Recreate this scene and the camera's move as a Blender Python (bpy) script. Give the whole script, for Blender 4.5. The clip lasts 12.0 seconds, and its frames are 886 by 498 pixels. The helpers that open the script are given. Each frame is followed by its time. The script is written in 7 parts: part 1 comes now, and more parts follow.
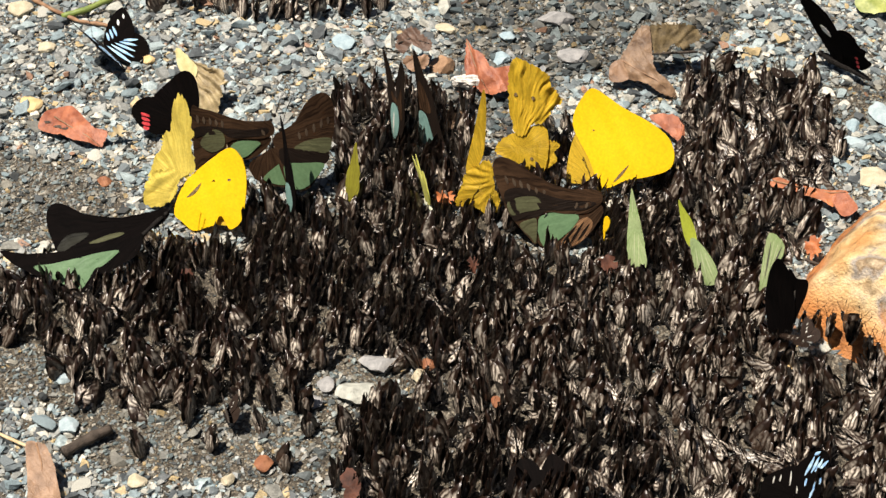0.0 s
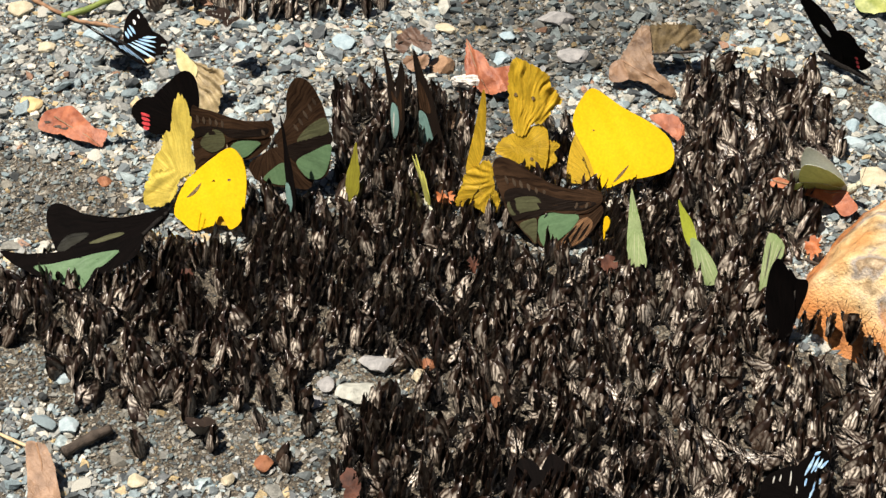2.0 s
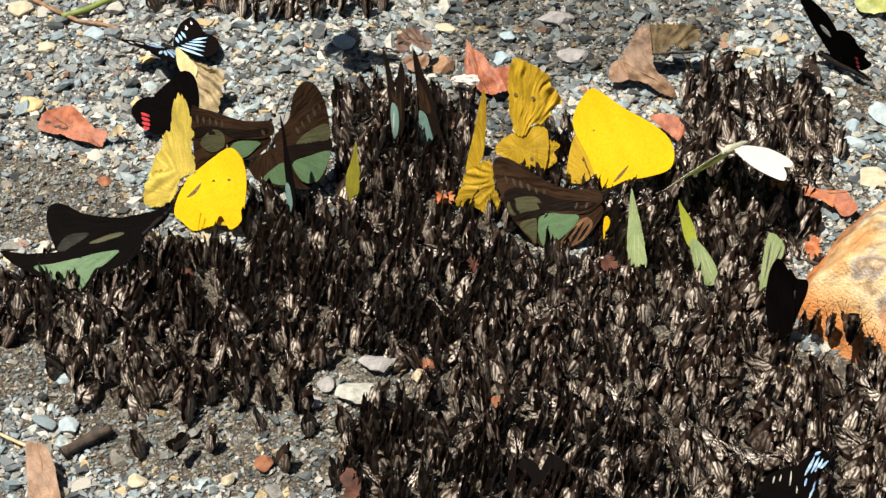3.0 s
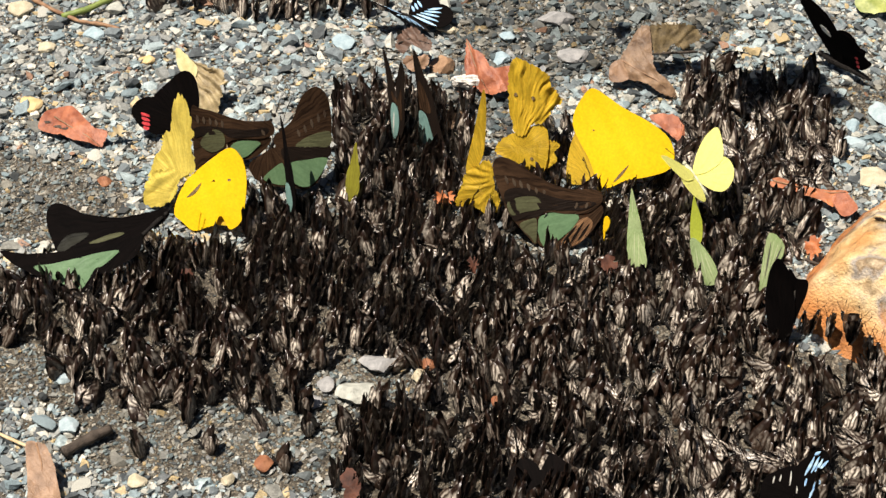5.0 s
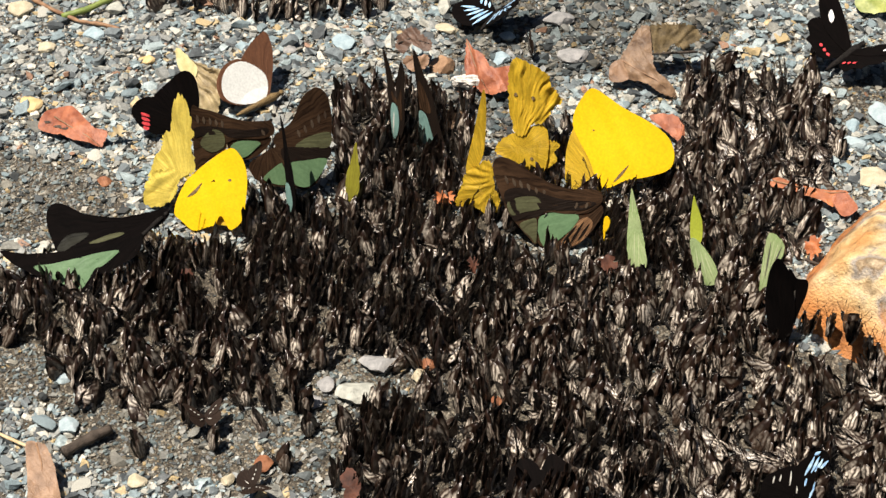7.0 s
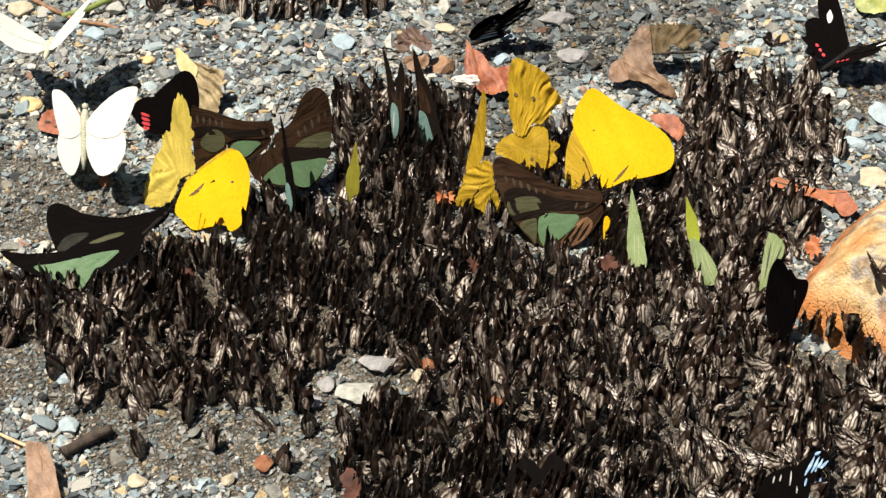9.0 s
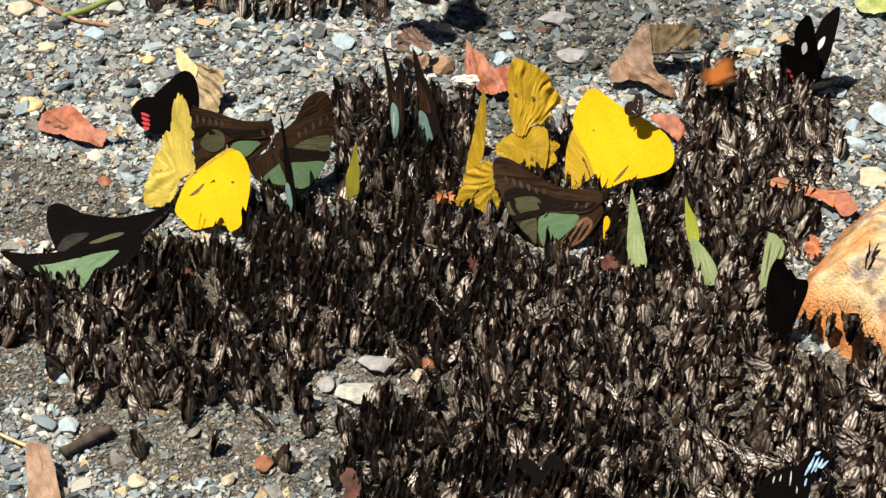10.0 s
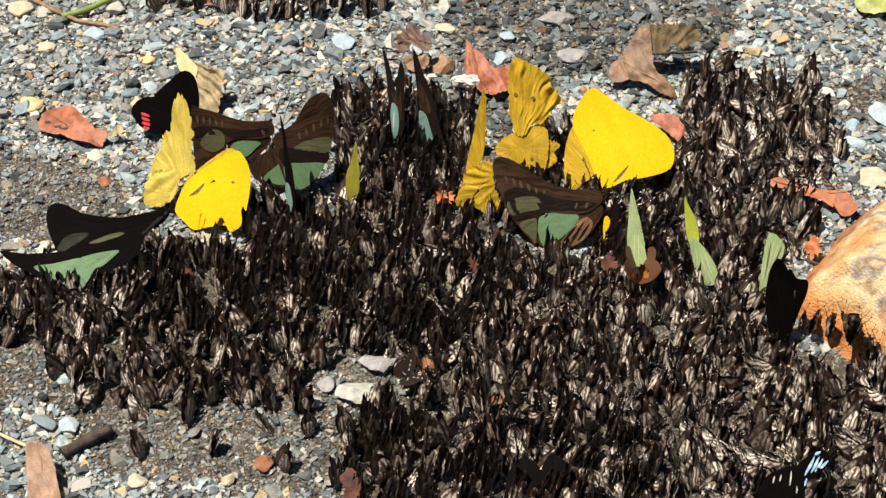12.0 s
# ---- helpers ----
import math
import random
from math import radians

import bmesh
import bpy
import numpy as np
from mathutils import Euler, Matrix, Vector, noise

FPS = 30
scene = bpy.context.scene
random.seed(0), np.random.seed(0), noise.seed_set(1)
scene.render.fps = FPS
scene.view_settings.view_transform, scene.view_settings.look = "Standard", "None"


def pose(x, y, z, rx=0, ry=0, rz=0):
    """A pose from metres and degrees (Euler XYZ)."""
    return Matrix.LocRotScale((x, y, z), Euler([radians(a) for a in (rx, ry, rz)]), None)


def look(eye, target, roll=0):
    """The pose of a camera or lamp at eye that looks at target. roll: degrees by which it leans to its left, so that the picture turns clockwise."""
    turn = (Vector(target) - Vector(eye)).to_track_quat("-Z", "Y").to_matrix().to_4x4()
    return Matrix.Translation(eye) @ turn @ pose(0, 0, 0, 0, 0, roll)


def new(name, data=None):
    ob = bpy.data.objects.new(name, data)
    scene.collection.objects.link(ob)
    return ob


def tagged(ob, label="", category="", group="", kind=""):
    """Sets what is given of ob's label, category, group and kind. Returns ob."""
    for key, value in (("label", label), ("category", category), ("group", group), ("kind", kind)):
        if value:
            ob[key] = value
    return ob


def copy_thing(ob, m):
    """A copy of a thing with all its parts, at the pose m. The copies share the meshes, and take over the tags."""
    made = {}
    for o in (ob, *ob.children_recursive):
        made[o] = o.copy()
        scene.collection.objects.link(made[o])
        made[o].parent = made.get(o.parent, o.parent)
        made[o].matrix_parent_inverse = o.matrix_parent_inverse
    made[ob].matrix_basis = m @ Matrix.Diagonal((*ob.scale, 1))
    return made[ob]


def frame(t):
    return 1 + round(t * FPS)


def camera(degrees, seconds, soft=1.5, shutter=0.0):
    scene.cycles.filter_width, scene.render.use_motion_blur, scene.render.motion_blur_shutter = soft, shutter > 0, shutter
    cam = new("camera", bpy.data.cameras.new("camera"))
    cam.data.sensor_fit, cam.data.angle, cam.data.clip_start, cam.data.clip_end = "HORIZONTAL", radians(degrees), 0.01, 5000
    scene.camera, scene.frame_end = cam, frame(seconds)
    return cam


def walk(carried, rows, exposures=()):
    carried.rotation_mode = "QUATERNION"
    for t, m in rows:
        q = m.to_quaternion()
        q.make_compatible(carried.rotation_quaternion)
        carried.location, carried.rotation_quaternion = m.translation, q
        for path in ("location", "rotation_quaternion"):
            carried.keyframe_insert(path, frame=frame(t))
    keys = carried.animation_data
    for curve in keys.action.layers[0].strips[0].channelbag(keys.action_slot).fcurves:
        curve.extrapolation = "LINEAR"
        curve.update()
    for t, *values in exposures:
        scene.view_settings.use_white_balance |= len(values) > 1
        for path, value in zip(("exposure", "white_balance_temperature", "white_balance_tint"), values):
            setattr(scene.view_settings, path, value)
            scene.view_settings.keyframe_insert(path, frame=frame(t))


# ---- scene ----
from mathutils import bvhtree

cam = camera(26.0, 12.0, soft=1.45, shutter=0.25)
EYE = (0.0000, -0.6116, 0.5507)
VIEW = look(EYE, (0, 0, 0))
walk(cam, [(0, VIEW), (12, VIEW)], exposures=[(0, 0.72, 6900, 12), (12, 0.72, 6900, 12)])

# ---- daylight: a high tropical sun, a little to one side, clear sky ----
SUN_FROM = Vector((-0.32, -0.10, 0.94)).normalized()
world = bpy.data.worlds.new("sky")
scene.world = world
world.use_nodes = True
sky = world.node_tree.nodes.new("ShaderNodeTexSky")
sky.sky_type, sky.sun_disc = "NISHITA", False
sky.sun_elevation = math.asin(SUN_FROM.z)
sky.sun_rotation = math.atan2(SUN_FROM.x, SUN_FROM.y)
world.node_tree.links.new(sky.outputs[0], world.node_tree.nodes["Background"].inputs[0])
world.node_tree.nodes["Background"].inputs[1].default_value = 0.024
sun = new("sun", bpy.data.lights.new("sun", "SUN"))
sun.data.energy, sun.data.angle, sun.data.color = 5.0, radians(0.5), (1.0, 0.955, 0.88)
sun.matrix_world = look(SUN_FROM * 5, (0, 0, 0))

MM = 0.001
rng = np.random.default_rng(7)


# ---- materials ----
def nodes_of(name):
    m = bpy.data.materials.new(name)
    m.use_nodes = True
    nt = m.node_tree
    return m, nt, nt.nodes["Principled BSDF"], nt.nodes["Material Output"]


def add(nt, kind, **inputs):
    n = nt.nodes.new(kind)
    for k, v in inputs.items():
        n.inputs[k.replace("_", " ")].default_value = v
    return n


def math_node(nt, op, a, b=0.0):
    n = nt.nodes.new("ShaderNodeMath")
    n.operation = op
    for i, v in enumerate((a, b)):
        if isinstance(v, (int, float)):
            n.inputs[i].default_value = v
        else:
            nt.links.new(v, n.inputs[i])
    return n.outputs[0]


def mixed(nt, fac, a, b, blend="MIX"):
    n = nt.nodes.new("ShaderNodeMix")
    n.data_type, n.blend_type = "RGBA", blend
    for sock, v in ((n.inputs[0], fac), (n.inputs[6], a), (n.inputs[7], b)):
        if isinstance(v, (int, float)):
            sock.default_value = v
        elif isinstance(v, tuple):
            sock.default_value = (*v, 1)
        else:
            nt.links.new(v, sock)
    return n.outputs[2]


def ramp(nt, fac, stops, constant=False):
    n = nt.nodes.new("ShaderNodeValToRGB")
    if constant:
        n.color_ramp.interpolation = "CONSTANT"
    el = n.color_ramp.elements
    while len(el) < len(stops):
        el.new(0.5)
    for e, (p, c) in zip(el, stops):
        e.position, e.color = p, (*c, 1)
    nt.links.new(fac, n.inputs[0])
    return n.outputs[0]


def noise_of(nt, scale, detail=4.0, vec=None):
    n = add(nt, "ShaderNodeTexNoise", Scale=scale, Detail=detail)
    if vec is None:
        vec = nt.nodes.new("ShaderNodeTexCoord").outputs["Object"]
    nt.links.new(vec, n.inputs["Vector"])
    return n.outputs[0]


def bump(nt, bsdf, height, strength, distance=0.0005):
    b = add(nt, "ShaderNodeBump", Strength=strength, Distance=distance)
    nt.links.new(height, b.inputs["Height"])
    nt.links.new(b.outputs[0], bsdf.inputs["Normal"])


def wing_material(name, base, vein, veins=9.0, rough=0.5, glow=0.35, vein_mix=0.5, spots=None, streaks=0.5, spec=0.25, relief=0.5, bands=0.0):
    """Thin scaly membrane: streaks and veins fan out from the hinge, light passes through in part."""
    m, nt, bsdf, out = nodes_of(name)
    tc = nt.nodes.new("ShaderNodeTexCoord").outputs["Object"]
    hinge_at = nt.nodes.new("ShaderNodeUVMap")
    hinge_at.uv_map = "fan"
    sep = nt.nodes.new("ShaderNodeSeparateXYZ")
    nt.links.new(hinge_at.outputs[0], sep.inputs[0])
    along, up = sep.outputs[0], sep.outputs[1]
    wob = noise_of(nt, 90, 2, tc)
    ang = math_node(nt, "ADD", math_node(nt, "ARCTAN2", along, up), math_node(nt, "MULTIPLY", wob, 0.2))
    ln = nt.nodes.new("ShaderNodeVectorMath")
    ln.operation = "LENGTH"
    nt.links.new(hinge_at.outputs[0], ln.inputs[0])
    fan = nt.nodes.new("ShaderNodeCombineXYZ")
    nt.links.new(math_node(nt, "MULTIPLY", ang, veins * 1.6), fan.inputs[0])
    nt.links.new(math_node(nt, "MULTIPLY", ln.outputs["Value"], 70.0), fan.inputs[1])
    streak = noise_of(nt, 1.0, 5, fan.outputs[0])
    wave = math_node(nt, "ABSOLUTE", math_node(nt, "SINE", math_node(nt, "MULTIPLY", ang, veins)))
    line = math_node(nt, "POWER", math_node(nt, "SUBTRACT", 1.0, wave), 12.0)
    fine, big = noise_of(nt, 900, 3, tc), noise_of(nt, 120, 4, tc)
    pick = ramp(nt, math_node(nt, "ADD", math_node(nt, "MULTIPLY", streak, 0.75), math_node(nt, "MULTIPLY", big, 0.25)), [(0.36, (1, 1, 1)), (0.62, (0, 0, 0))])
    col = mixed(nt, math_node(nt, "MULTIPLY", pick, streaks), base, vein)
    col = mixed(nt, math_node(nt, "MULTIPLY", line, vein_mix), col, vein)
    if bands:
        stripe_at = math_node(nt, "SINE", math_node(nt, "ADD", math_node(nt, "MULTIPLY", ln.outputs["Value"], bands), math_node(nt, "MULTIPLY", wob, 5.0)))
        col = mixed(nt, ramp(nt, stripe_at, [(0.6, (0, 0, 0)), (0.85, (0.75, 0.75, 0.75))]), col, vein)
    dust = ramp(nt, fine, [(0.3, (0.75, 0.75, 0.75)), (0.7, (1.1, 1.1, 1.1))])
    col = mixed(nt, 0.5, col, dust, "MULTIPLY")
    if spots:
        vor = add(nt, "ShaderNodeTexVoronoi", Scale=spots)
        nt.links.new(tc, vor.inputs["Vector"])
        col = mixed(nt, math_node(nt, "MULTIPLY", math_node(nt, "LESS_THAN", vor.outputs["Distance"], 0.10), 0.7), col, (0.16, 0.07, 0.02))
    nt.links.new(col, bsdf.inputs["Base Color"])
    bsdf.inputs["Roughness"].default_value = rough
    bsdf.inputs["Specular IOR Level"].default_value = spec
    bump(nt, bsdf, math_node(nt, "ADD", math_node(nt, "MULTIPLY", line, 0.2), streak), relief, 0.0006)
    if glow:
        tr = nt.nodes.new("ShaderNodeBsdfTranslucent")
        nt.links.new(col, tr.inputs[0])
        mx = nt.nodes.new("ShaderNodeMixShader")
        mx.inputs[0].default_value = glow
        nt.links.new(bsdf.outputs[0], mx.inputs[1])
        nt.links.new(tr.outputs[0], mx.inputs[2])
        nt.links.new(mx.outputs[0], out.inputs[0])
    return m


def plain_material(name, a, b, scale, rough=0.7, bumps=0.3, spec=0.3):
    m, nt, bsdf, out = nodes_of(name)
    n1, n2 = noise_of(nt, scale, 5), noise_of(nt, scale * 7, 3)
    f = math_node(nt, "ADD", math_node(nt, "MULTIPLY", n1, 0.7), math_node(nt, "MULTIPLY", n2, 0.3))
    nt.links.new(ramp(nt, f, [(0.36, a), (0.64, b)]), bsdf.inputs["Base Color"])
    bsdf.inputs["Roughness"].default_value = rough
    bsdf.inputs["Specular IOR Level"].default_value = spec
    bump(nt, bsdf, f, bumps, 0.001)
    return m


def leaf_material(name, dark, light):
    """Dry leaf: blotches, fine side veins across the blade and a crinkled, slightly waxy face."""
    m, nt, bsdf, out = nodes_of(name)
    tc = nt.nodes.new("ShaderNodeTexCoord").outputs["Object"]
    n1, n2, n3 = noise_of(nt, 70, 4, tc), noise_of(nt, 320, 5, tc), noise_of(nt, 1600, 3, tc)
    sep = nt.nodes.new("ShaderNodeSeparateXYZ")
    nt.links.new(tc, sep.inputs[0])
    run = math_node(nt, "ADD", math_node(nt, "MULTIPLY", math_node(nt, "ADD", sep.outputs[0], math_node(nt, "MULTIPLY", sep.outputs[2], 0.7)), 900.0), math_node(nt, "MULTIPLY", n1, 9.0))
    vein = math_node(nt, "POWER", math_node(nt, "SUBTRACT", 1.0, math_node(nt, "ABSOLUTE", math_node(nt, "SINE", run))), 6.0)
    f = math_node(nt, "ADD", math_node(nt, "MULTIPLY", n1, 0.5), math_node(nt, "ADD", math_node(nt, "MULTIPLY", n2, 0.35), math_node(nt, "MULTIPLY", n3, 0.15)))
    col = ramp(nt, f, [(0.38, dark), (0.6, light)])
    nt.links.new(mixed(nt, math_node(nt, "MULTIPLY", vein, 0.05), col, dark), bsdf.inputs["Base Color"])
    bsdf.inputs["Roughness"].default_value = 0.5
    bsdf.inputs["Specular IOR Level"].default_value = 0.35
    bump(nt, bsdf, math_node(nt, "ADD", f, math_node(nt, "MULTIPLY", vein, 0.04)), 0.8, 0.0020)
    return m


STONES = [(0.0, (0.076, 0.088, 0.096)), (0.14, (0.162, 0.193, 0.209)), (0.30, (0.205, 0.270, 0.299)), (0.45, (0.313, 0.325, 0.316)),
          (0.57, (0.248, 0.248, 0.226)), (0.68, (0.454, 0.451, 0.407)), (0.78, (0.356, 0.435, 0.458)), (0.88, (0.605, 0.583, 0.520)),
          (0.955, (0.497, 0.385, 0.215)), (0.985, (0.324, 0.187, 0.124))]


def stone_material(name, island, wet_dark=0.0, film=(0.25, 0.24, 0.225)):
    m, nt, bsdf, out = nodes_of(name)
    if island:
        r = nt.nodes.new("ShaderNodeNewGeometry").outputs["Random Per Island"]
    else:
        r = nt.nodes.new("ShaderNodeObjectInfo").outputs["Random"]
    col = ramp(nt, r, STONES, True)
    if wet_dark:
        col = mixed(nt, wet_dark, col, film, "MULTIPLY")
    n1, n2 = noise_of(nt, 420, 5), noise_of(nt, 1900, 4)
    col = mixed(nt, 0.8, col, ramp(nt, n1, [(0.3, (0.5, 0.5, 0.48)), (0.7, (1.15, 1.13, 1.09))]), "MULTIPLY")
    nt.links.new(mixed(nt, 0.5, col, ramp(nt, n2, [(0.38, (0.42, 0.42, 0.42)), (0.62, (1.2, 1.2, 1.2))]), "MULTIPLY"), bsdf.inputs["Base Color"])
    bsdf.inputs["Roughness"].default_value = 0.62 - 0.25 * wet_dark
    bump(nt, bsdf, n1, 0.35, 0.0006)
    return m


def sand_material():
    m, nt, bsdf, out = nodes_of("damp_sand")
    tc = nt.nodes.new("ShaderNodeTexCoord").outputs["Object"]
    damp, grit, fine = noise_of(nt, 9, 5, tc), noise_of(nt, 500, 6, tc), noise_of(nt, 2200, 3, tc)
    vor = add(nt, "ShaderNodeTexVoronoi", Scale=1500.0)
    nt.links.new(tc, vor.inputs["Vector"])
    grains = ramp(nt, math_node(nt, "FRACT", math_node(nt, "MULTIPLY", vor.outputs["Color"], 3.0)), [(0, (0.045, 0.038, 0.029)), (0.6, (0.115, 0.10, 0.078)), (0.88, (0.22, 0.195, 0.155)), (1, (0.42, 0.39, 0.33))])
    col = mixed(nt, 0.9, grains, ramp(nt, grit, [(0.35, (0.35, 0.33, 0.30)), (0.65, (1.2, 1.16, 1.1))]), "MULTIPLY")
    col = mixed(nt, 0.8, col, ramp(nt, damp, [(0.4, (0.6, 0.57, 0.52)), (0.6, (1.0, 1.0, 1.0))]), "MULTIPLY")
    nt.links.new(col, bsdf.inputs["Base Color"])
    nt.links.new(ramp(nt, damp, [(0.4, (0.5, 0.5, 0.5)), (0.6, (0.8, 0.8, 0.8))]), bsdf.inputs["Roughness"])
    bump(nt, bsdf, math_node(nt, "ADD", grit, math_node(nt, "MULTIPLY", fine, 0.5)), 1.0, 0.0016)
    return m


def small_wing_material(name, pale, dark, island, window, amount, dots):
    """Silky small wing: silver streaks between dark veins inside a window of its reach, dark rim, a row of pale dots near the edge."""
    m, nt, bsdf, out = nodes_of(name)
    if island:
        r = nt.nodes.new("ShaderNodeNewGeometry").outputs["Random Per Island"]
    else:
        r = nt.nodes.new("ShaderNodeObjectInfo").outputs["Random"]
    at = nt.nodes.new("ShaderNodeUVMap")
    at.uv_map = "reach"
    sep = nt.nodes.new("ShaderNodeSeparateXYZ")
    nt.links.new(at.outputs[0], sep.inputs[0])
    u, v = sep.outputs[0], sep.outputs[1]
    tc = nt.nodes.new("ShaderNodeTexCoord").outputs["Object"]
    blot, fine = noise_of(nt, 230, 3, tc), noise_of(nt, 1400, 2, tc)
    cell = math_node(nt, "ABSOLUTE", math_node(nt, "SINE", math_node(nt, "ADD", math_node(nt, "MULTIPLY", u, 6.5 * math.pi), math_node(nt, "MULTIPLY", math_node(nt, "SUBTRACT", blot, 0.5), 4.5))))
    streak = math_node(nt, "POWER", cell, 1.7)
    reach = math_node(nt, "ADD", v, math_node(nt, "MULTIPLY", math_node(nt, "SUBTRACT", blot, 0.5), 0.35))
    a, b, c, d = window
    inner = ramp(nt, reach, [(a, (0, 0, 0)), (b, (1, 1, 1)), (c, (1, 1, 1)), (d, (0, 0, 0))])
    patchy = ramp(nt, blot, [(0.36, (0.1, 0.1, 0.1)), (0.48, (1, 1, 1))])
    # random share of pale per wing; the bright ones also stand for satin glints
    tone = ramp(nt, r, [(0.0, (0.1, 0.1, 0.1)), (0.3, (0.35, 0.35, 0.35)), (0.6, (0.95, 0.95, 0.95)), (1.0, (1, 1, 1))])
    f = math_node(nt, "MULTIPLY", math_node(nt, "MULTIPLY", streak, inner), math_node(nt, "MULTIPLY", patchy, math_node(nt, "MULTIPLY", tone, amount)))
    col = mixed(nt, f, dark, pale)
    if dots:
        ring = math_node(nt, "LESS_THAN", math_node(nt, "ABSOLUTE", math_node(nt, "SUBTRACT", v, 0.83)), 0.03)
        spot = math_node(nt, "MULTIPLY", math_node(nt, "MULTIPLY", ring, math_node(nt, "GREATER_THAN", cell, 0.9)), math_node(nt, "GREATER_THAN", blot, 0.52))
        col = mixed(nt, math_node(nt, "MULTIPLY", spot, 0.85), col, (0.75, 0.72, 0.66))
    nt.links.new(mixed(nt, 0.6, col, ramp(nt, fine, [(0.35, (0.5, 0.5, 0.5)), (0.65, (1.15, 1.15, 1.15))]), "MULTIPLY"), bsdf.inputs["Base Color"])
    bsdf.inputs["Roughness"].default_value = 0.33
    bsdf.inputs["Specular IOR Level"].default_value = 0.5
    bump(nt, bsdf, math_node(nt, "ADD", streak, fine), 0.4, 0.0003)
    return m


YELLOW = wing_material("yellow_wing", (0.93, 0.62, 0.012), (0.86, 0.52, 0.01), 8, 0.6, 0.28, 0.08, None, 0.35, 0.2, 0.15)
# worn yellow; its streaks also paint lit ridges and ochre shade of the folds
YELLOW_OLD = wing_material("worn_yellow_wing", (0.84, 0.58, 0.05), (0.45, 0.26, 0.015), 19, 0.45, 0.35, 0.35, None, 0.75, 0.35, 0.6)
YELLOW_DULL = wing_material("dull_yellow_wing", (0.76, 0.62, 0.13), (0.50, 0.36, 0.05), 12, 0.5, 0.3, 0.10, None, 0.7, 0.3, 0.6)
OLIVE = wing_material("olive_wing", (0.45, 0.42, 0.05), (0.22, 0.19, 0.03), 12, 0.55, 0.4, 0.3, None, 0.8)
LIME = wing_material("lime_wing", (0.58, 0.64, 0.08), (0.42, 0.48, 0.07), 10, 0.5, 0.4, 0.2, None, 0.5)
LIME_GREY = wing_material("pale_green_wing", (0.33, 0.47, 0.19), (0.66, 0.72, 0.42), 16, 0.5, 0.35, 0.6, None, 0.7)
BROWN_WING = wing_material("brown_wing", (0.082, 0.045, 0.025), (0.012, 0.007, 0.005), 14, 0.7, 0.35, 0.9, None, 0.85, 0.05, 0.4)
BAND_WING = wing_material("dark_wing_band", (0.016, 0.010, 0.007), (0.006, 0.004, 0.003), 20, 0.7, 0.2, 0.6, None, 0.7, 0.1)
DASH_WING = wing_material("dull_tan_scales", (0.11, 0.08, 0.055), (0.06, 0.038, 0.026), 12, 0.6, 0.3, 0.2, None, 0.6, 0.1)
BLACK_WING = wing_material("black_wing", (0.0055, 0.004, 0.0038), (0.002, 0.002, 0.002), 12, 0.8, 0.1, 0.4, None, 0.7, 0.03)
BROWN_DARK = wing_material("dark_brown_wing", (0.035, 0.022, 0.016), (0.01, 0.007, 0.006), 12, 0.6, 0.15, 0.5, None, 0.7, 0.1)
LIME_STREAK = wing_material("pale_lime_streak", (0.66, 0.72, 0.44), (0.50, 0.58, 0.30), 14, 0.5, 0.35, 0.4, None, 0.6)
SMOKE = wing_material("smoky_wing", (0.16, 0.14, 0.12), (0.05, 0.04, 0.035), 14, 0.5, 0.2, 0.5, None, 0.6)
LEMON = wing_material("lemon_wing", (0.88, 0.87, 0.30), (0.80, 0.78, 0.16), 9, 0.55, 0.4, 0.15, None, 0.3)
LIME_PALE = wing_material("pale_lime_wing", (0.60, 0.66, 0.24), (0.40, 0.48, 0.14), 11, 0.5, 0.35, 0.4, None, 0.6)
RUSTY = wing_material("rust_wing", (0.36, 0.19, 0.09), (0.03, 0.015, 0.012), 22, 0.5, 0.2, 0.9, None, 1.0)
GREEN = wing_material("green_patch", (0.175, 0.30, 0.155), (0.12, 0.22, 0.11), 10, 0.45, 0.3, 0.25, None, 0.6, 0.25, 0.3)
GREEN_DULL = wing_material("dull_green_patch", (0.13, 0.135, 0.07), (0.06, 0.055, 0.03), 18, 0.5, 0.3, 0.4, None, 0.7, 0.1)
GREY_PATCH = wing_material("smoky_patch", (0.035, 0.035, 0.026), (0.008, 0.008, 0.007), 14, 0.5, 0.3, 0.6, None, 0.8, 0.1)
TEAL = wing_material("teal_patch", (0.24, 0.40, 0.36), (0.13, 0.25, 0.23), 8, 0.4, 0.3, 0.05, None, 0.6)
WHITE = wing_material("white_wing", (0.88, 0.89, 0.86), (0.78, 0.80, 0.76), 9, 0.55, 0.3, 0.15, None, 0.3)
CREAM = wing_material("cream_wing", (0.82, 0.80, 0.42), (0.72, 0.68, 0.30), 9, 0.55, 0.4, 0.15, None, 0.3)
ORANGE = wing_material("orange_wing", (0.58, 0.19, 0.03), (0.10, 0.04, 0.02), 10, 0.55, 0.25, 0.5, None, 0.6)
CHESTNUT = wing_material("chestnut_wing", (0.17, 0.075, 0.04), (0.07, 0.03, 0.018), 12, 0.5, 0.2, 0.3, None, 0.6)
LEAF_RED = leaf_material("dry_red_leaf", (0.16, 0.042, 0.022), (0.4, 0.14, 0.07))
LEAF_BROWN = leaf_material("dry_brown_leaf", (0.085, 0.048, 0.028), (0.25, 0.155, 0.09))
LEAF_ORANGE = leaf_material("dry_orange_leaf", (0.2, 0.055, 0.02), (0.46, 0.15, 0.05))
LEAF_TAN = leaf_material("dry_tan_leaf", (0.12, 0.085, 0.042), (0.38, 0.30, 0.165))
LEAF_STRAW = leaf_material("dry_straw_leaf", (0.34, 0.29, 0.12), (0.58, 0.52, 0.26))
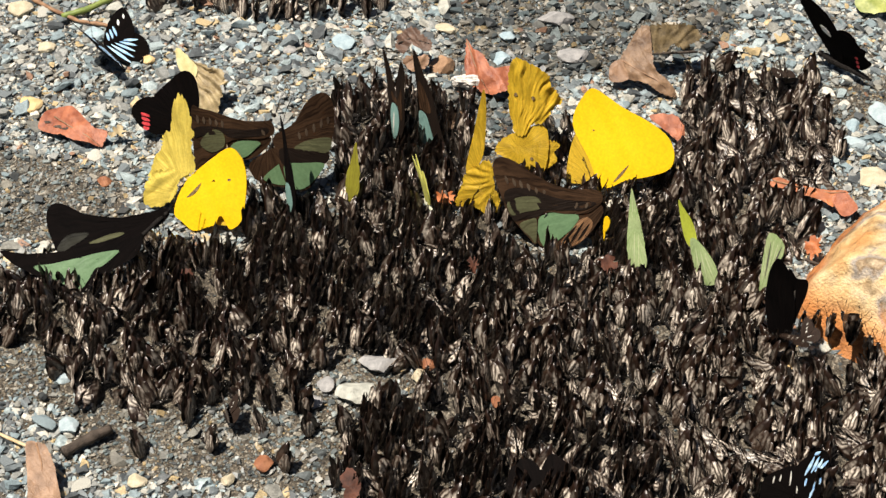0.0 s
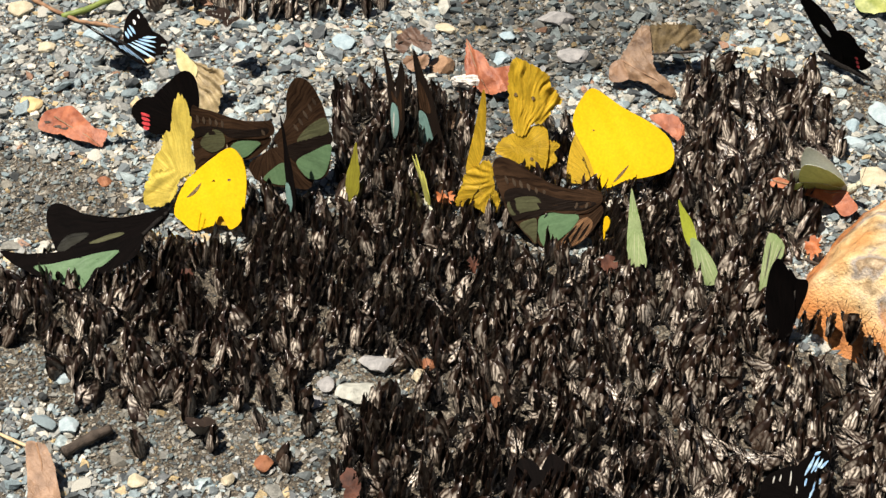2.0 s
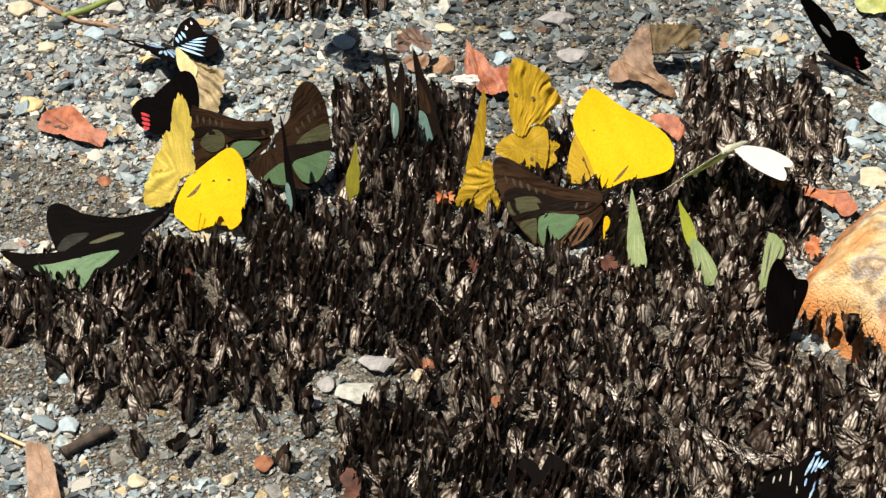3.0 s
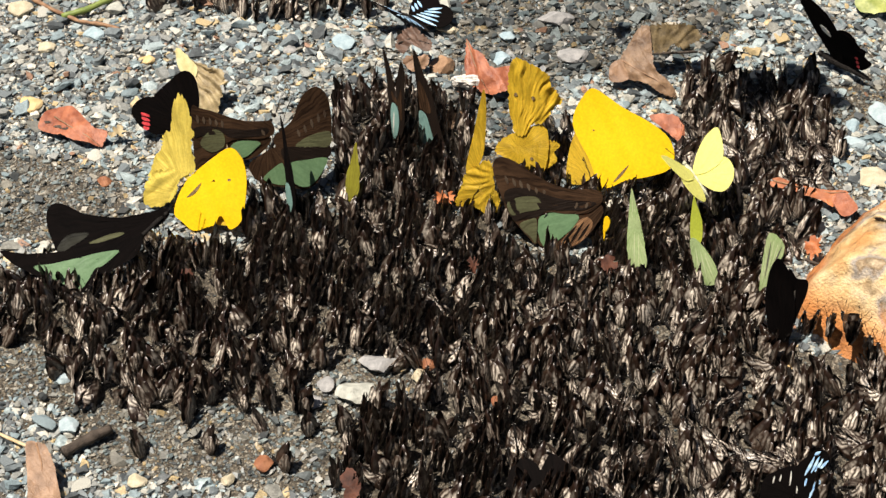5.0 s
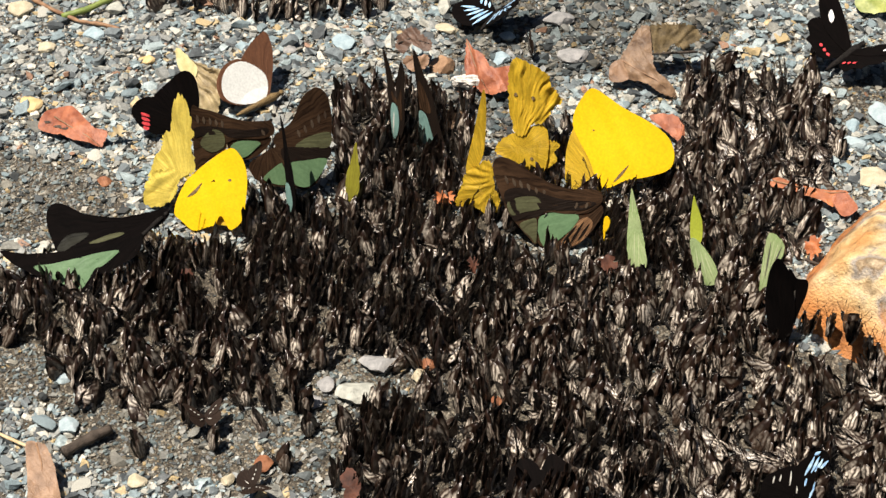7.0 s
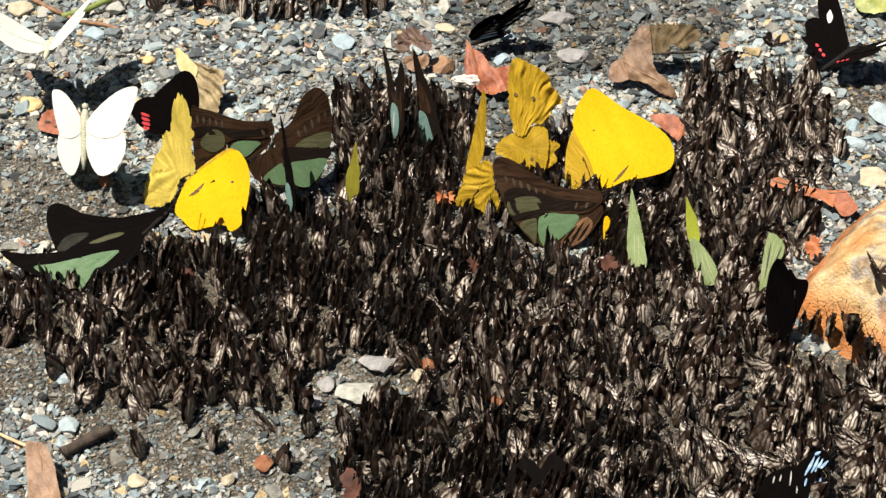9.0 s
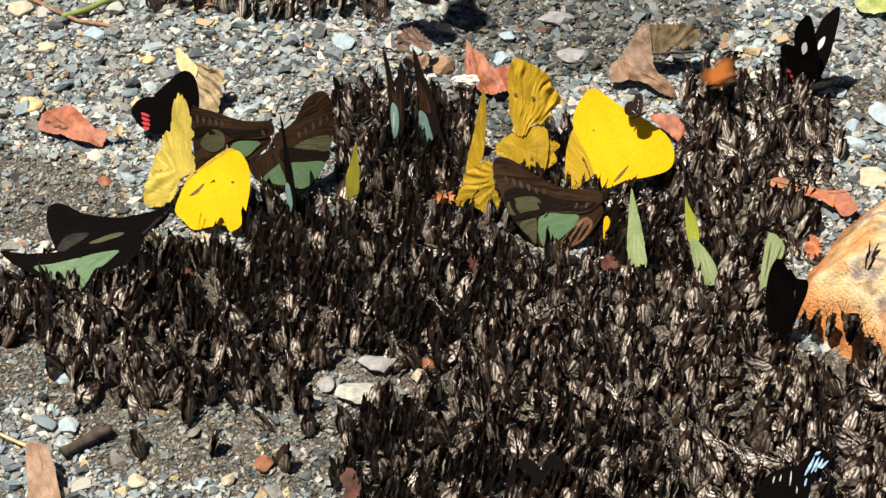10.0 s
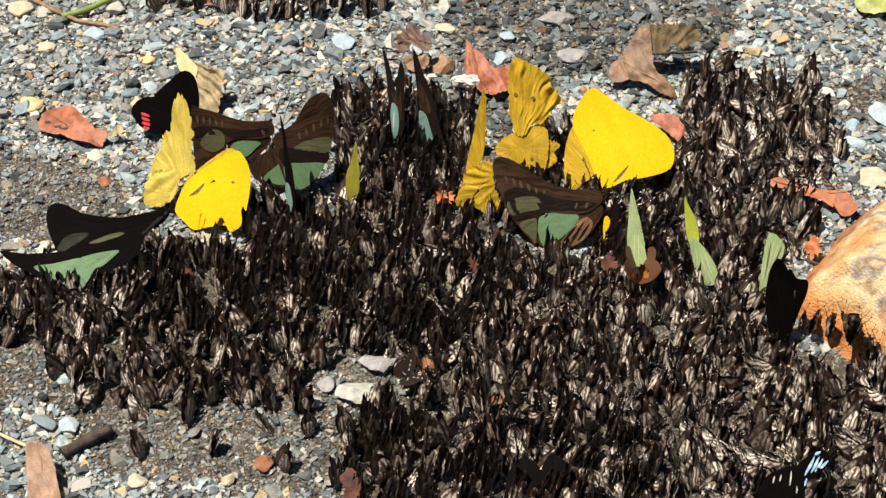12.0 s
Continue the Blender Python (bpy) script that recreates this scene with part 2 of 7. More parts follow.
LEAF_DARK = leaf_material("dry_dark_leaf", (0.05, 0.028, 0.02), (0.17, 0.1, 0.07))
LEAF_PINK = leaf_material("dry_pinkish_leaf", (0.14, 0.078, 0.045), (0.34, 0.21, 0.13))
SKY_SCALE = plain_material("bright_blue_scales", (0.16, 0.34, 0.62), (0.50, 0.70, 0.84), 500, 0.3, 0.2, 0.5)
RED_SPOT = plain_material("crimson_scales", (0.55, 0.02, 0.04), (0.75, 0.10, 0.10), 800, 0.6)
PALE_SCALE = plain_material("pale_scales", (0.40, 0.38, 0.34), (0.62, 0.60, 0.55), 900, 0.5)
WHITE_SCALE = plain_material("white_scales", (0.75, 0.76, 0.74), (0.85, 0.85, 0.83), 900, 0.5)
FUR_BLACK = plain_material("black_fur", (0.006, 0.005, 0.005), (0.025, 0.022, 0.02), 1400, 0.9, 0.8, 0.1)
FUR_PALE = plain_material("pale_fur", (0.42, 0.42, 0.28), (0.66, 0.66, 0.52), 1400, 0.8, 0.8)
FUR_BROWN = plain_material("brown_fur", (0.10, 0.06, 0.025), (0.26, 0.18, 0.08), 1400, 0.8, 0.8)
SAND = sand_material()
STONE_ONE = stone_material("pebble_stone", False)
STONE_MANY = stone_material("gravel_stone", True)
# wet gravel darkened further: shade at the back and under the crowd, in colour
STONE_WET_SHADED = stone_material("wet_shaded_gravel_stone", True, 0.75)
STONE_DAMP = stone_material("damp_gritty_stone", True, 0.6, (0.38, 0.345, 0.295))
LEAF_BARK = plain_material("dry_olive_leaf", (0.05, 0.035, 0.016), (0.16, 0.115, 0.055), 220, 0.7, 1.0)
LEAF_SCRAP = plain_material("dark_rust_leaf", (0.03, 0.01, 0.006), (0.10, 0.032, 0.016), 160, 0.7, 0.8)
LEAF_GREEN = plain_material("yellow_green_leaf", (0.13, 0.17, 0.03), (0.40, 0.42, 0.13), 90, 0.5, 0.5)
BARK = plain_material("dark_bark", (0.03, 0.022, 0.017), (0.09, 0.07, 0.055), 300, 0.8, 0.9)
TWIG = plain_material("brown_twig", (0.16, 0.08, 0.045), (0.34, 0.20, 0.11), 250, 0.6, 0.8)
STEM = plain_material("green_stem", (0.10, 0.15, 0.03), (0.22, 0.27, 0.07), 200, 0.5, 0.4)
STRAW = plain_material("pale_straw", (0.45, 0.32, 0.18), (0.62, 0.48, 0.30), 250, 0.5, 0.4)
CHALK = plain_material("white_crust", (0.42, 0.38, 0.33), (0.80, 0.78, 0.74), 520, 0.8, 1.0)


# ---- mesh helpers ----
def part(name, bm, mats, parent=None, label=""):
    me = bpy.data.meshes.new(name)
    bm.to_mesh(me)
    bm.free()
    for m in (mats if isinstance(mats, (list, tuple)) else [mats]):
        me.materials.append(m)
    ob = new(name, me)
    ob.parent = parent
    if label:
        ob["label"] = label
    return ob


def smooth(bm):
    for f in bm.faces:
        f.smooth = True
    return bm


def spline(ctrl, per=5):
    """Closed smooth curve through a few control points."""
    pts = [Vector(c) for c in ctrl]
    n, out = len(pts), []
    for i in range(n):
        p0, p1, p2, p3 = pts[i - 1], pts[i], pts[(i + 1) % n], pts[(i + 2) % n]
        for k in range(per):
            t = k / per
            out.append(0.5 * ((2 * p1) + (p2 - p0) * t + (2 * p0 - 5 * p1 + 4 * p2 - p3) * t * t + (3 * p1 - p0 - 3 * p2 + p3) * t ** 3))
    return out


def wave_at(u, v, swell, pleat=None):
    """Gentle curl of a wing across its plane, in millimetres; pleat: hinge x, hinge z, number and depth of folds that fan out from it."""
    crumple = max(0.0, swell - 1.2) * 0.9 * noise.noise((u * 0.22, v * 0.22, swell))
    return swell * (math.sin(u * 0.13 + 0.6) + math.cos(v * 0.10)) + 0.25 * swell * math.sin(u * 0.5 + v * 0.35) + crumple + (folds(u, v, *pleat) if pleat else 0.0)


def folds(u, v, cu, cv, count, deep):
    r = math.hypot(u - cu, v - cv)
    a = math.atan2(u - cu, v - cv) + 0.10 * noise.noise((u * 0.12, v * 0.12, 3.0))
    ridge = abs(math.sin(a * count)) * (0.55 + 0.9 * noise.noise((a * count * 0.45, r * 0.05, 8.0)))
    return deep * min(1.0, r / 18) * (ridge + 0.6 * noise.noise((a * count * 0.7, r * 0.09, 5.0)))


def sheet_mesh(ctrl, gap, swell, tear=0.0, thick=0.14, per=5, rings=5, pleat=None, root=(0.0, 0.0)):
    """A thin two-sided membrane in the local x-z plane; sizes in millimetres."""
    rim = spline(ctrl, per)
    if tear:
        rnd = random.Random(int(abs(ctrl[0][0] * 13 + ctrl[0][1] * 7)))
        mid = sum(rim, Vector((0, 0))) / len(rim)
        rim = [p + (mid - p).normalized() * (rnd.random() ** 2) * tear * 2.2 for p in rim]
    mid = sum(rim, Vector((0, 0))) / len(rim)
    bm = bmesh.new()

    def side(off):
        loops = []
        for r in range(rings):
            k = 1 - r / rings
            loops.append([bm.verts.new((q.x * MM, (gap + off - wave_at(q.x, q.y, swell, pleat)) * MM, q.y * MM)) for q in (mid + (p - mid) * k for p in rim)])
        c = bm.verts.new((mid.x * MM, (gap + off - wave_at(mid.x, mid.y, swell, pleat)) * MM, mid.y * MM))
        return loops, c
    n = len(rim)
    a, ca = side(0)
    b, cb = side(thick)
    for loops, c, mi in ((a, ca, 0), (b, cb, 1)):
        for o, i in zip(loops, loops[1:]):
            for k in range(n):
                bm.faces.new((o[k], o[(k + 1) % n], i[(k + 1) % n], i[k])).material_index = mi
        for k in range(n):
            bm.faces.new((loops[-1][k], loops[-1][(k + 1) % n], c)).material_index = mi
    for k in range(n):
        bm.faces.new((a[0][k], a[0][(k + 1) % n], b[0][(k + 1) % n], b[0][k]))
    bmesh.ops.recalc_face_normals(bm, faces=bm.faces)
    for loops in (a, b):
        for k in range(n):
            bm.edges.get((loops[0][k], loops[0][(k + 1) % n])).smooth = False
    fan = bm.loops.layers.uv.new("fan")
    for f in bm.faces:
        for lp in f.loops:
            lp[fan].uv = (lp.vert.co.x - root[0] * MM, lp.vert.co.z - root[1] * MM)
    return smooth(bm)


def perched(m, label, category):
    ob = tagged(new("butterfly"), label, category)
    ob.matrix_world = m
    return ob


def wing(name, ctrl, mat, thing, gap=0.0, swell=0.8, tear=0.0, turn=0.0, label="", pleat=None, root=(0.0, 0.0)):
    bm = sheet_mesh(ctrl, gap, swell, tear, per=9 if pleat else 5, rings=16 if pleat else 5, pleat=pleat, root=root)
    ob = part(name, bm, [mat, mat], thing, label)
    if turn:
        ob.matrix_basis = pose(0, 0, 0, 0, 0, turn)
    return ob


def patch(name, ctrl, mat, on, gap=0.0, swell=0.8, label="", pleat=None, root=(0.0, 0.0)):
    return part(name, sheet_mesh(ctrl, gap - 0.16, swell, thick=0.1, rings=3, pleat=pleat, root=root), [mat, mat], on, label)


def stripe(x0, y0, x1, y1, wide):
    """A thin lens-shaped mark between two points of the wing."""
    dx, dy = x1 - x0, y1 - y0
    n = math.hypot(dx, dy)
    ox, oy = -dy / n * wide / 2, dx / n * wide / 2
    mx, my = (x0 + x1) / 2, (y0 + y1) / 2
    return [(x0, y0), (mx + ox, my + oy), (x1, y1), (mx - ox, my - oy)]


def dot(x, y, r):
    return [(x + r * math.cos(a), y + r * math.sin(a)) for a in (0, 1.57, 3.14, 4.71)]


def dashes(on, lines, mat, wide, name, label, gap=0.0, swell=0.8):
    for x0, y0, x1, y1 in lines:
        patch(name, stripe(x0, y0, x1, y1, wide), mat, on, gap, swell, label)


def tube(bm, pts, radii, sides=7):
    """A round tapered tube along points, closed at both ends."""
    loops = []
    for i, p in enumerate(pts):
        p = Vector(p)
        d = (Vector(pts[min(i + 1, len(pts) - 1)]) - Vector(pts[max(i - 1, 0)])).normalized()
        x = d.orthogonal().normalized()
        y = d.cross(x)
        loops.append([bm.verts.new(p + (x * math.cos(t) + y * math.sin(t)) * radii[i]) for t in (math.tau * k / sides for k in range(sides))])
    for a, b in zip(loops, loops[1:]):
        for k in range(sides):
            bm.faces.new((a[k], a[(k + 1) % sides], b[(k + 1) % sides], b[k]))
    bm.faces.new(loops[0][::-1])
    bm.faces.new(loops[-1])
    return bm


def body_parts(thing, tail, head, mat, gap=0.8, thick=2.2):
    """Abdomen, thorax, head, antennae and legs from tail to head, in the thing's millimetres."""
    a, b = Vector((tail[0], gap, tail[1])), Vector((head[0], gap, head[1]))
    at = lambda k: (a + (b - a) * k) * MM
    r = thick * 0.5 * MM
    bm = tube(bmesh.new(), [at(k) for k in (0, 0.15, 0.35, 0.5, 0.62, 0.75, 0.86)], [r * q for q in (0.25, 0.6, 0.75, 0.7, 1.0, 1.0, 0.6)], 8)
    part("abdomen", smooth(bm), mat, thing)
    bm = bmesh.new()
    bmesh.ops.create_uvsphere(bm, u_segments=10, v_segments=7, radius=r * 0.85)
    bmesh.ops.translate(bm, verts=bm.verts, vec=at(0.96))
    part("head", smooth(bm), mat, thing)
    d = (b - a).normalized()
    for s in (-1, 1):
        p = at(1.0)
        tip = p + (d * 9 + Vector((0, s * 1.8, 5))) * MM
        mid = (p + tip) / 2 + Vector((0, 0, 1.2)) * MM
        part("antenna", tube(bmesh.new(), [p, mid, tip, tip + d * MM], [0.13 * MM, 0.1 * MM, 0.16 * MM, 0.3 * MM], 5), FUR_BLACK, thing)
    inv = thing.matrix_world.to_3x3().inverted()
    down = inv @ Vector((0, 0, -1))
    for k in (0.6, 0.72, 0.84):
        for s in (-1, 1):
            p = at(k)
            h = max(0.002, (thing.matrix_world @ p).z)
            knee = p + Vector((0, s * 1.4, 0.3)) * MM + down * h * 0.35
            foot = p + Vector((0, s * 1.9, 0)) * MM + down * h * 1.0
            part("leg", tube(bmesh.new(), [p, knee, foot], [0.18 * MM, 0.13 * MM, 0.1 * MM], 5), FUR_BLACK, thing)


# ---- the ground ----
def ground_height(x, y):
    return 0.0022 * noise.noise((x * 18, y * 18, 1.0)) + 0.0009 * noise.noise((x * 70, y * 70, 4.0))


def build_ground():
    bm = bmesh.new()
    n, half = 150, 0.42
    steps = [-half + 2 * half * i / n for i in range(n + 1)]
    rows = [[bm.verts.new((x, y, ground_height(x, y) * min(1, (half - max(abs(x), abs(y))) * 12) - 0.0012)) for x in steps] for y in steps]
    for j in range(n):
        for i in range(n):
            bm.faces.new((rows[j][i], rows[j][i + 1], rows[j + 1][i + 1], rows[j + 1][i]))
    ring = [rows[0][i] for i in range(n)] + [rows[j][n] for j in range(n)] + [rows[n][i] for i in range(n, 0, -1)] + [rows[j][0] for j in range(n, 0, -1)]
    last = ring
    for k in (1.6, 6, 60, 2000):
        nxt = [bm.verts.new((v.co.x * k, v.co.y * k, -0.0012)) for v in ring]
        for i in range(len(ring)):
            j = (i + 1) % len(ring)
            bm.faces.new((last[i], nxt[i], nxt[j], last[j]))
        last = nxt
    bmesh.ops.recalc_face_normals(bm, faces=bm.faces)
    g = part("ground", smooth(bm), SAND)
    return tagged(g, "damp dark sand under loose grey gravel", "ground", kind="structure")


GROUND = build_ground()


def rough_stone(seed, sub=1):
    rnd = random.Random(seed)
    bm = bmesh.new()
    bmesh.ops.create_icosphere(bm, subdivisions=sub, radius=1.0)
    cuts = [(Vector((rnd.uniform(-1, 1), rnd.uniform(-1, 1), rnd.uniform(-0.6, 1))).normalized(), rnd.uniform(0.5, 0.84)) for _ in range(9)]
    for v in bm.verts:
        for nrm, d in cuts:
            e = v.co.dot(nrm)
            if e > d:
                v.co -= nrm * (e - d)
        v.co *= 1 + 0.10 * noise.noise(v.co * 2.3 + Vector((seed, 0, 0)))
    return bm


def chipped_stone(seed):
    """A broken slab: a box with shifted corners and one edge knocked off."""
    rnd = random.Random(seed)
    bm = bmesh.new()
    bmesh.ops.create_cube(bm, size=1.7)
    for v in bm.verts:
        k = rnd.uniform(0.55, 1.0)
        v.co = Vector((v.co.x * k + rnd.uniform(-0.3, 0.3), v.co.y * rnd.uniform(0.55, 1.0) + rnd.uniform(-0.3, 0.3), v.co.z * rnd.uniform(0.6, 1.0)))
    bmesh.ops.bevel(bm, geom=rnd.sample(list(bm.verts), 3), offset=0.5, segments=1, affect="VERTICES")
    bmesh.ops.triangulate(bm, faces=bm.faces)
    return bm


def inside(poly, x, y):
    hit = False
    for (x1, y1), (x2, y2) in zip(poly, poly[1:] + poly[:1]):
        if (y1 > y) != (y2 > y) and x < (x2 - x1) * (y - y1) / (y2 - y1) + x1:
            hit = not hit
    return hit


# where the small butterflies crowd together
CROWD = [(-0.1965, -0.0175), (-0.1892, -0.0580), (-0.1673, -0.0515), (-0.1510, -0.0834), (-0.1160, -0.0956), (-0.0854, -0.0911), (-0.0586, -0.0932), (-0.0517, -0.0709), (-0.0330, -0.0606), (-0.0089, -0.0677), (-0.0076, -0.0865),
         (-0.0318, -0.0971), (-0.0401, -0.1105), (-0.0305, -0.1396), (-0.0298, -0.1607), (0.1774, -0.1607), (0.1960, -0.0612), (0.1477, -0.0629), (0.1292, -0.0547), (0.1342, -0.0139), (0.1542, 0.0004), (0.1650, 0.0417),
         (0.1774, 0.0575), (0.1730, 0.1165), (0.1154, 0.1299), (0.1032, 0.0535), (0.0737, 0.0301), (0.0679, 0.0004), (0.0626, -0.0075), (0.0351, -0.0070), (0.0270, 0.0033), (0.0034, 0.0143), (0.0035, 0.0294), (0.0096, 0.0417), (0.0160, 0.0717), (0.0134, 0.0969), (-0.0224, 0.1099), (-0.0357, 0.1099), (-0.0488, 0.1034),
         (-0.0473, 0.0359), (-0.0511, 0.0263), (-0.0779, 0.0256), (-0.0816, 0.0151), (-0.0834, 0.0004), (-0.1128, -0.0014), (-0.1215, 0.0047), (-0.1292, -0.0014), (-0.1296, -0.0192)]
THIN = [(-0.1339, -0.0941), (-0.1259, -0.1221), (-0.0970, -0.1307), (-0.0305, -0.1390), (-0.0360, -0.1046), (-0.0587, -0.0911), (-0.1010, -0.0911)]
# damp ground; outlines 1 and 4 mark shade at the back instead
DAMP_SHADED = [[(-0.0516, -0.0547), (-0.0009, -0.0547), (-0.0009, -0.1046), (-0.0399, -0.1164), (-0.0542, -0.0926)], [(0.0000, 0.2170), (0.0336, 0.2170), (0.0583, 0.1254), (0.0458, 0.0821), (0.0042, 0.0821)], [(-0.2182, 0.0738), (-0.1484, 0.0535), (-0.1312, 0.0151), (-0.1761, 0.0040), (-0.2073, 0.0151)], [(-0.1969, -0.0415), (-0.1530, -0.0547), (-0.1309, -0.0834), (-0.0497, -0.0926), (-0.0348, -0.1390), (-0.0970, -0.1307), (-0.1299, -0.1250), (-0.1519, -0.0926), (-0.1891, -0.0834)], [(0.0278, 0.2170), (0.1496, 0.2170), (0.1429, 0.1576), (0.1131, 0.1344), (0.0583, 0.1254), (0.0263, 0.1436)]]
CLOSE = [[(-0.0223, 0.1077), (0.0174, 0.0990), (0.0137, 0.0077), (-0.0206, 0.0151)], [(0.0664, 0.0340), (0.1006, 0.0535), (0.0999, -0.0104), (0.0637, -0.0139)], [(-0.1181, 0.0077), (-0.0552, 0.0188), (0.0039, 0.0151), (0.0663, -0.0104), (0.0271, -0.0415), (-0.0191, -0.0677), (-0.0765, -0.0612), (-0.1246, -0.0415)], [(0.0013, -0.0956), (0.0480, -0.0926), (0.0864, -0.1105), (0.0820, -0.1607), (-0.0008, -0.1607)], [(-0.0362, -0.0986), (-0.0053, -0.0926), (0.0033, -0.1607), (-0.0298, -0.1607)]]
BETWEEN = [(0.0479, 0.0821), (0.0575, 0.0821), (0.0546, 0.0472), (0.0465, 0.0472)]
UNDER = [[(-0.0850, 0.0000), (-0.0830, 0.0300), (-0.0500, 0.0340), (-0.0440, 0.0250), (-0.0500, 0.0100)], [(0.0030, 0.0100), (0.0300, 0.0120), (0.0660, 0.0060), (0.0750, 0.0300), (0.0500, 0.0420), (0.0120, 0.0440)]]
CLEAR = [[(0.1190, -0.1400), (0.1440, -0.1400), (0.1440, -0.1560), (0.1190, -0.1560)], [(0.1390, -0.0540), (0.2100, -0.0540), (0.2100, -0.0760), (0.1600, -0.0770), (0.1430, -0.0720)]]
TOP = [(-0.1387, 0.1759), (-0.0849, 0.1691), (-0.0320, 0.1768), (-0.0301, 0.2170), (-0.1461, 0.2170)]


def darts(polys, gap, count, box, thin=None):
    """Points at least gap apart inside the outlines."""
    cell, grid, out = gap / 1.4143, {}, []
    for _ in range(count):
        x, y = rng.uniform(box[0], box[1]), rng.uniform(box[2], box[3])
        if not any(inside(p, x, y) for p in polys):
            continue
        i, j = int(x // cell), int(y // cell)
        if any((x - u) ** 2 + (y - v) ** 2 < gap * gap for a in (-2, -1, 0, 1, 2) for b in (-2, -1, 0, 1, 2) for u, v in grid.get((i + a, j + b), ())):
            continue
        grid.setdefault((i, j), []).append((x, y))
        out.append((x, y))
    return out


# ---- gravel: many loose stones as one mass, and the larger ones singly ----
def build_gravel():
    forms = []
    for s in range(12):
        bm = rough_stone(s) if s % 3 == 0 else chipped_stone(s)
        bm.verts.index_update()
        bm.verts.ensure_lookup_table()
        forms.append((np.array([v.co[:] for v in bm.verts]), [[v.index for v in f.verts] for f in bm.faces]))
        bm.free()
    vs, fs, wet_dark, base = [], [], [], 0
    for k in range(132000):
        x, y = rng.uniform(-0.27, 0.27), rng.uniform(-0.18, 0.24)
        if abs(x) > 0.215 + 0.22 * y:
            continue
        crowded = inside(CROWD, x, y) or any(inside(p, x, y) for p in UNDER)
        # outlines 1 and 4: stones keep their size, shade comes from the darker material
        slate = inside(DAMP_SHADED[1], x, y) or inside(DAMP_SHADED[4], x, y)
        damp = crowded or inside(THIN, x, y) or any(inside(p, x, y) for p in DAMP_SHADED) or noise.noise((x * 14, y * 14, 9.0)) < -0.45
        if crowded and rng.random() < 0.82:
            continue
        size = float(np.clip(rng.lognormal(math.log(0.00092), 0.54), 0.00045, 0.0040))
        if damp and not slate:
            size *= 0.72
            if rng.random() < (0.9 if crowded else 0.45) * (size > 0.0011) + (0.2 if crowded else 0.0):
                continue
        v, f = forms[k % 12]
        a = rng.uniform(0, math.tau)
        sc = np.array([size * rng.uniform(0.9, 1.6), size * rng.uniform(0.65, 1.0), size * rng.uniform(0.22, 0.55)])
        w = v * sc
        rot = np.array(Euler((rng.uniform(-0.5, 0.5), rng.uniform(-0.5, 0.5), a)).to_matrix())
        w = w @ rot.T + np.array([x, y, ground_height(x, y) - 0.0012 + sc[2] * rng.uniform(0.3, 1.3)])
        vs.append(w)
        fs += [[i + base for i in q] for q in f]
        wet_dark += [(1 if slate or crowded else 2) if damp else 0] * len(f)
        base += len(v)
    me = bpy.data.meshes.new("gravel")
    me.from_pydata(np.concatenate(vs).tolist(), [], fs)
    me.materials.append(STONE_MANY)
    me.materials.append(STONE_WET_SHADED)
    me.materials.append(STONE_DAMP)
    me.polygons.foreach_set("material_index", wet_dark)
    tagged(new("gravel", me), "loose grey, bluish and cream angular gravel", "gravel", kind="stuff")


build_gravel()


def build_pebbles():
    meshes = []
    for s in range(14):
        bm = rough_stone(40 + s, 2) if s < 7 else chipped_stone(40 + s)
        me = bpy.data.meshes.new("pebble")
        bm.to_mesh(me)
        bm.free()
        me.materials.append(STONE_ONE)
        meshes.append(me)
    made = 0
    while made < 290:
        x, y = rng.uniform(-0.24, 0.24), rng.uniform(-0.16, 0.22)
        if inside(CROWD, x, y) or (rng.random() < 0.85 and any(inside(p, x, y) for p in [THIN, *DAMP_SHADED])) or (inside(DAMP_SHADED[4], x, y) and rng.random() < 0.7):
            continue
        size = float(np.clip(rng.lognormal(math.log(0.0028), 0.28), 0.0020, 0.0052))
        ob = new("pebble", meshes[int(rng.integers(14))])
        ob.parent = GROUND
        flat = rng.uniform(0.2, 0.4)
        ob.matrix_world = Matrix.LocRotScale((x, y, ground_height(x, y) + size * flat * 0.25), Euler((rng.uniform(-0.2, 0.2), rng.uniform(-0.2, 0.2), rng.uniform(0, 6.28))), (size * rng.uniform(0.9, 1.4), size * rng.uniform(0.7, 1.0), size * flat))
        made += 1


# ---- the butterflies that stand out ----
h = perched(pose(0.0751, 0.0366, 0.0050, -30, 0, -14), 'large bright yellow butterfly with folded wings on damp gravel', 'butterfly')
w = wing('right_wing', [(-19.3, 24.0), (-12.6, 12.3), (-6.3, -0.5), (-12.9, -3.6), (-20.3, -3.8), (-22.8, 8.7), (-22.1, 18.5)], YELLOW_OLD, h, gap=1.2, swell=0.5, tear=0, turn=-6, root=(-4.0, -3.0))
w = wing('left_wing', [(-19.0, 36.6), (-15.1, 41.0), (-8.0, 38.3), (-0.9, 34.8), (12.0, 30.0), (20.8, 24.6), (24.6, 17.3), (23.3, 10.8), (15.4, 6.5), (5.4, 3.2), (-4.6, -1.8), (-12.3, 9.8), (-20.5, 21.2), (-21.9, 27.9)], YELLOW, h, gap=0, swell=0.8, tear=0, root=(-4.0, -3.0))
patch('slit', [(0.0, 1.5), (2.4, 6.0), (5.6, 10.1), (3.3, 5.1)], FUR_BROWN, w, gap=0, swell=0.8, label='dark fold line')
patch('eye_spot', [(-12.6, 22.7), (-12.1, 23.0), (-11.6, 22.9), (-12.0, 22.3)], FUR_BROWN, w, gap=0, swell=0.8, label='small dark wing spot')
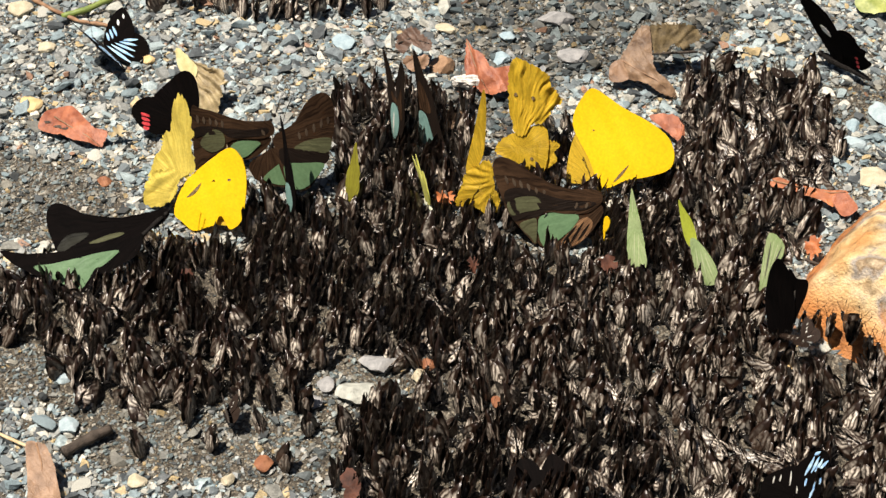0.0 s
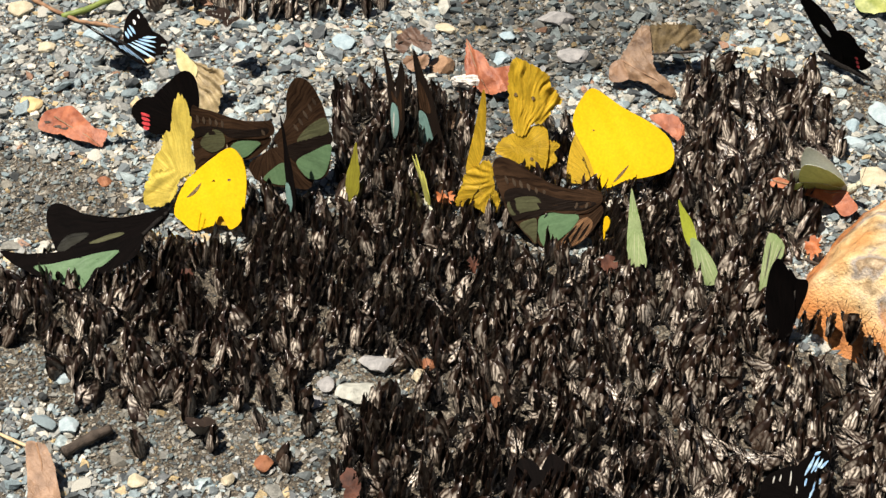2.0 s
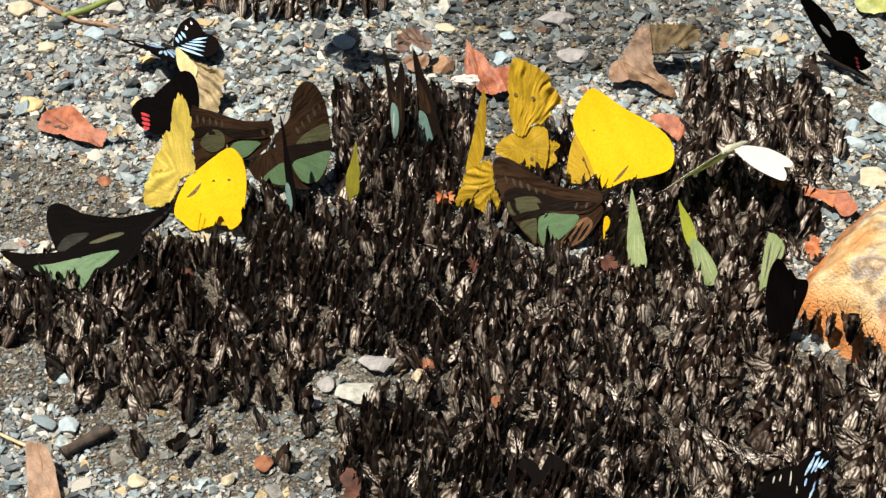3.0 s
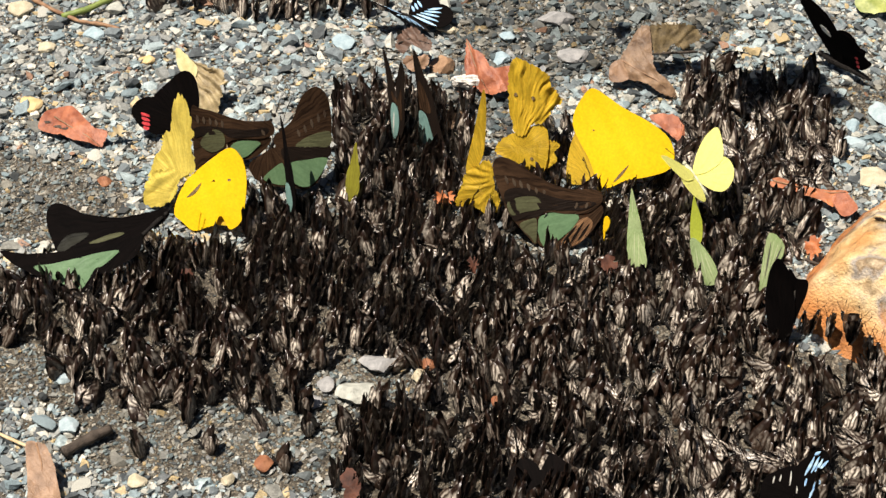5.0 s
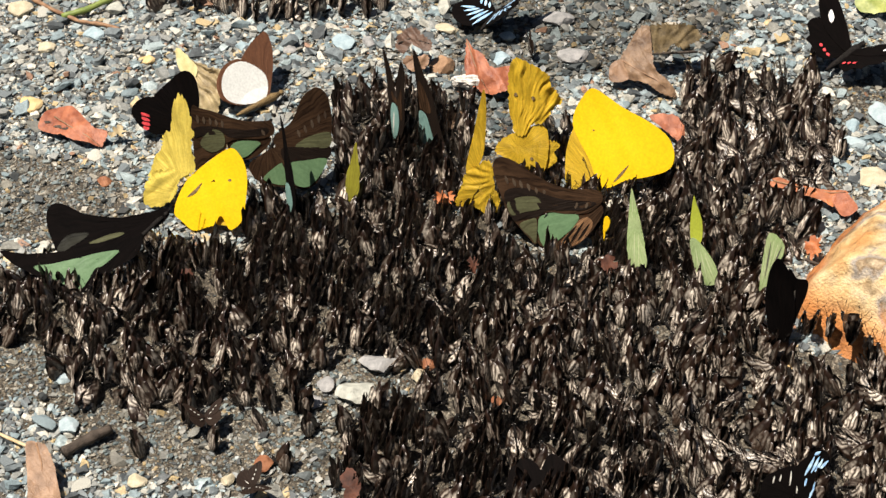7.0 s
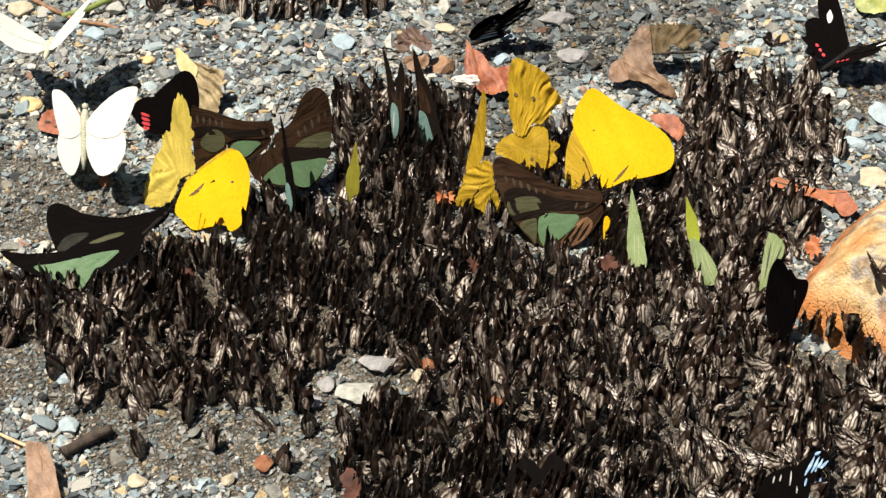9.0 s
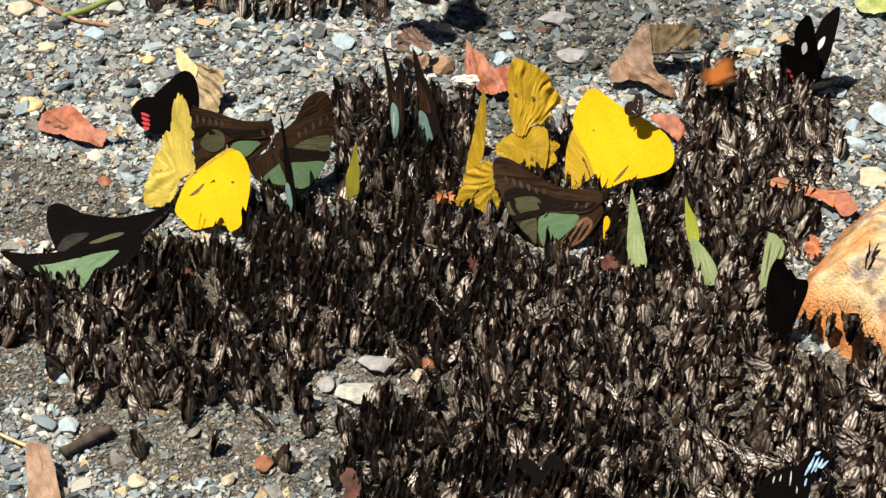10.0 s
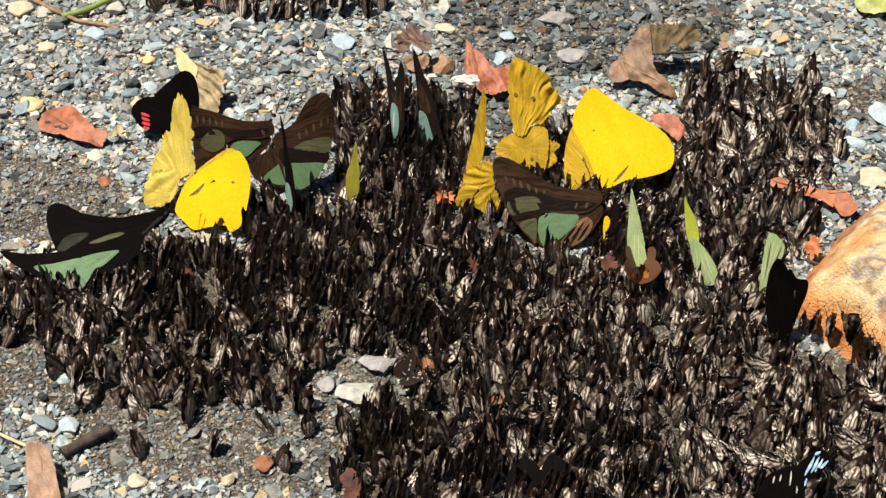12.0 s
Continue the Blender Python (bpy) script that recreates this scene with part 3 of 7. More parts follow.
body_parts(h, (7.5, 5.8), (-5.4, -2.9), FUR_BROWN, gap=2.4, thick=2.2)
yellow_right = h
h = perched(pose(0.0342, 0.0475, 0.0050, -20, 0, -10), 'ragged golden yellow butterfly with worn upright wings', 'butterfly')
w = wing('hindwing', [(-12.0, 7.0), (-9.0, 13.3), (-2.5, 17.3), (5.1, 21.1), (9.5, 21.3), (12.2, 15.7), (12.3, 7.5), (10.8, -1.1), (8.1, -2.8), (-0.3, 2.4), (-6.7, 4.6)], YELLOW_OLD, h, gap=0.6, swell=1.0, tear=0.3, pleat=(8, -3, 9, 0.5), root=(-1.0, 10.0))
patch('eye_spot', dot(5.1, 6.0, 0.8), FUR_BROWN, w, gap=0.4, swell=1.0, label='small dark wing spot', pleat=(8, -3, 9, 0.5))
wing('hindwing', [(10.5, 14.0), (14.0, 15.2), (17.0, 13.0), (15.2, 10.0), (16.6, 6.0), (13.5, 2.6), (9.5, 1.6)], YELLOW_OLD, h, gap=1.6, swell=0.8, tear=0.6, pleat=(9, -2, 7, 0.9), root=(-1.0, 10.0))
w = wing('forewing', [(-8.5, 37.9), (-8.1, 47.2), (-6.2, 51.2), (-2.8, 51.2), (4.0, 48.5), (9.2, 46.2), (11.3, 41.2), (14.3, 37.5), (16.6, 33.2), (13.3, 30.5), (10.9, 25.5), (8.3, 22.3), (3.9, 21.2), (2.0, 16.9), (-1.8, 15.1), (-5.0, 19.6), (-7.3, 28.7)], YELLOW_OLD, h, gap=0, swell=0.9, tear=0.5, pleat=(-1, 10, 21, 1.5), root=(-1.0, 10.0))
for ex, ez in ((-4.4, 34.3), (3.5, 34.0)):
    patch('eye_spot', dot(ex, ez, 0.9), FUR_BROWN, w, gap=-0.3, swell=0.9, label='small dark wing spot', pleat=(-1, 10, 21, 1.5))
body_parts(h, (-3.8, -0.4), (6.7, -4.0), FUR_BROWN, gap=2.4, thick=2.2)
yellow_tall = h
h = perched(pose(0.0138, 0.0247, 0.0040, -14, 0, -8), 'golden yellow butterfly seen edge on with crumpled hindwings', 'butterfly')
w = wing('hindwing', [(-4.7, 15.4), (3.3, 22.2), (7.1, 21.4), (8.7, 11.8), (11.9, 2.4), (7.7, -3.0), (-0.2, -0.3), (-8.5, -0.3), (-6.6, 7.9)], YELLOW_OLD, h, gap=-0.6, swell=1.2, tear=0.6, pleat=(16, 16, 13, 1.0), root=(6.0, 8.0))
w = wing('forewing', [(1.6, 55.2), (2.9, 49.5), (3.3, 34.2), (2.2, 22.1), (-3.0, 14.3), (-4.5, 17.8), (-2.1, 32.5), (0.0, 46.8)], YELLOW_OLD, h, gap=0.3, swell=0.8, tear=0, root=(6.0, 8.0))
body_parts(h, (-3.8, 0.7), (7.4, 0.8), FUR_BROWN, gap=2.4, thick=2.2)
yellow_edge = h
h = perched(pose(-0.1193, 0.0224, 0.0040, -22, 0, -30), 'torn dull yellow butterfly with a frayed wing edge', 'butterfly')
w = wing('hindwing', [(-13.4, 9.4), (-8.0, 15.5), (0.5, 18.5), (8.8, 20.0), (4.8, 15.6), (3.5, 6.4), (-3.5, -0.6), (-12.0, -2.7), (-13.5, 0.4)], YELLOW_DULL, h, gap=-0.4, swell=1.0, tear=0.6, pleat=(6, 22, 9, 1.2), root=(9.0, 10.0))
w = wing('forewing', [(-3.6, 53.0), (1.9, 49.4), (5.0, 44.0), (7.9, 32.1), (10.2, 20.9), (6.0, 15.0), (-2.0, 12.5), (-9.0, 10.5), (-13.3, 9.4), (-12.9, 18.4), (-10.0, 23.8), (-11.4, 28.8), (-6.9, 35.7), (-6.3, 43.5)], YELLOW_DULL, h, gap=0.3, swell=1.1, tear=1.0, pleat=(8, 8, 14, 0.8), root=(9.0, 10.0))
body_parts(h, (0.2, -1.0), (12.1, 8.6), FUR_BROWN, gap=2.4, thick=2.2)
yellow_torn = h
h = perched(pose(-0.1022, 0.0105, 0.0040, -30, 0, -16), 'bright yellow butterfly with a notched folded wing', 'butterfly')
w = wing('right_wing', [(5.9, 35.0), (11.1, 32.7), (14.0, 27.3), (15.7, 18.2), (15.1, 7.9), (9.9, 1.9), (1.2, 1.2), (-5.5, -0.0), (-12.9, 5.2), (-13.6, 11.6), (-11.0, 18.5), (-3.2, 27.4)], YELLOW_OLD, h, gap=1.3, swell=0.4, tear=0, turn=4, root=(-12.0, 4.0))
w = wing('left_wing', [(5.9, 35.5), (11.0, 33.2), (14.5, 27.4), (16.2, 18.3), (16.1, 6.5), (13.5, 2.0), (10.8, 1.0), (8.0, 5.0), (5.8, 5.6), (4.5, 1.8), (1.3, -0.0), (-5.1, -3.0), (-11.2, -0.1), (-15.2, 2.7), (-14.1, 11.5), (-11.0, 18.5), (-3.2, 27.4)], YELLOW, h, gap=0, swell=0.8, tear=0, root=(-12.0, 4.0))
patch('slit', [(-10.4, 10.6), (-7.7, 14.2), (-4.5, 18.2), (-6.5, 13.4)], FUR_BROWN, w, gap=0, swell=0.8, label='dark fold line')
patch('eye_spot', [(7.2, 21.9), (8.2, 22.5), (8.8, 21.9), (7.8, 21.2)], FUR_BROWN, w, gap=0, swell=0.8, label='small dark wing spot')
body_parts(h, (-2.0, 17.2), (-12.8, 4.7), FUR_BROWN, gap=2.4, thick=2.2)
yellow_left = h
h = perched(pose(0.0547, 0.0013, 0.0040, -25, 0, -8), 'dark brown butterfly with a pale green wing patch', 'butterfly')
w = wing('hindwing', [(-15.2, 8.9), (-5.8, 13.4), (7.7, 18.1), (12.8, 14.6), (9.6, 6.7), (5.4, 0.7), (-0.1, -3.6), (-6.1, -5.0), (-13.9, -3.1)], BROWN_WING, h, gap=0.5, root=(16.0, 20.0))
patch('wing_edge', [(2.0, 8.5), (6.4, 11.0), (8.8, 8.0), (6.0, 1.7), (-0.1, -3.0), (-5.0, -4.6), (-3.5, 0.0)], RUSTY, w, gap=0.5, label='rust-streaked wing edge', root=(16.0, 20.0))
dashes(w, [(2.2, 7.4, -3.6, -1.8), (5.0, 9.0, -0.6, -2.0), (7.4, 8.4, 3.0, 0.2)], BAND_WING, 1.1, 'vein', 'dark vein between rust streaks', 0.35)
patch('wing_patch', [(-15.2, 5.4), (-14.2, 8.6), (-9.8, 11.0), (-3.5, 12.1), (2.6, 11.0), (0.3, 5.7), (-4.7, 0.2), (-9.8, -4.5), (-12.6, -2.5), (-13.9, 1.0)], GREEN, w, gap=0.3, label='pale green glossy patch', root=(16.0, 20.0))
w = wing('forewing', [(-35.7, 29.8), (-34.1, 33.2), (-29.8, 33.4), (-24.2, 30.8), (-16.4, 26.5), (-8.6, 23.4), (-1.0, 22.4), (5.3, 23.2), (11.0, 22.4), (11.7, 18.0), (6.2, 13.0), (-2.3, 11.6), (-10.9, 11.2), (-14.6, 7.6), (-14.6, -3.0), (-17.6, -1.1), (-22.3, 3.6), (-27.6, 9.8), (-31.4, 17.3), (-34.6, 24.8)], BROWN_WING, h, root=(16.0, 20.0))
# dark bands on the brown forewings put the shade of overlapping wings into colour
patch('wing_band', [(-29.7, 18.6), (-22.5, 21.0), (-11.5, 18.8), (-4.0, 17.6), (5.7, 18.0), (9.6, 17.2), (3.9, 14.0), (-3.6, 13.0), (-11.0, 12.0), (-15.1, 8.8), (-21.5, 7.3), (-24.7, 6.5), (-28.0, 11.5)], BAND_WING, w, label='dark band of shade across the wing', root=(16.0, 20.0))
patch('wing_patch', [(-22.4, 4.6), (-18.3, 7.4), (-15.2, 7.6), (-14.9, -2.6), (-17.1, -0.6)], GREEN_DULL, w, label='pale green wing patch', root=(16.0, 20.0))
patch('wing_patch', [(-28.3, 14.2), (-22.2, 17.1), (-15.7, 17.1), (-13.9, 12.8), (-20.6, 10.5), (-26.0, 8.8)], GREEN_DULL, w, gap=-0.12, label='dull olive wing patch', root=(16.0, 20.0))
dashes(w, [(-30.2, 25.8, -28.5, 22.1), (-26.9, 25.0, -25.2, 21.3), (-23.8, 24.2, -22.4, 20.6), (-20.5, 23.0, -19.1, 19.8), (-16.9, 21.5, -16.0, 18.9), (-13.4, 20.9, -12.6, 19.0), (1.5, 17.1, 0.7, 14.2), (5.8, 17.5, 5.2, 15.0)], DASH_WING, 1.3, 'pale_dash', 'dull tan dash', -0.12)
body_parts(h, (13.3, 14.6), (7.8, 22.6), FUR_BLACK, gap=2.4, thick=2.2)
swallowtail_front = h
h = perched(pose(-0.0659, 0.0370, 0.0040, -15, 0, -6), 'dark brown butterfly with green hindwings and ribbed forewings', 'butterfly')
w = wing('hindwing', [(-7.4, 18.0), (2.1, 16.0), (8.4, 9.4), (7.8, 0.3), (-0.3, -0.6), (-9.1, -0.4), (-16.7, 1.4), (-20.1, 8.4), (-14.4, 13.7)], BROWN_WING, h, gap=0.6, root=(-12.0, 20.0))
patch('wing_patch', [(-13.7, 2.6), (-9.2, 7.8), (-5.0, 11.0), (-2.6, 8.5), (-3.4, 0.9), (-9.3, 0.7)], GREEN, w, gap=0.6, label='pale green glossy patch', root=(-12.0, 20.0))
w = wing('forewing', [(-8.5, 23.0), (-0.7, 30.8), (3.5, 41.0), (7.6, 46.2), (11.7, 47.6), (15.3, 43.5), (17.0, 34.3), (16.6, 24.3), (14.8, 14.0), (10.6, 3.5), (5.9, -0.0), (0.1, 1.1), (-3.0, 6.0), (-6.0, 12.5), (-8.1, 18.0)], BROWN_WING, h, root=(-12.0, 20.0))
patch('wing_band', [(-5.4, 17.6), (0.8, 19.2), (8.6, 19.4), (16.0, 19.8), (15.0, 14.6), (4.4, 12.8), (-2.4, 10.6), (-5.0, 13.4)], BAND_WING, w, label='dark band of shade across the wing', root=(-12.0, 20.0))
patch('wing_patch', [(-2.4, 10.8), (4.4, 13.1), (14.4, 14.5), (13.2, 9.5), (9.2, 3.3), (5.3, 0.6), (0.5, 1.6), (-1.9, 6.0)], GREEN, w, gap=-0.12, label='pale green wing patch', root=(-12.0, 20.0))
patch('wing_patch', [(0.8, 19.4), (7.5, 24.6), (15.9, 26.6), (15.9, 20.2), (8.6, 19.2)], GREEN_DULL, w, label='dull olive wing patch', root=(-12.0, 20.0))
dashes(w, [(1.9, 27.1, 2.9, 23.8), (5.0, 29.6, 5.7, 25.7), (8.1, 32.5, 8.8, 28.2), (11.2, 35.0, 11.5, 30.6), (14.0, 36.8, 14.3, 33.0)], DASH_WING, 1.3, 'pale_dash', 'dull tan dash')
body_parts(h, (-12.4, 12.8), (-5.8, 26.2), FUR_BLACK, gap=2.4, thick=2.2)
swallowtail_mid = h
h = perched(pose(-0.0897, 0.0547, 0.0040, -20, 0, 10), 'dark brown ribbed butterfly behind the yellow one', 'butterfly')
w = wing('hindwing', [(-5.6, 12.6), (6.3, 12.7), (13.6, 9.2), (8.4, 3.1), (2.6, 0.8), (-4.5, 2.4)], BROWN_WING, h, gap=0.5, root=(18.0, 12.0))
patch('wing_patch', [(-5.1, 6.2), (-3.6, 8.8), (0.7, 9.7), (8.4, 8.3), (6.1, 5.5), (2.1, 2.6), (-1.6, 1.9), (-4.1, 3.6)], GREEN, w, gap=0.2, label='pale green glossy patch', root=(18.0, 12.0))
w = wing('forewing', [(-20.3, 26.7), (-16.4, 26.2), (-10.4, 23.9), (-3.4, 20.7), (3.7, 18.5), (9.9, 17.8), (14.3, 17.0), (14.9, 11.3), (8.1, 9.9), (0.8, 10.5), (-5.6, 9.6), (-8.5, 3.7), (-15.0, 2.0), (-21.0, -2.1), (-21.3, 9.2)], BROWN_WING, h, root=(18.0, 12.0))
patch('wing_band', [(-20.0, 17.5), (-12.0, 17.4), (-4.0, 15.6), (6.0, 14.0), (12.0, 14.6), (12.0, 11.8), (4.0, 11.2), (-4.0, 11.6), (-8.0, 14.4), (-13.0, 16.4), (-19.8, 13.0)], BAND_WING, w, label='dark band of shade across the wing', root=(18.0, 12.0))
patch('wing_patch', [(-18.1, 10.5), (-12.3, 15.9), (-7.5, 13.7), (-7.9, 7.7), (-13.8, 5.8)], GREEN_DULL, w, gap=-0.12, label='dull olive wing patch', root=(18.0, 12.0))
dashes(w, [(-18.2, 23.2, -17.9, 19.3), (-15.5, 22.3, -15.3, 18.8), (-12.7, 21.5, -12.6, 18.1), (-10.2, 20.6, -10.0, 17.3), (-7.5, 19.8, -7.5, 16.5), (9.5, 14.0, 10.8, 11.1)], DASH_WING, 1.3, 'pale_dash', 'dull tan dash', -0.12)
body_parts(h, (2.9, 3.7), (16.6, 19.5), FUR_BLACK, gap=2.4, thick=2.2)
swallowtail_back = h
h = perched(pose(-0.1274, 0.0746, 0.0040, -20, 0, 4), 'black butterfly with crimson stripes on its hindwing', 'butterfly')
w = wing('hindwing', [(-13.9, 10.9), (-9.9, 16.1), (-3.7, 17.4), (2.7, 15.0), (4.3, 5.5), (1.6, 1.0), (-3.6, -0.4), (-8.0, 2.0), (-10.9, 4.3)], BLACK_WING, h, gap=0.4, swell=0.8, tear=0, root=(14.0, 2.0))
patch('red_stripe', [(-9.4, 10.2), (-6.4, 9.2), (-6.0, 8.1), (-9.0, 8.8)], RED_SPOT, w, gap=0.4, swell=0.8, label='crimson stripe')
patch('red_stripe', [(-9.3, 8.0), (-6.4, 7.1), (-5.9, 6.0), (-8.9, 6.6)], RED_SPOT, w, gap=0.4, swell=0.8, label='crimson stripe')
patch('red_stripe', [(-9.3, 5.8), (-6.3, 5.2), (-6.1, 3.8), (-8.9, 4.5)], RED_SPOT, w, gap=0.4, swell=0.8, label='crimson stripe')
patch('red_stripe', [(-8.9, 3.7), (-6.4, 3.0), (-7.0, 2.0), (-8.8, 2.3)], RED_SPOT, w, gap=0.4, swell=0.8, label='crimson stripe')
w = wing('forewing', [(-3.8, 16.6), (4.7, 24.8), (9.9, 28.8), (13.9, 28.1), (16.6, 23.2), (17.2, 14.1), (14.5, 5.0), (7.8, 0.7), (1.7, 2.1), (-1.4, 8.5)], BLACK_WING, h, gap=0, swell=0.8, tear=0, root=(14.0, 2.0))
body_parts(h, (13.4, 7.8), (2.6, 1.0), FUR_BLACK, gap=2.4, thick=2.2)
red_spot = h
h = perched(pose(-0.1493, -0.0283, 0.0030, -48, 0, 10), 'blackish butterfly with pale green hindwing resting half open', 'butterfly')
w = wing('right_wing', [(-12.3, 34.2), (-10.4, 37.0), (-6.8, 37.5), (-2.4, 35.4), (2.7, 32.0), (11.8, 29.4), (21.1, 28.3), (29.0, 29.0), (38.0, 30.2), (36.0, 24.8), (26.0, 21.3), (18.1, 20.0), (7.9, 18.5), (1.4, 17.2), (-8.5, 15.9), (-11.5, 22.9), (-12.8, 29.0)], BLACK_WING, h, gap=1.5, root=(34.0, 26.0))
patch('wing_patch', [(-9.7, 17.9), (-7.0, 22.0), (-2.9, 23.9), (4.1, 23.3), (0.6, 20.4), (-3.4, 18.8), (-6.7, 17.0)], GREY_PATCH, w, gap=1.5, label='smoky translucent patch', root=(34.0, 26.0))
patch('wing_patch', [(3.6, 19.0), (9.3, 21.0), (15.6, 22.2), (18.7, 21.6), (13.8, 19.7), (8.3, 18.8)], GREEN_DULL, w, gap=1.5, label='dull green streak', root=(34.0, 26.0))
w = wing('left_wing', [(-32.7, 20.2), (-26.8, 17.9), (-17.5, 17.4), (-9.8, 16.9), (-2.0, 17.3), (7.6, 18.6), (18.1, 20.6), (25.1, 21.8), (25.7, 16.5), (22.3, 11.3), (15.7, 8.1), (9.0, 4.2), (1.5, -0.1), (-5.7, -1.6), (-12.3, 1.5), (-18.6, 7.5), (-25.9, 12.3), (-30.8, 16.8)], BLACK_WING, h, root=(34.0, 26.0))
patch('wing_patch', [(-19.8, 11.6), (-11.9, 12.2), (-2.5, 13.1), (7.0, 14.3), (15.6, 14.5), (12.9, 11.7), (8.3, 8.6), (5.1, 7.8), (1.9, 3.4), (-1.6, 0.3), (-6.8, 2.1), (-12.6, 5.9)], GREEN, w, label='pale green glossy patch', root=(34.0, 26.0))
body_parts(h, (21.8, 17.0), (37.5, 28.4), FUR_BLACK, gap=2.4, thick=2.2)
swallowtail_left = h
h = perched(pose(-0.0208, 0.0704, 0.0040, -8, 0, -50), 'dark butterfly standing edge on with blue-green streak', 'butterfly')
w = wing('forewing', [(-18.1, 37.2), (-14.7, 35.1), (-11.4, 27.9), (-8.7, 23.4), (-5.8, 20.0), (-3.2, 20.4), (-3.3, 28.4), (-5.0, 36.3), (-2.6, 38.1), (-0.5, 32.9), (1.4, 24.0), (4.7, 12.7), (3.3, 1.7), (-1.8, -1.2), (-6.2, 5.6), (-8.9, 15.2), (-12.1, 23.5)], BAND_WING, h)
patch('wing_panel', [(-8.0, 21.0), (-3.0, 19.0), (-1.4, 26.0), (0.4, 21.0), (2.8, 13.0), (1.2, 12.0), (-1.5, 16.5), (-6.0, 17.8)], BROWN_WING, w, label='brown wing panel')
patch('wing_patch', [(-5.7, 16.5), (-1.5, 15.3), (1.1, 9.7), (1.6, 3.8), (-0.6, 0.5), (-3.2, 4.2), (-5.6, 11.0)], TEAL, w, gap=-0.12, label='blue-green streak')
dashes(w, [(-3.4, 13.5, -1.0, 2.6)], PALE_SCALE, 1.0, 'pale_dash', 'whitish edge of the streak', -0.2)
body_parts(h, (-1.4, 1.1), (1.4, 14.9), FUR_BLACK, gap=2.4, thick=2.2)
swallowtail_edge = h
h = perched(pose(-0.0031, 0.0639, 0.0040, -8, 0, -48), 'dark butterfly leaning edge on with blue-green streak', 'butterfly')
w = wing('forewing', [(-22.9, 39.9), (-19.6, 37.2), (-15.6, 31.4), (-9.6, 25.6), (-3.6, 18.9), (2.8, 10.3), (8.9, 3.6), (13.8, -3.0), (15.0, -5.5), (9.6, -6.4), (4.2, -4.7), (0.7, -1.0), (-6.2, -1.8), (-11.9, 6.3), (-14.8, 12.8), (-16.9, 18.7), (-20.7, 29.7)], BAND_WING, h)
patch('wing_panel', [(-17.6, 26.0), (-12.5, 23.5), (-6.0, 16.5), (-9.0, 14.0), (-14.0, 14.0), (-16.2, 19.0)], BROWN_WING, w, label='brown wing panel')
patch('wing_patch', [(-13.8, 12.3), (-9.0, 12.9), (-5.4, 9.9), (-0.7, 4.3), (1.4, 1.4), (-4.3, -1.4), (-9.0, 0.0), (-11.5, 5.5)], TEAL, w, gap=-0.12, label='blue-green streak')
body_parts(h, (3.2, -0.7), (14.4, -5.1), FUR_BLACK, gap=2.4, thick=2.2)
swallowtail_lean = h
h = perched(pose(-0.0658, 0.0187, 0.0040, -6, 0, -55), 'slim dark butterfly standing edge on with teal streak', 'butterfly')
w = wing('forewing', [(-14.0, 43.1), (-9.9, 36.8), (-6.6, 29.1), (-0.6, 21.9), (4.3, 11.5), (3.6, 2.4), (-0.9, -0.0), (-4.5, 11.8), (-8.9, 21.1), (-12.4, 32.3)], BLACK_WING, h, gap=0, swell=0.8, tear=0)
patch('wing_patch', [(-5.1, 12.9), (-1.9, 13.5), (2.3, 7.1), (0.9, 1.2), (-2.2, 4.1)], TEAL, w, gap=0, swell=0.8, label='dull teal streak')
body_parts(h, (-3.6, 12.3), (0.8, 2.4), FUR_BLACK, gap=2.4, thick=2.2)
swallowtail_slim = h
h = perched(pose(-0.0394, 0.0281, 0.0040, -10, 0, -40), 'small olive yellow butterfly standing edge on', 'butterfly')
w = wing('forewing', [(-2.0, 28.4), (0.3, 22.9), (3.2, 14.8), (3.3, 3.1), (-0.2, -1.0), (-3.5, -1.5), (-4.8, 9.7), (-3.4, 21.1)], OLIVE, h, gap=0, swell=0.8, tear=0.4)
body_parts(h, (-2.9, -0.6), (3.4, 2.6), FUR_BROWN, gap=2.4, thick=1.6)
yellow_slim = h
h = perched(pose(0.0815, -0.0193, 0.0030, -16, 0, -35), 'pale green butterfly with folded wings standing upright', 'butterfly')
w = wing('hindwing', [(-9.7, 23.3), (-8.3, 26.6), (-4.8, 23.5), (0.6, 15.6), (3.7, 7.4), (2.9, 0.2), (-2.1, 0.7), (-7.0, 9.5)], LIME_GREY, h, gap=-0.2, swell=0.8, tear=0.3, root=(-6.0, 20.0))
dashes(w, [(-5.5, 18.0, -1.0, 3.0), (-3.5, 18.0, 1.0, 4.0)], LIME_STREAK, 0.5, 'pale_dash', 'pale green streak', -0.2)
w = wing('forewing', [(-12.0, 35.4), (-8.5, 30.0), (-3.6, 21.9), (-1.4, 16.1), (-4.0, 10.8), (-7.4, 13.5), (-10.5, 24.3)], LIME_GREY, h, gap=0.2, swell=0.8, root=(-2.0, 4.0))
dashes(w, [(-10.6, 31.5, -5.6, 14.5), (-9.0, 28.5, -3.6, 15.5)], LIME_STREAK, 0.5, 'pale_dash', 'pale green streak', 0.2)
body_parts(h, (-2.7, 3.2), (1.9, 2.5), FUR_BROWN, gap=2.4, thick=1.5)
lime_slim = h
h = perched(pose(0.1103, -0.0235, 0.0030, -16, 0, -18), 'yellow-green butterfly with folded wings among small dark ones', 'butterfly')
w = wing('hindwing', [(-9.5, 17.2), (-7.0, 18.0), (-1.6, 13.7), (3.0, 8.2), (5.0, 1.7), (-0.3, -1.1), (-4.9, 3.7), (-7.9, 10.9)], LIME_GREY, h, gap=-0.2, swell=0.8, root=(-7.0, 18.0))
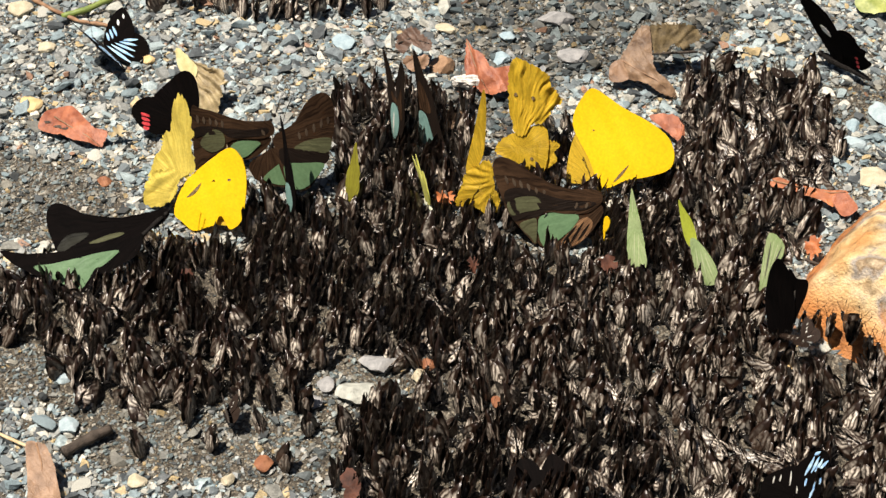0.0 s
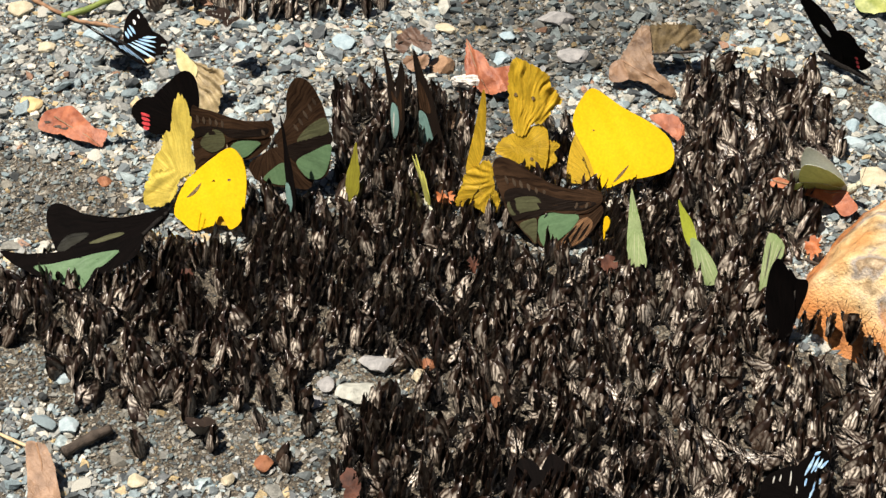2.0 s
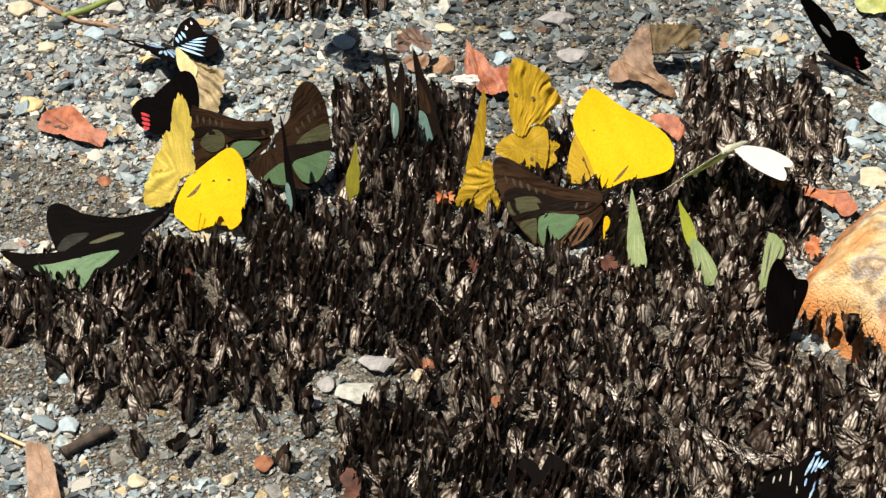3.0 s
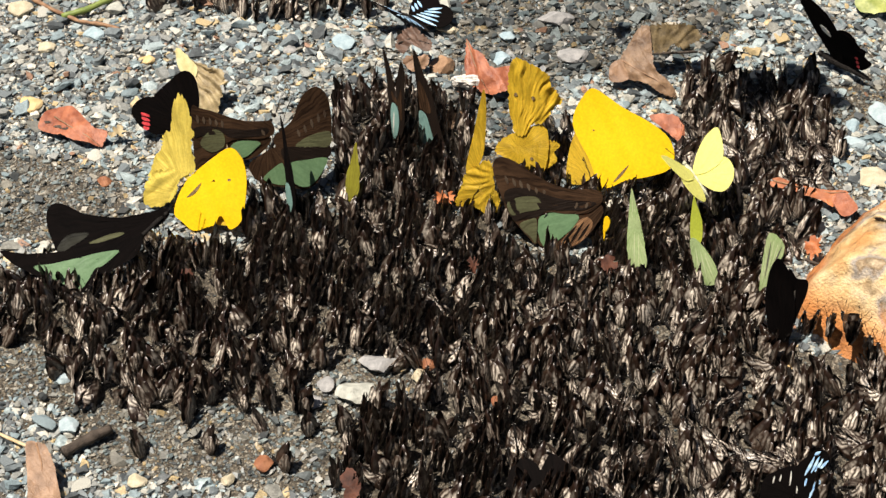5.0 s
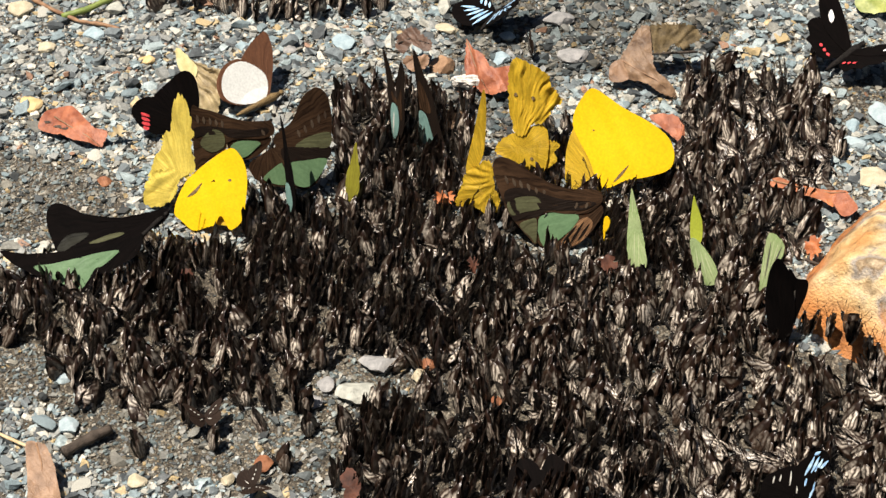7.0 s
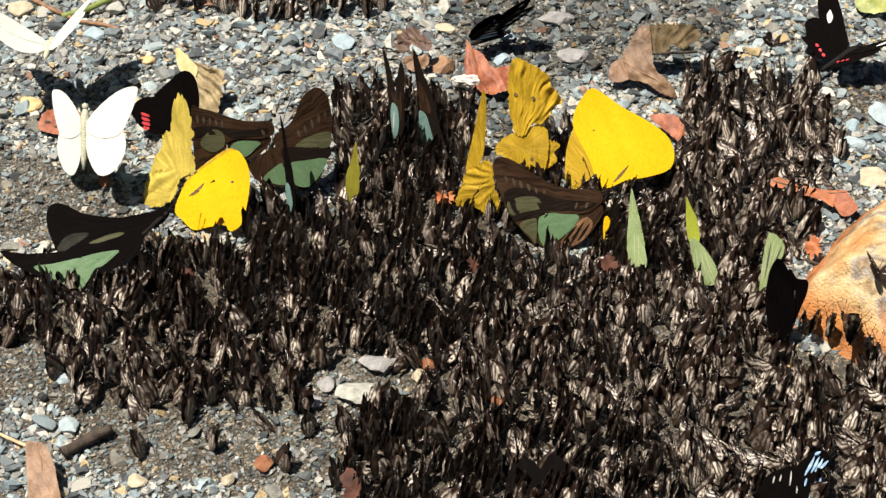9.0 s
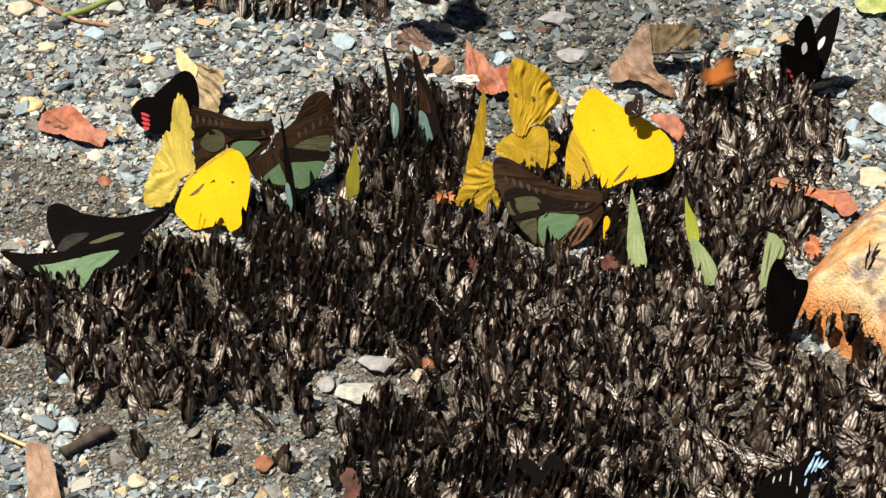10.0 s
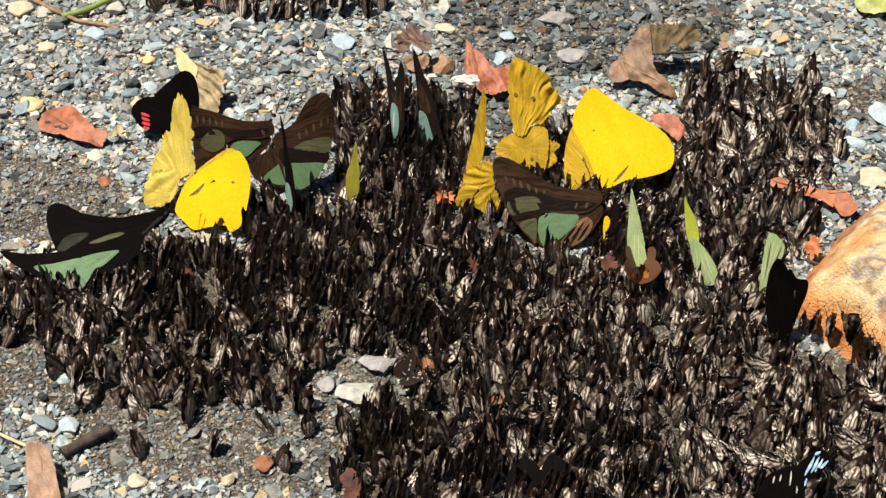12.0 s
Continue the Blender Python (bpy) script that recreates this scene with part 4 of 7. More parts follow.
dashes(w, [(-6.6, 14.0, -2.8, 3.0), (-4.6, 13.6, 0.2, 2.5), (-2.4, 12.2, 2.6, 3.6)], LIME_STREAK, 0.55, 'pale_dash', 'pale green streak', -0.2)
w = wing('forewing', [(-13.8, 35.0), (-11.4, 31.6), (-7.6, 25.5), (-5.6, 18.1), (-6.6, 15.0), (-9.6, 15.8), (-12.1, 23.2)], LIME, h, gap=0.2, swell=0.8, root=(-4.0, 10.0))
body_parts(h, (-3.9, 3.9), (2.7, 1.2), FUR_BROWN, gap=2.4, thick=1.5)
lime_pair = h
h = perched(pose(0.1327, -0.0331, 0.0030, -14, 0, -25), 'striped pale green butterfly beside the orange rock', 'butterfly')
w = wing('forewing', [(-2.9, 29.2), (1.2, 28.9), (4.0, 26.7), (4.6, 21.5), (1.4, 13.0), (0.8, 6.0), (0.4, -1.0), (-1.6, 0.6), (-2.9, 11.5), (-3.7, 22.0)], LIME_GREY, h, gap=0, swell=0.8, tear=0.3)
dashes(w, [(-2.4, 25.0, -1.2, 6.0), (-0.4, 27.2, 0.2, 8.0), (1.6, 26.6, 0.9, 13.5)], LIME_STREAK, 0.5, 'pale_dash', 'pale yellow streak')
dashes(w, [(3.4, 25.5, 1.6, 15.0), (-1.4, 26.0, -0.6, 9.0)], SMOKE, 0.6, 'dark_dash', 'dark streak')
body_parts(h, (-0.5, 0.1), (1.9, 10.4), FUR_BROWN, gap=2.4, thick=1.5)
lime_rock = h
h = perched(pose(0.1360, -0.0617, 0.0030, -14, 0, 20), 'velvet black butterfly with red spots beside the rock', 'butterfly')
w = wing('forewing', [(-1.3, 40.5), (1.9, 37.8), (3.9, 33.2), (6.3, 22.7), (5.6, 8.6), (1.0, -0.3), (-4.1, 3.3), (-6.1, 19.2), (-4.8, 32.4)], BLACK_WING, h, gap=0, swell=0.8, tear=0)
w = wing('hindwing', [(3.9, 33.7), (8.0, 29.0), (13.1, 26.0), (11.6, 18.8), (8.1, 12.7), (5.1, 5.8), (1.0, -0.3), (-0.5, 14.0)], BLACK_WING, h, gap=0.8, swell=0.8, tear=0)
dashes(w, [(4.4, 26.0, 3.2, 17.5), (7.0, 24.0, 6.0, 18.0)], SMOKE, 0.9, 'pale_dash', 'thin grey streak', 0.5)
patch('red_spot', [(-1.0, 4.0), (1.0, 5.1), (2.5, 3.3), (1.5, 1.7), (-0.5, 2.0)], RED_SPOT, w, gap=0.8, swell=0.8, label='crimson spot')
patch('red_spot', [(2.0, 8.5), (4.0, 9.0), (4.6, 7.3), (2.8, 6.7)], RED_SPOT, w, gap=0.8, swell=0.8, label='crimson spot')
body_parts(h, (-0.5, 14.0), (-0.5, -0.9), FUR_BLACK, gap=2.4, thick=2.2)
black_rock = h
h = perched(pose(0.0379, -0.1476, 0.0010, -62, 0, 8), 'black butterfly sunk among small dark brown ones', 'butterfly')
w = wing('hindwing', [(-0.7, -0.6), (-0.9, 11.7), (1.6, 17.7), (5.4, 22.1), (10.1, 18.9), (14.0, 11.8), (15.7, 3.1), (13.7, -3.4)], BLACK_WING, h, gap=0.6, swell=0.8, tear=0)
w = wing('forewing', [(-14.2, 1.0), (-12.6, 13.0), (-9.3, 19.8), (-5.0, 21.9), (-0.9, 19.3), (1.4, 13.7), (3.0, 4.6), (3.5, -2.2)], BLACK_WING, h, gap=0, swell=0.8, tear=0)
body_parts(h, (-5.3, 1.1), (5.3, -1.3), FUR_BLACK, gap=2.4, thick=2.2)
black_low = h

h = perched(pose(0.0700, -0.0040, 0.0030, -20, 0, 0), 'small yellow butterfly half hidden behind a brown one', 'butterfly')
wing('forewing', [(-1.8, 14.2), (-0.7, 15.6), (0.7, 14.0), (0.4, 11.0), (-0.9, 8.6), (-1.6, 4.0), (-2.1, 10.0)], YELLOW, h)
body_parts(h, (-3.0, 3.0), (3.0, 5.0), FUR_BROWN, gap=2.4, thick=1.4)

# ---- the crowd of small butterflies ----
SMALL_FORE = [(0.6, 2.3), (2.0, 4.8), (1.5, 8.8), (0.2, 12.6), (-1.1, 14.6), (-2.2, 12.0), (-3.0, 8.4), (-3.2, 5.0)]
SMALL_HIND = [(-0.2, 3.4), (-1.4, 9.4), (-2.8, 10.4), (-4.3, 9.0), (-5.4, 5.8), (-5.4, 2.6), (-4.0, 0.6), (-2.0, 0.4)]
TENT_FORE = [(2.6, 0.2), (1.2, 2.2), (-2.2, 4.4), (-6.0, 5.4), (-7.4, 4.4), (-6.6, 2.6), (-5.0, 1.2), (-3.4, 0.3)]
TENT_HIND = [(-0.4, 0.2), (-4.4, 3.2), (-7.6, 4.2), (-9.6, 3.6), (-10.4, 2.2), (-9.8, 0.9), (-7.6, 0.2), (-4.6, 0.1)]
RAYS, RINGS = 9, (0.34, 0.68, 1.0)


def fan_wing(ctrl, place, fold):
    """A pleated two-sided wing that fans out from its hinge ctrl[0] to the rim ctrl[1:]; place(x, z, ridge) gives millimetres."""
    rim = []
    for k in range(RAYS):
        t = k / (RAYS - 1) * (len(ctrl) - 2)
        i = min(int(t), len(ctrl) - 3)
        p, q, f = ctrl[1 + i], ctrl[2 + i], t - i
        rim.append((p[0] + (q[0] - p[0]) * f, p[1] + (q[1] - p[1]) * f))
    hx, hz = ctrl[0]
    xs = [p[0] for p in ctrl]
    mid, wide = (min(xs) + max(xs)) / 2, max(xs) - min(xs)
    vs, uv = [], []
    for off in (0.0, 0.12):
        vs.append(place(hx, hz, off))
        uv.append((0.5, 0.0))
        for g in RINGS:
            for k, (x, z) in enumerate(rim):
                belly = 0.35 * math.sin(math.pi * g)
                vs.append(place(hx + (x - hx) * g, hz + (z - hz) * g, off + belly + fold * g * (1 if k % 2 else -1)))
                uv.append((0.35 * k / (RAYS - 1) + 0.65 * (0.5 + (hx + (x - hx) * g - mid) / wide), g))
    fs, half = [], 1 + RAYS * len(RINGS)
    for base in (0, half):
        for k in range(RAYS - 1):
            fs.append((base, base + 1 + k, base + 2 + k))
            for g in range(len(RINGS) - 1):
                a = base + 1 + g * RAYS + k
                fs.append((a, a + RAYS, a + RAYS + 1, a + 1))
    last = 1 + RAYS * (len(RINGS) - 1)
    for k in range(last, last + RAYS - 1):
        fs.append((k, k + 1, k + 1 + half, k + half))
    for k in (0, RAYS - 1):
        chain = [0] + [1 + g * RAYS + k for g in range(len(RINGS))]
        for a, b in zip(chain, chain[1:]):
            fs.append((a, b, b + half, a + half))
    return [tuple(c * MM for c in v) for v in vs], fs, uv


def small_wing(ctrl, side, spread, extra, fold=0.22):
    """One raised wing of a small butterfly; side is 1 or -1."""
    return fan_wing(ctrl, lambda x, z, o: (x, side * (0.22 + extra + o + spread * (z - 2)), z), fold)


def tent_wing(ctrl, side, slope, lift, fold=0.22):
    """One wing of a small butterfly held like a roof; slope in degrees."""
    c, s = math.cos(radians(slope)), math.sin(radians(slope))
    return fan_wing(ctrl, lambda x, w, o: (x, side * (0.15 + w * c + o * s), 3.9 - w * s + lift + o * c - 0.12 * x), fold)


def mesh_of(name, bm, mat):
    me = bpy.data.meshes.new(name)
    bm.to_mesh(me)
    bm.free()
    me.materials.append(mat)
    return me


def small_pieces():
    """Body, head, antennae and pale spots of a small butterfly, each a mesh with its material number."""
    out = [("body", smooth(tube(bmesh.new(), [(x * MM, 0, z * MM) for x, z in ((-6, 1.6), (-3.5, 2.0), (-0.5, 2.3), (1.4, 2.5), (2.4, 2.6), (2.9, 2.6))], [r * MM for r in (0.2, 0.55, 0.6, 0.95, 0.85, 0.5)], 6)), 2)]
    out.append(("head", smooth(tube(bmesh.new(), [(x * MM, 0, 2.7 * MM) for x in (2.6, 3.0, 3.6, 4.1)], [r * MM for r in (0.4, 0.7, 0.65, 0.25)], 6)), 2))
    for sd in (-1, 1):
        out.append(("antenna", tube(bmesh.new(), [(3.8 * MM, sd * 0.3 * MM, 3.0 * MM), (6 * MM, sd * 1.4 * MM, 5.0 * MM), (7.4 * MM, sd * 2.0 * MM, 5.6 * MM)], [0.1 * MM, 0.08 * MM, 0.18 * MM], 4), 2))
        for x, y, z in ((3.3, 0.62, 3.2),):
            bm = bmesh.new()
            bmesh.ops.create_icosphere(bm, subdivisions=1, radius=0.16 * MM, matrix=Matrix.Translation(Vector((x, sd * y, z)) * MM))
            out.append(("pale_spot", bm, 3))
    return out


PALE, DARK_FORE, DARK_HIND = (0.86, 0.76, 0.64), (0.018, 0.009, 0.0055), (0.028, 0.015, 0.009)
FORE_LOOK, HIND_LOOK = ((0.18, 0.34, 0.56, 0.80), 0.62, True), ((0.08, 0.20, 0.80, 1.0), 1.0, False)
FORE_ONE = small_wing_material("small_forewing", PALE, DARK_FORE, False, *FORE_LOOK)
HIND_ONE = small_wing_material("small_hindwing", PALE, DARK_HIND, False, *HIND_LOOK)
FORE_MANY = small_wing_material("crowd_forewing", PALE, DARK_FORE, True, *FORE_LOOK)
HIND_MANY = small_wing_material("crowd_hindwing", PALE, DARK_HIND, True, *HIND_LOOK)


def give_reach(me, per_vertex):
    uv = me.uv_layers.new(name="reach")
    idx = np.empty(len(me.loops), dtype=np.int32)
    me.loops.foreach_get("vertex_index", idx)
    uv.data.foreach_set("uv", np.asarray(per_vertex, dtype=np.float32)[idx].ravel())


SMALL_MESH = {}
SPREADS, SLOPES = (0.02, 0.06, 0.12), (34, 48, 62)
WING_FORM = {}
for k_i, k_v in enumerate(SPREADS + SLOPES):
    for w_name, w_k, w_mat in (("forewing", 0, FORE_ONE), ("hindwing", 1, HIND_ONE)):
        for w_side in (-1, 1):
            if k_i < 3:
                form = small_wing((SMALL_FORE, SMALL_HIND)[w_k], w_side, k_v + 0.05 * w_k, 0.3 * w_k)
            else:
                form = tent_wing((TENT_FORE, TENT_HIND)[w_k], w_side, k_v, 0.3 - 0.3 * w_k)
            w_me = bpy.data.meshes.new(w_name)
            w_me.from_pydata(form[0], [], form[1])
            w_me.materials.append(w_mat)
            w_me.polygons.foreach_set("use_smooth", [True] * len(form[1]))
            give_reach(w_me, form[2])
            SMALL_MESH[k_i, w_name, w_side] = w_me
            WING_FORM[k_i, w_k, w_side] = (np.array(form[0]), form[1], form[2])
CROWD_MATS = (FORE_MANY, HIND_MANY, FUR_BLACK, PALE_SCALE)
PIECES = []
for p_name, p_bm, p_mat in small_pieces():
    p_v = np.array([v.co[:] for v in p_bm.verts])
    p_bm.verts.index_update()
    p_f = [[v.index for v in f.verts] for f in p_bm.faces]
    PIECES.append((p_name, mesh_of(p_name, p_bm, CROWD_MATS[p_mat]), p_v, p_f, p_mat))


def small_butterfly(kind):
    ob = tagged(new("small_butterfly"), "small dark brown butterfly with pale grey hindwings upright on gravel", "butterfly", "crowd of small butterflies")
    for p in PIECES:
        new(p[0], p[1]).parent = ob
    for w in ("forewing", "hindwing"):
        for s in (-1, 1):
            new(w, SMALL_MESH[kind, w, s]).parent = ob
    return ob


def roofed(x, y):
    """How many of those that sit here hold their wings like a roof."""
    return 0.5 if (x > 0.085 and y > 0.03) or (x > 0.06 and y < -0.075) else 0.12


def crowd_pose(x, y, tent):
    """Most stand with raised wings, turned a little from the line of sight up the slope, and lean back to the sun."""
    z = ground_height(x, y)
    if tent:
        return pose(x, y, z + 0.0010, rng.normal(0, 12), rng.normal(-22, 14), rng.normal(92, 34)), rng.uniform(0.95, 1.25)
    sunny = 0.75 if x > 0.085 and y < -0.035 else 0.6
    side = rng.choice([-1, 1], p=[1 - sunny, sunny])
    close = any(inside(p, x, y) for p in CLOSE) and rng.random() < 0.8
    if close:
        side = -1
    off = side * abs(rng.normal(20, 10) if close else rng.normal(31, 18))
    flip = rng.random() < 0.3
    roll = side * (rng.normal(-4, 6) if close else rng.normal(14, 9)) * (-1 if flip else 1)
    return pose(x, y, z - 0.0012, roll, rng.normal(-2, 13), 90 + off + (180 if flip else 0)), rng.uniform(0.9, 1.25)


def build_crowd():
    spots = darts([CROWD, BETWEEN, *UNDER], 0.0054, 120000, (-0.26, 0.26, -0.17, 0.22))
    spots += darts([THIN], 0.0150, 260, (-0.2, 0.05, -0.16, 0.0))
    spots += darts([TOP], 0.0065, 3000, (-0.2, 0.0, 0.15, 0.25))
    spots = [q for q in spots if not any(inside(p, *q) for p in CLEAR)]
    spots.sort(key=lambda q: q[1])
    kinds = [small_butterfly(k) for k in range(6)]
    singles = []
    for i, (x, y) in enumerate(spots[60:360]):
        kind = i if i < 6 else int(rng.integers(3)) + (3 if rng.random() < roofed(x, y) else 0)
        m, s = crowd_pose(x, y, kind > 2)
        ob = kinds[i] if i < 6 else copy_thing(kinds[kind], Matrix())
        ob.matrix_world = m @ Matrix.Diagonal((s, s, s, 1))
        singles.append(ob)
    vs, fs, mi, uvs, base = [], [], [], [], 0
    for x, y in spots[:60] + spots[360:]:
        kind = int(rng.integers(3)) + (3 if rng.random() < roofed(x, y) else 0)
        m, s = crowd_pose(x, y, kind > 2)
        mat = np.array(m.to_3x3()) * s
        off = np.array(m.translation)
        pieces = [(p[2], p[3], p[4], [(0.0, 0.0)] * len(p[2])) for p in PIECES]
        for k in (0, 1):
            for sd in (-1, 1):
                v, f, u = WING_FORM[kind, k, sd]
                pieces.append((v * np.array([rng.uniform(0.9, 1.1), 1, rng.uniform(0.86, 1.12)]), f, k, u))
        for v, f, q, u in pieces:
            uvs += u
            vs.append(v @ mat.T + off)
            fs += [[a + base for a in c] for c in f]
            mi += [q] * len(f)
            base += len(v)
    me = bpy.data.meshes.new("butterfly_crowd")
    me.from_pydata(np.concatenate(vs).tolist(), [], fs)
    for m in CROWD_MATS:
        me.materials.append(m)
    me.polygons.foreach_set("material_index", mi)
    me.polygons.foreach_set("use_smooth", [True] * len(fs))
    give_reach(me, uvs)
    tagged(new("butterfly_crowd", me), "dense crowd of small dark brown butterflies on gravel", "butterflies", kind="stuff")
    return singles


SINGLES = build_crowd()


# ---- stones, leaves and twigs ----
def stone_of(name, a, b):
    return plain_material(name, a, b, 260, 0.65, 0.8)


CREAM_STONE = stone_of("cream_stone", (0.36, 0.31, 0.21), (0.58, 0.51, 0.37))
OCHRE_STONE = stone_of("ochre_stone", (0.46, 0.31, 0.13), (0.62, 0.46, 0.24))
WHITE_STONE = stone_of("white_stone", (0.26, 0.265, 0.235), (0.50, 0.50, 0.44))
BLUE_STONE = stone_of("blue_grey_stone", (0.22, 0.30, 0.34), (0.36, 0.45, 0.48))
PALE_STONE = stone_of("pale_blue_stone", (0.24, 0.31, 0.335), (0.41, 0.48, 0.50))
GREY_STONE = stone_of("grey_stone", (0.20, 0.20, 0.20), (0.36, 0.35, 0.34))
TAN_STONE = stone_of("tan_stone", (0.12, 0.075, 0.045), (0.25, 0.16, 0.10))
CLAY_STONE = stone_of("clay_stone", (0.20, 0.115, 0.065), (0.36, 0.22, 0.13))
RUST_STONE = stone_of("rust_stone", (0.19, 0.07, 0.035), (0.32, 0.14, 0.07))


def stone(x, y, wide, deep, high, mat, label, turn=0, seed=1):
    bm = rough_stone(seed * 7 + 100, 3)
    bmesh.ops.scale(bm, vec=(wide * MM / 2, deep * MM / 2, high * MM / 2), verts=bm.verts)
    smooth(bm)
    for e in bm.edges:
        e.smooth = len(e.link_faces) == 2 and e.calc_face_angle() < 0.35
    ob = tagged(part("stone", bm, mat), label, "stone", "single stones in the gravel")
    ob.matrix_world = pose(x, y, high * MM * 0.22, 0, 0, turn)
    return ob


STONE_LIST = [
    (-0.0344, -0.0871, 17, 15, 9, WHITE_STONE, "chalky white stone among small butterflies", 10), (-0.0254, -0.0702, 18, 12, 6, GREY_STONE, "flat grey stone between small butterflies", 0),
    (-0.0484, 0.1501, 11, 13, 4, BLUE_STONE, "round flat blue-grey stone in gravel", 20), (-0.0363, 0.1501, 8, 10, 4, GREY_STONE, "small dark grey stone in gravel", 0),
    (-0.1505, -0.0765, 11, 9, 4, PALE_STONE, "pale blue flat stone on sand", 10), (-0.1454, -0.1037, 9, 12, 4, PALE_STONE, "square pale blue stone on sand", 30),
    (-0.1160, -0.1315, 9, 8, 4, CREAM_STONE, "cream angular stone in gravel", -20), (0.1428, 0.0813, 8, 12, 4, BLUE_STONE, "slate blue stone between small butterflies", 10),
    (0.2025, 0.0914, 11, 20, 8, PALE_STONE, "pale blue angular stone in gravel", 20), (0.1886, 0.0829, 9, 11, 5, BLUE_STONE, "blue-grey stone in gravel", 0),
    (0.1866, 0.0705, 13, 12, 6, PALE_STONE, "pale grey stone in gravel", 0), (0.0561, 0.1681, 20, 10, 8, GREY_STONE, "long grey stone in gravel", 0),
    (-0.1925, 0.1455, 10, 9, 5, CREAM_STONE, "cream stone in gravel", 0), (-0.1930, 0.1008, 12, 13, 4, OCHRE_STONE, "ochre flat stone in gravel", 0),
    (-0.1628, 0.1773, 10, 10, 6, WHITE_STONE, "white rounded stone in gravel", 0), (-0.2097, 0.1773, 13, 14, 7, CREAM_STONE, "large cream stone in gravel", 0),
    (0.0042, 0.0884, 20, 17, 7, TAN_STONE, "flat tan stone under the dark butterflies", 0), (-0.0088, -0.0778, 9, 9, 6, CREAM_STONE, "cream and tan stone", 0),
    (-0.0061, -0.0709, 7, 7, 6, RUST_STONE, "small orange stone beside a cream one", 0), (0.0011, 0.1788, 8, 14, 7, WHITE_STONE, "white quartz stone in gravel", 0),
    (0.1922, 0.0464, 20, 13, 6, CREAM_STONE, "pale yellow stone beside the orange rock", 0), (-0.0463, -0.0809, 8, 9, 4, GREY_STONE, "dull grey stone on sand", 0),
    (-0.0525, -0.0914, 11, 10, 4, GREY_STONE, "dull grey flat stone on sand", 30), (0.0017, 0.1600, 13, 8, 5, CREAM_STONE, "cream stone behind the curled leaf", 0),
    (-0.1420, 0.1358, 9, 7, 4, OCHRE_STONE, "ochre stone in gravel", 0), (-0.1704, 0.1567, 12, 12, 5, BLUE_STONE, "blue-grey stone beside the twig", 0),
    (-0.0685, -0.1227, 9, 10, 5, RUST_STONE, "rust brown stone in gravel", 0), (-0.0810, -0.1312, 6, 6, 4, CREAM_STONE, "small cream stone in gravel", 0),
    (-0.1509, 0.0441, 7, 7, 4, RUST_STONE, "small rust stone on sand", 0), (0.0630, 0.1390, 16, 12, 6, GREY_STONE, "dark grey stone in gravel", 0),
    (0.0320, 0.1539, 10, 8, 4, BLUE_STONE, "slate stone in gravel", 0), (0.0474, 0.0884, 8, 9, 6, WHITE_STONE, "white stone between yellow butterflies", 0),
    (0.0548, 0.0788, 7, 9, 5, WHITE_STONE, "small white stone between yellow butterflies", 0), (0.1384, -0.0724, 6, 6, 4, OCHRE_STONE, "small ochre stone among butterflies", 0),
    (0.0797, -0.0702, 6, 8, 4, OCHRE_STONE, "small ochre stone among butterflies", 0), (0.0214, -0.0902, 5, 8, 4, RUST_STONE, "small rust stone among butterflies", 0),
    (-0.1643, 0.0195, 8, 6, 3, CREAM_STONE, "small cream stone on sand", 0), (-0.1545, 0.1121, 8, 6, 3, WHITE_STONE, "small white stone in gravel", 0),
    (-0.0873, 0.1156, 7, 8, 4, WHITE_STONE, "round white stone in gravel", 0), (-0.0745, 0.1436, 8, 8, 4, GREY_STONE, "grey stone in gravel", 0),
    (0.0000, 0.1299, 13, 12, 8, CLAY_STONE, "smooth clay brown stone beside a dead leaf", 10), (0.0277, 0.1358, 10, 12, 5, BLUE_STONE, "slate blue stone behind the red leaf", 0),
    (-0.0971, 0.1459, 10, 8, 4, BLUE_STONE, "slate stone in gravel", 15), (-0.0587, 0.1768, 9, 7, 4, BLUE_STONE, "slate stone in gravel", 0),
]
for st_i, (sx, sy, sw, sd, sh, sm, sl, stn) in enumerate(STONE_LIST):
    stone(sx, sy, sw, sd, sh, sm, sl, stn, st_i)


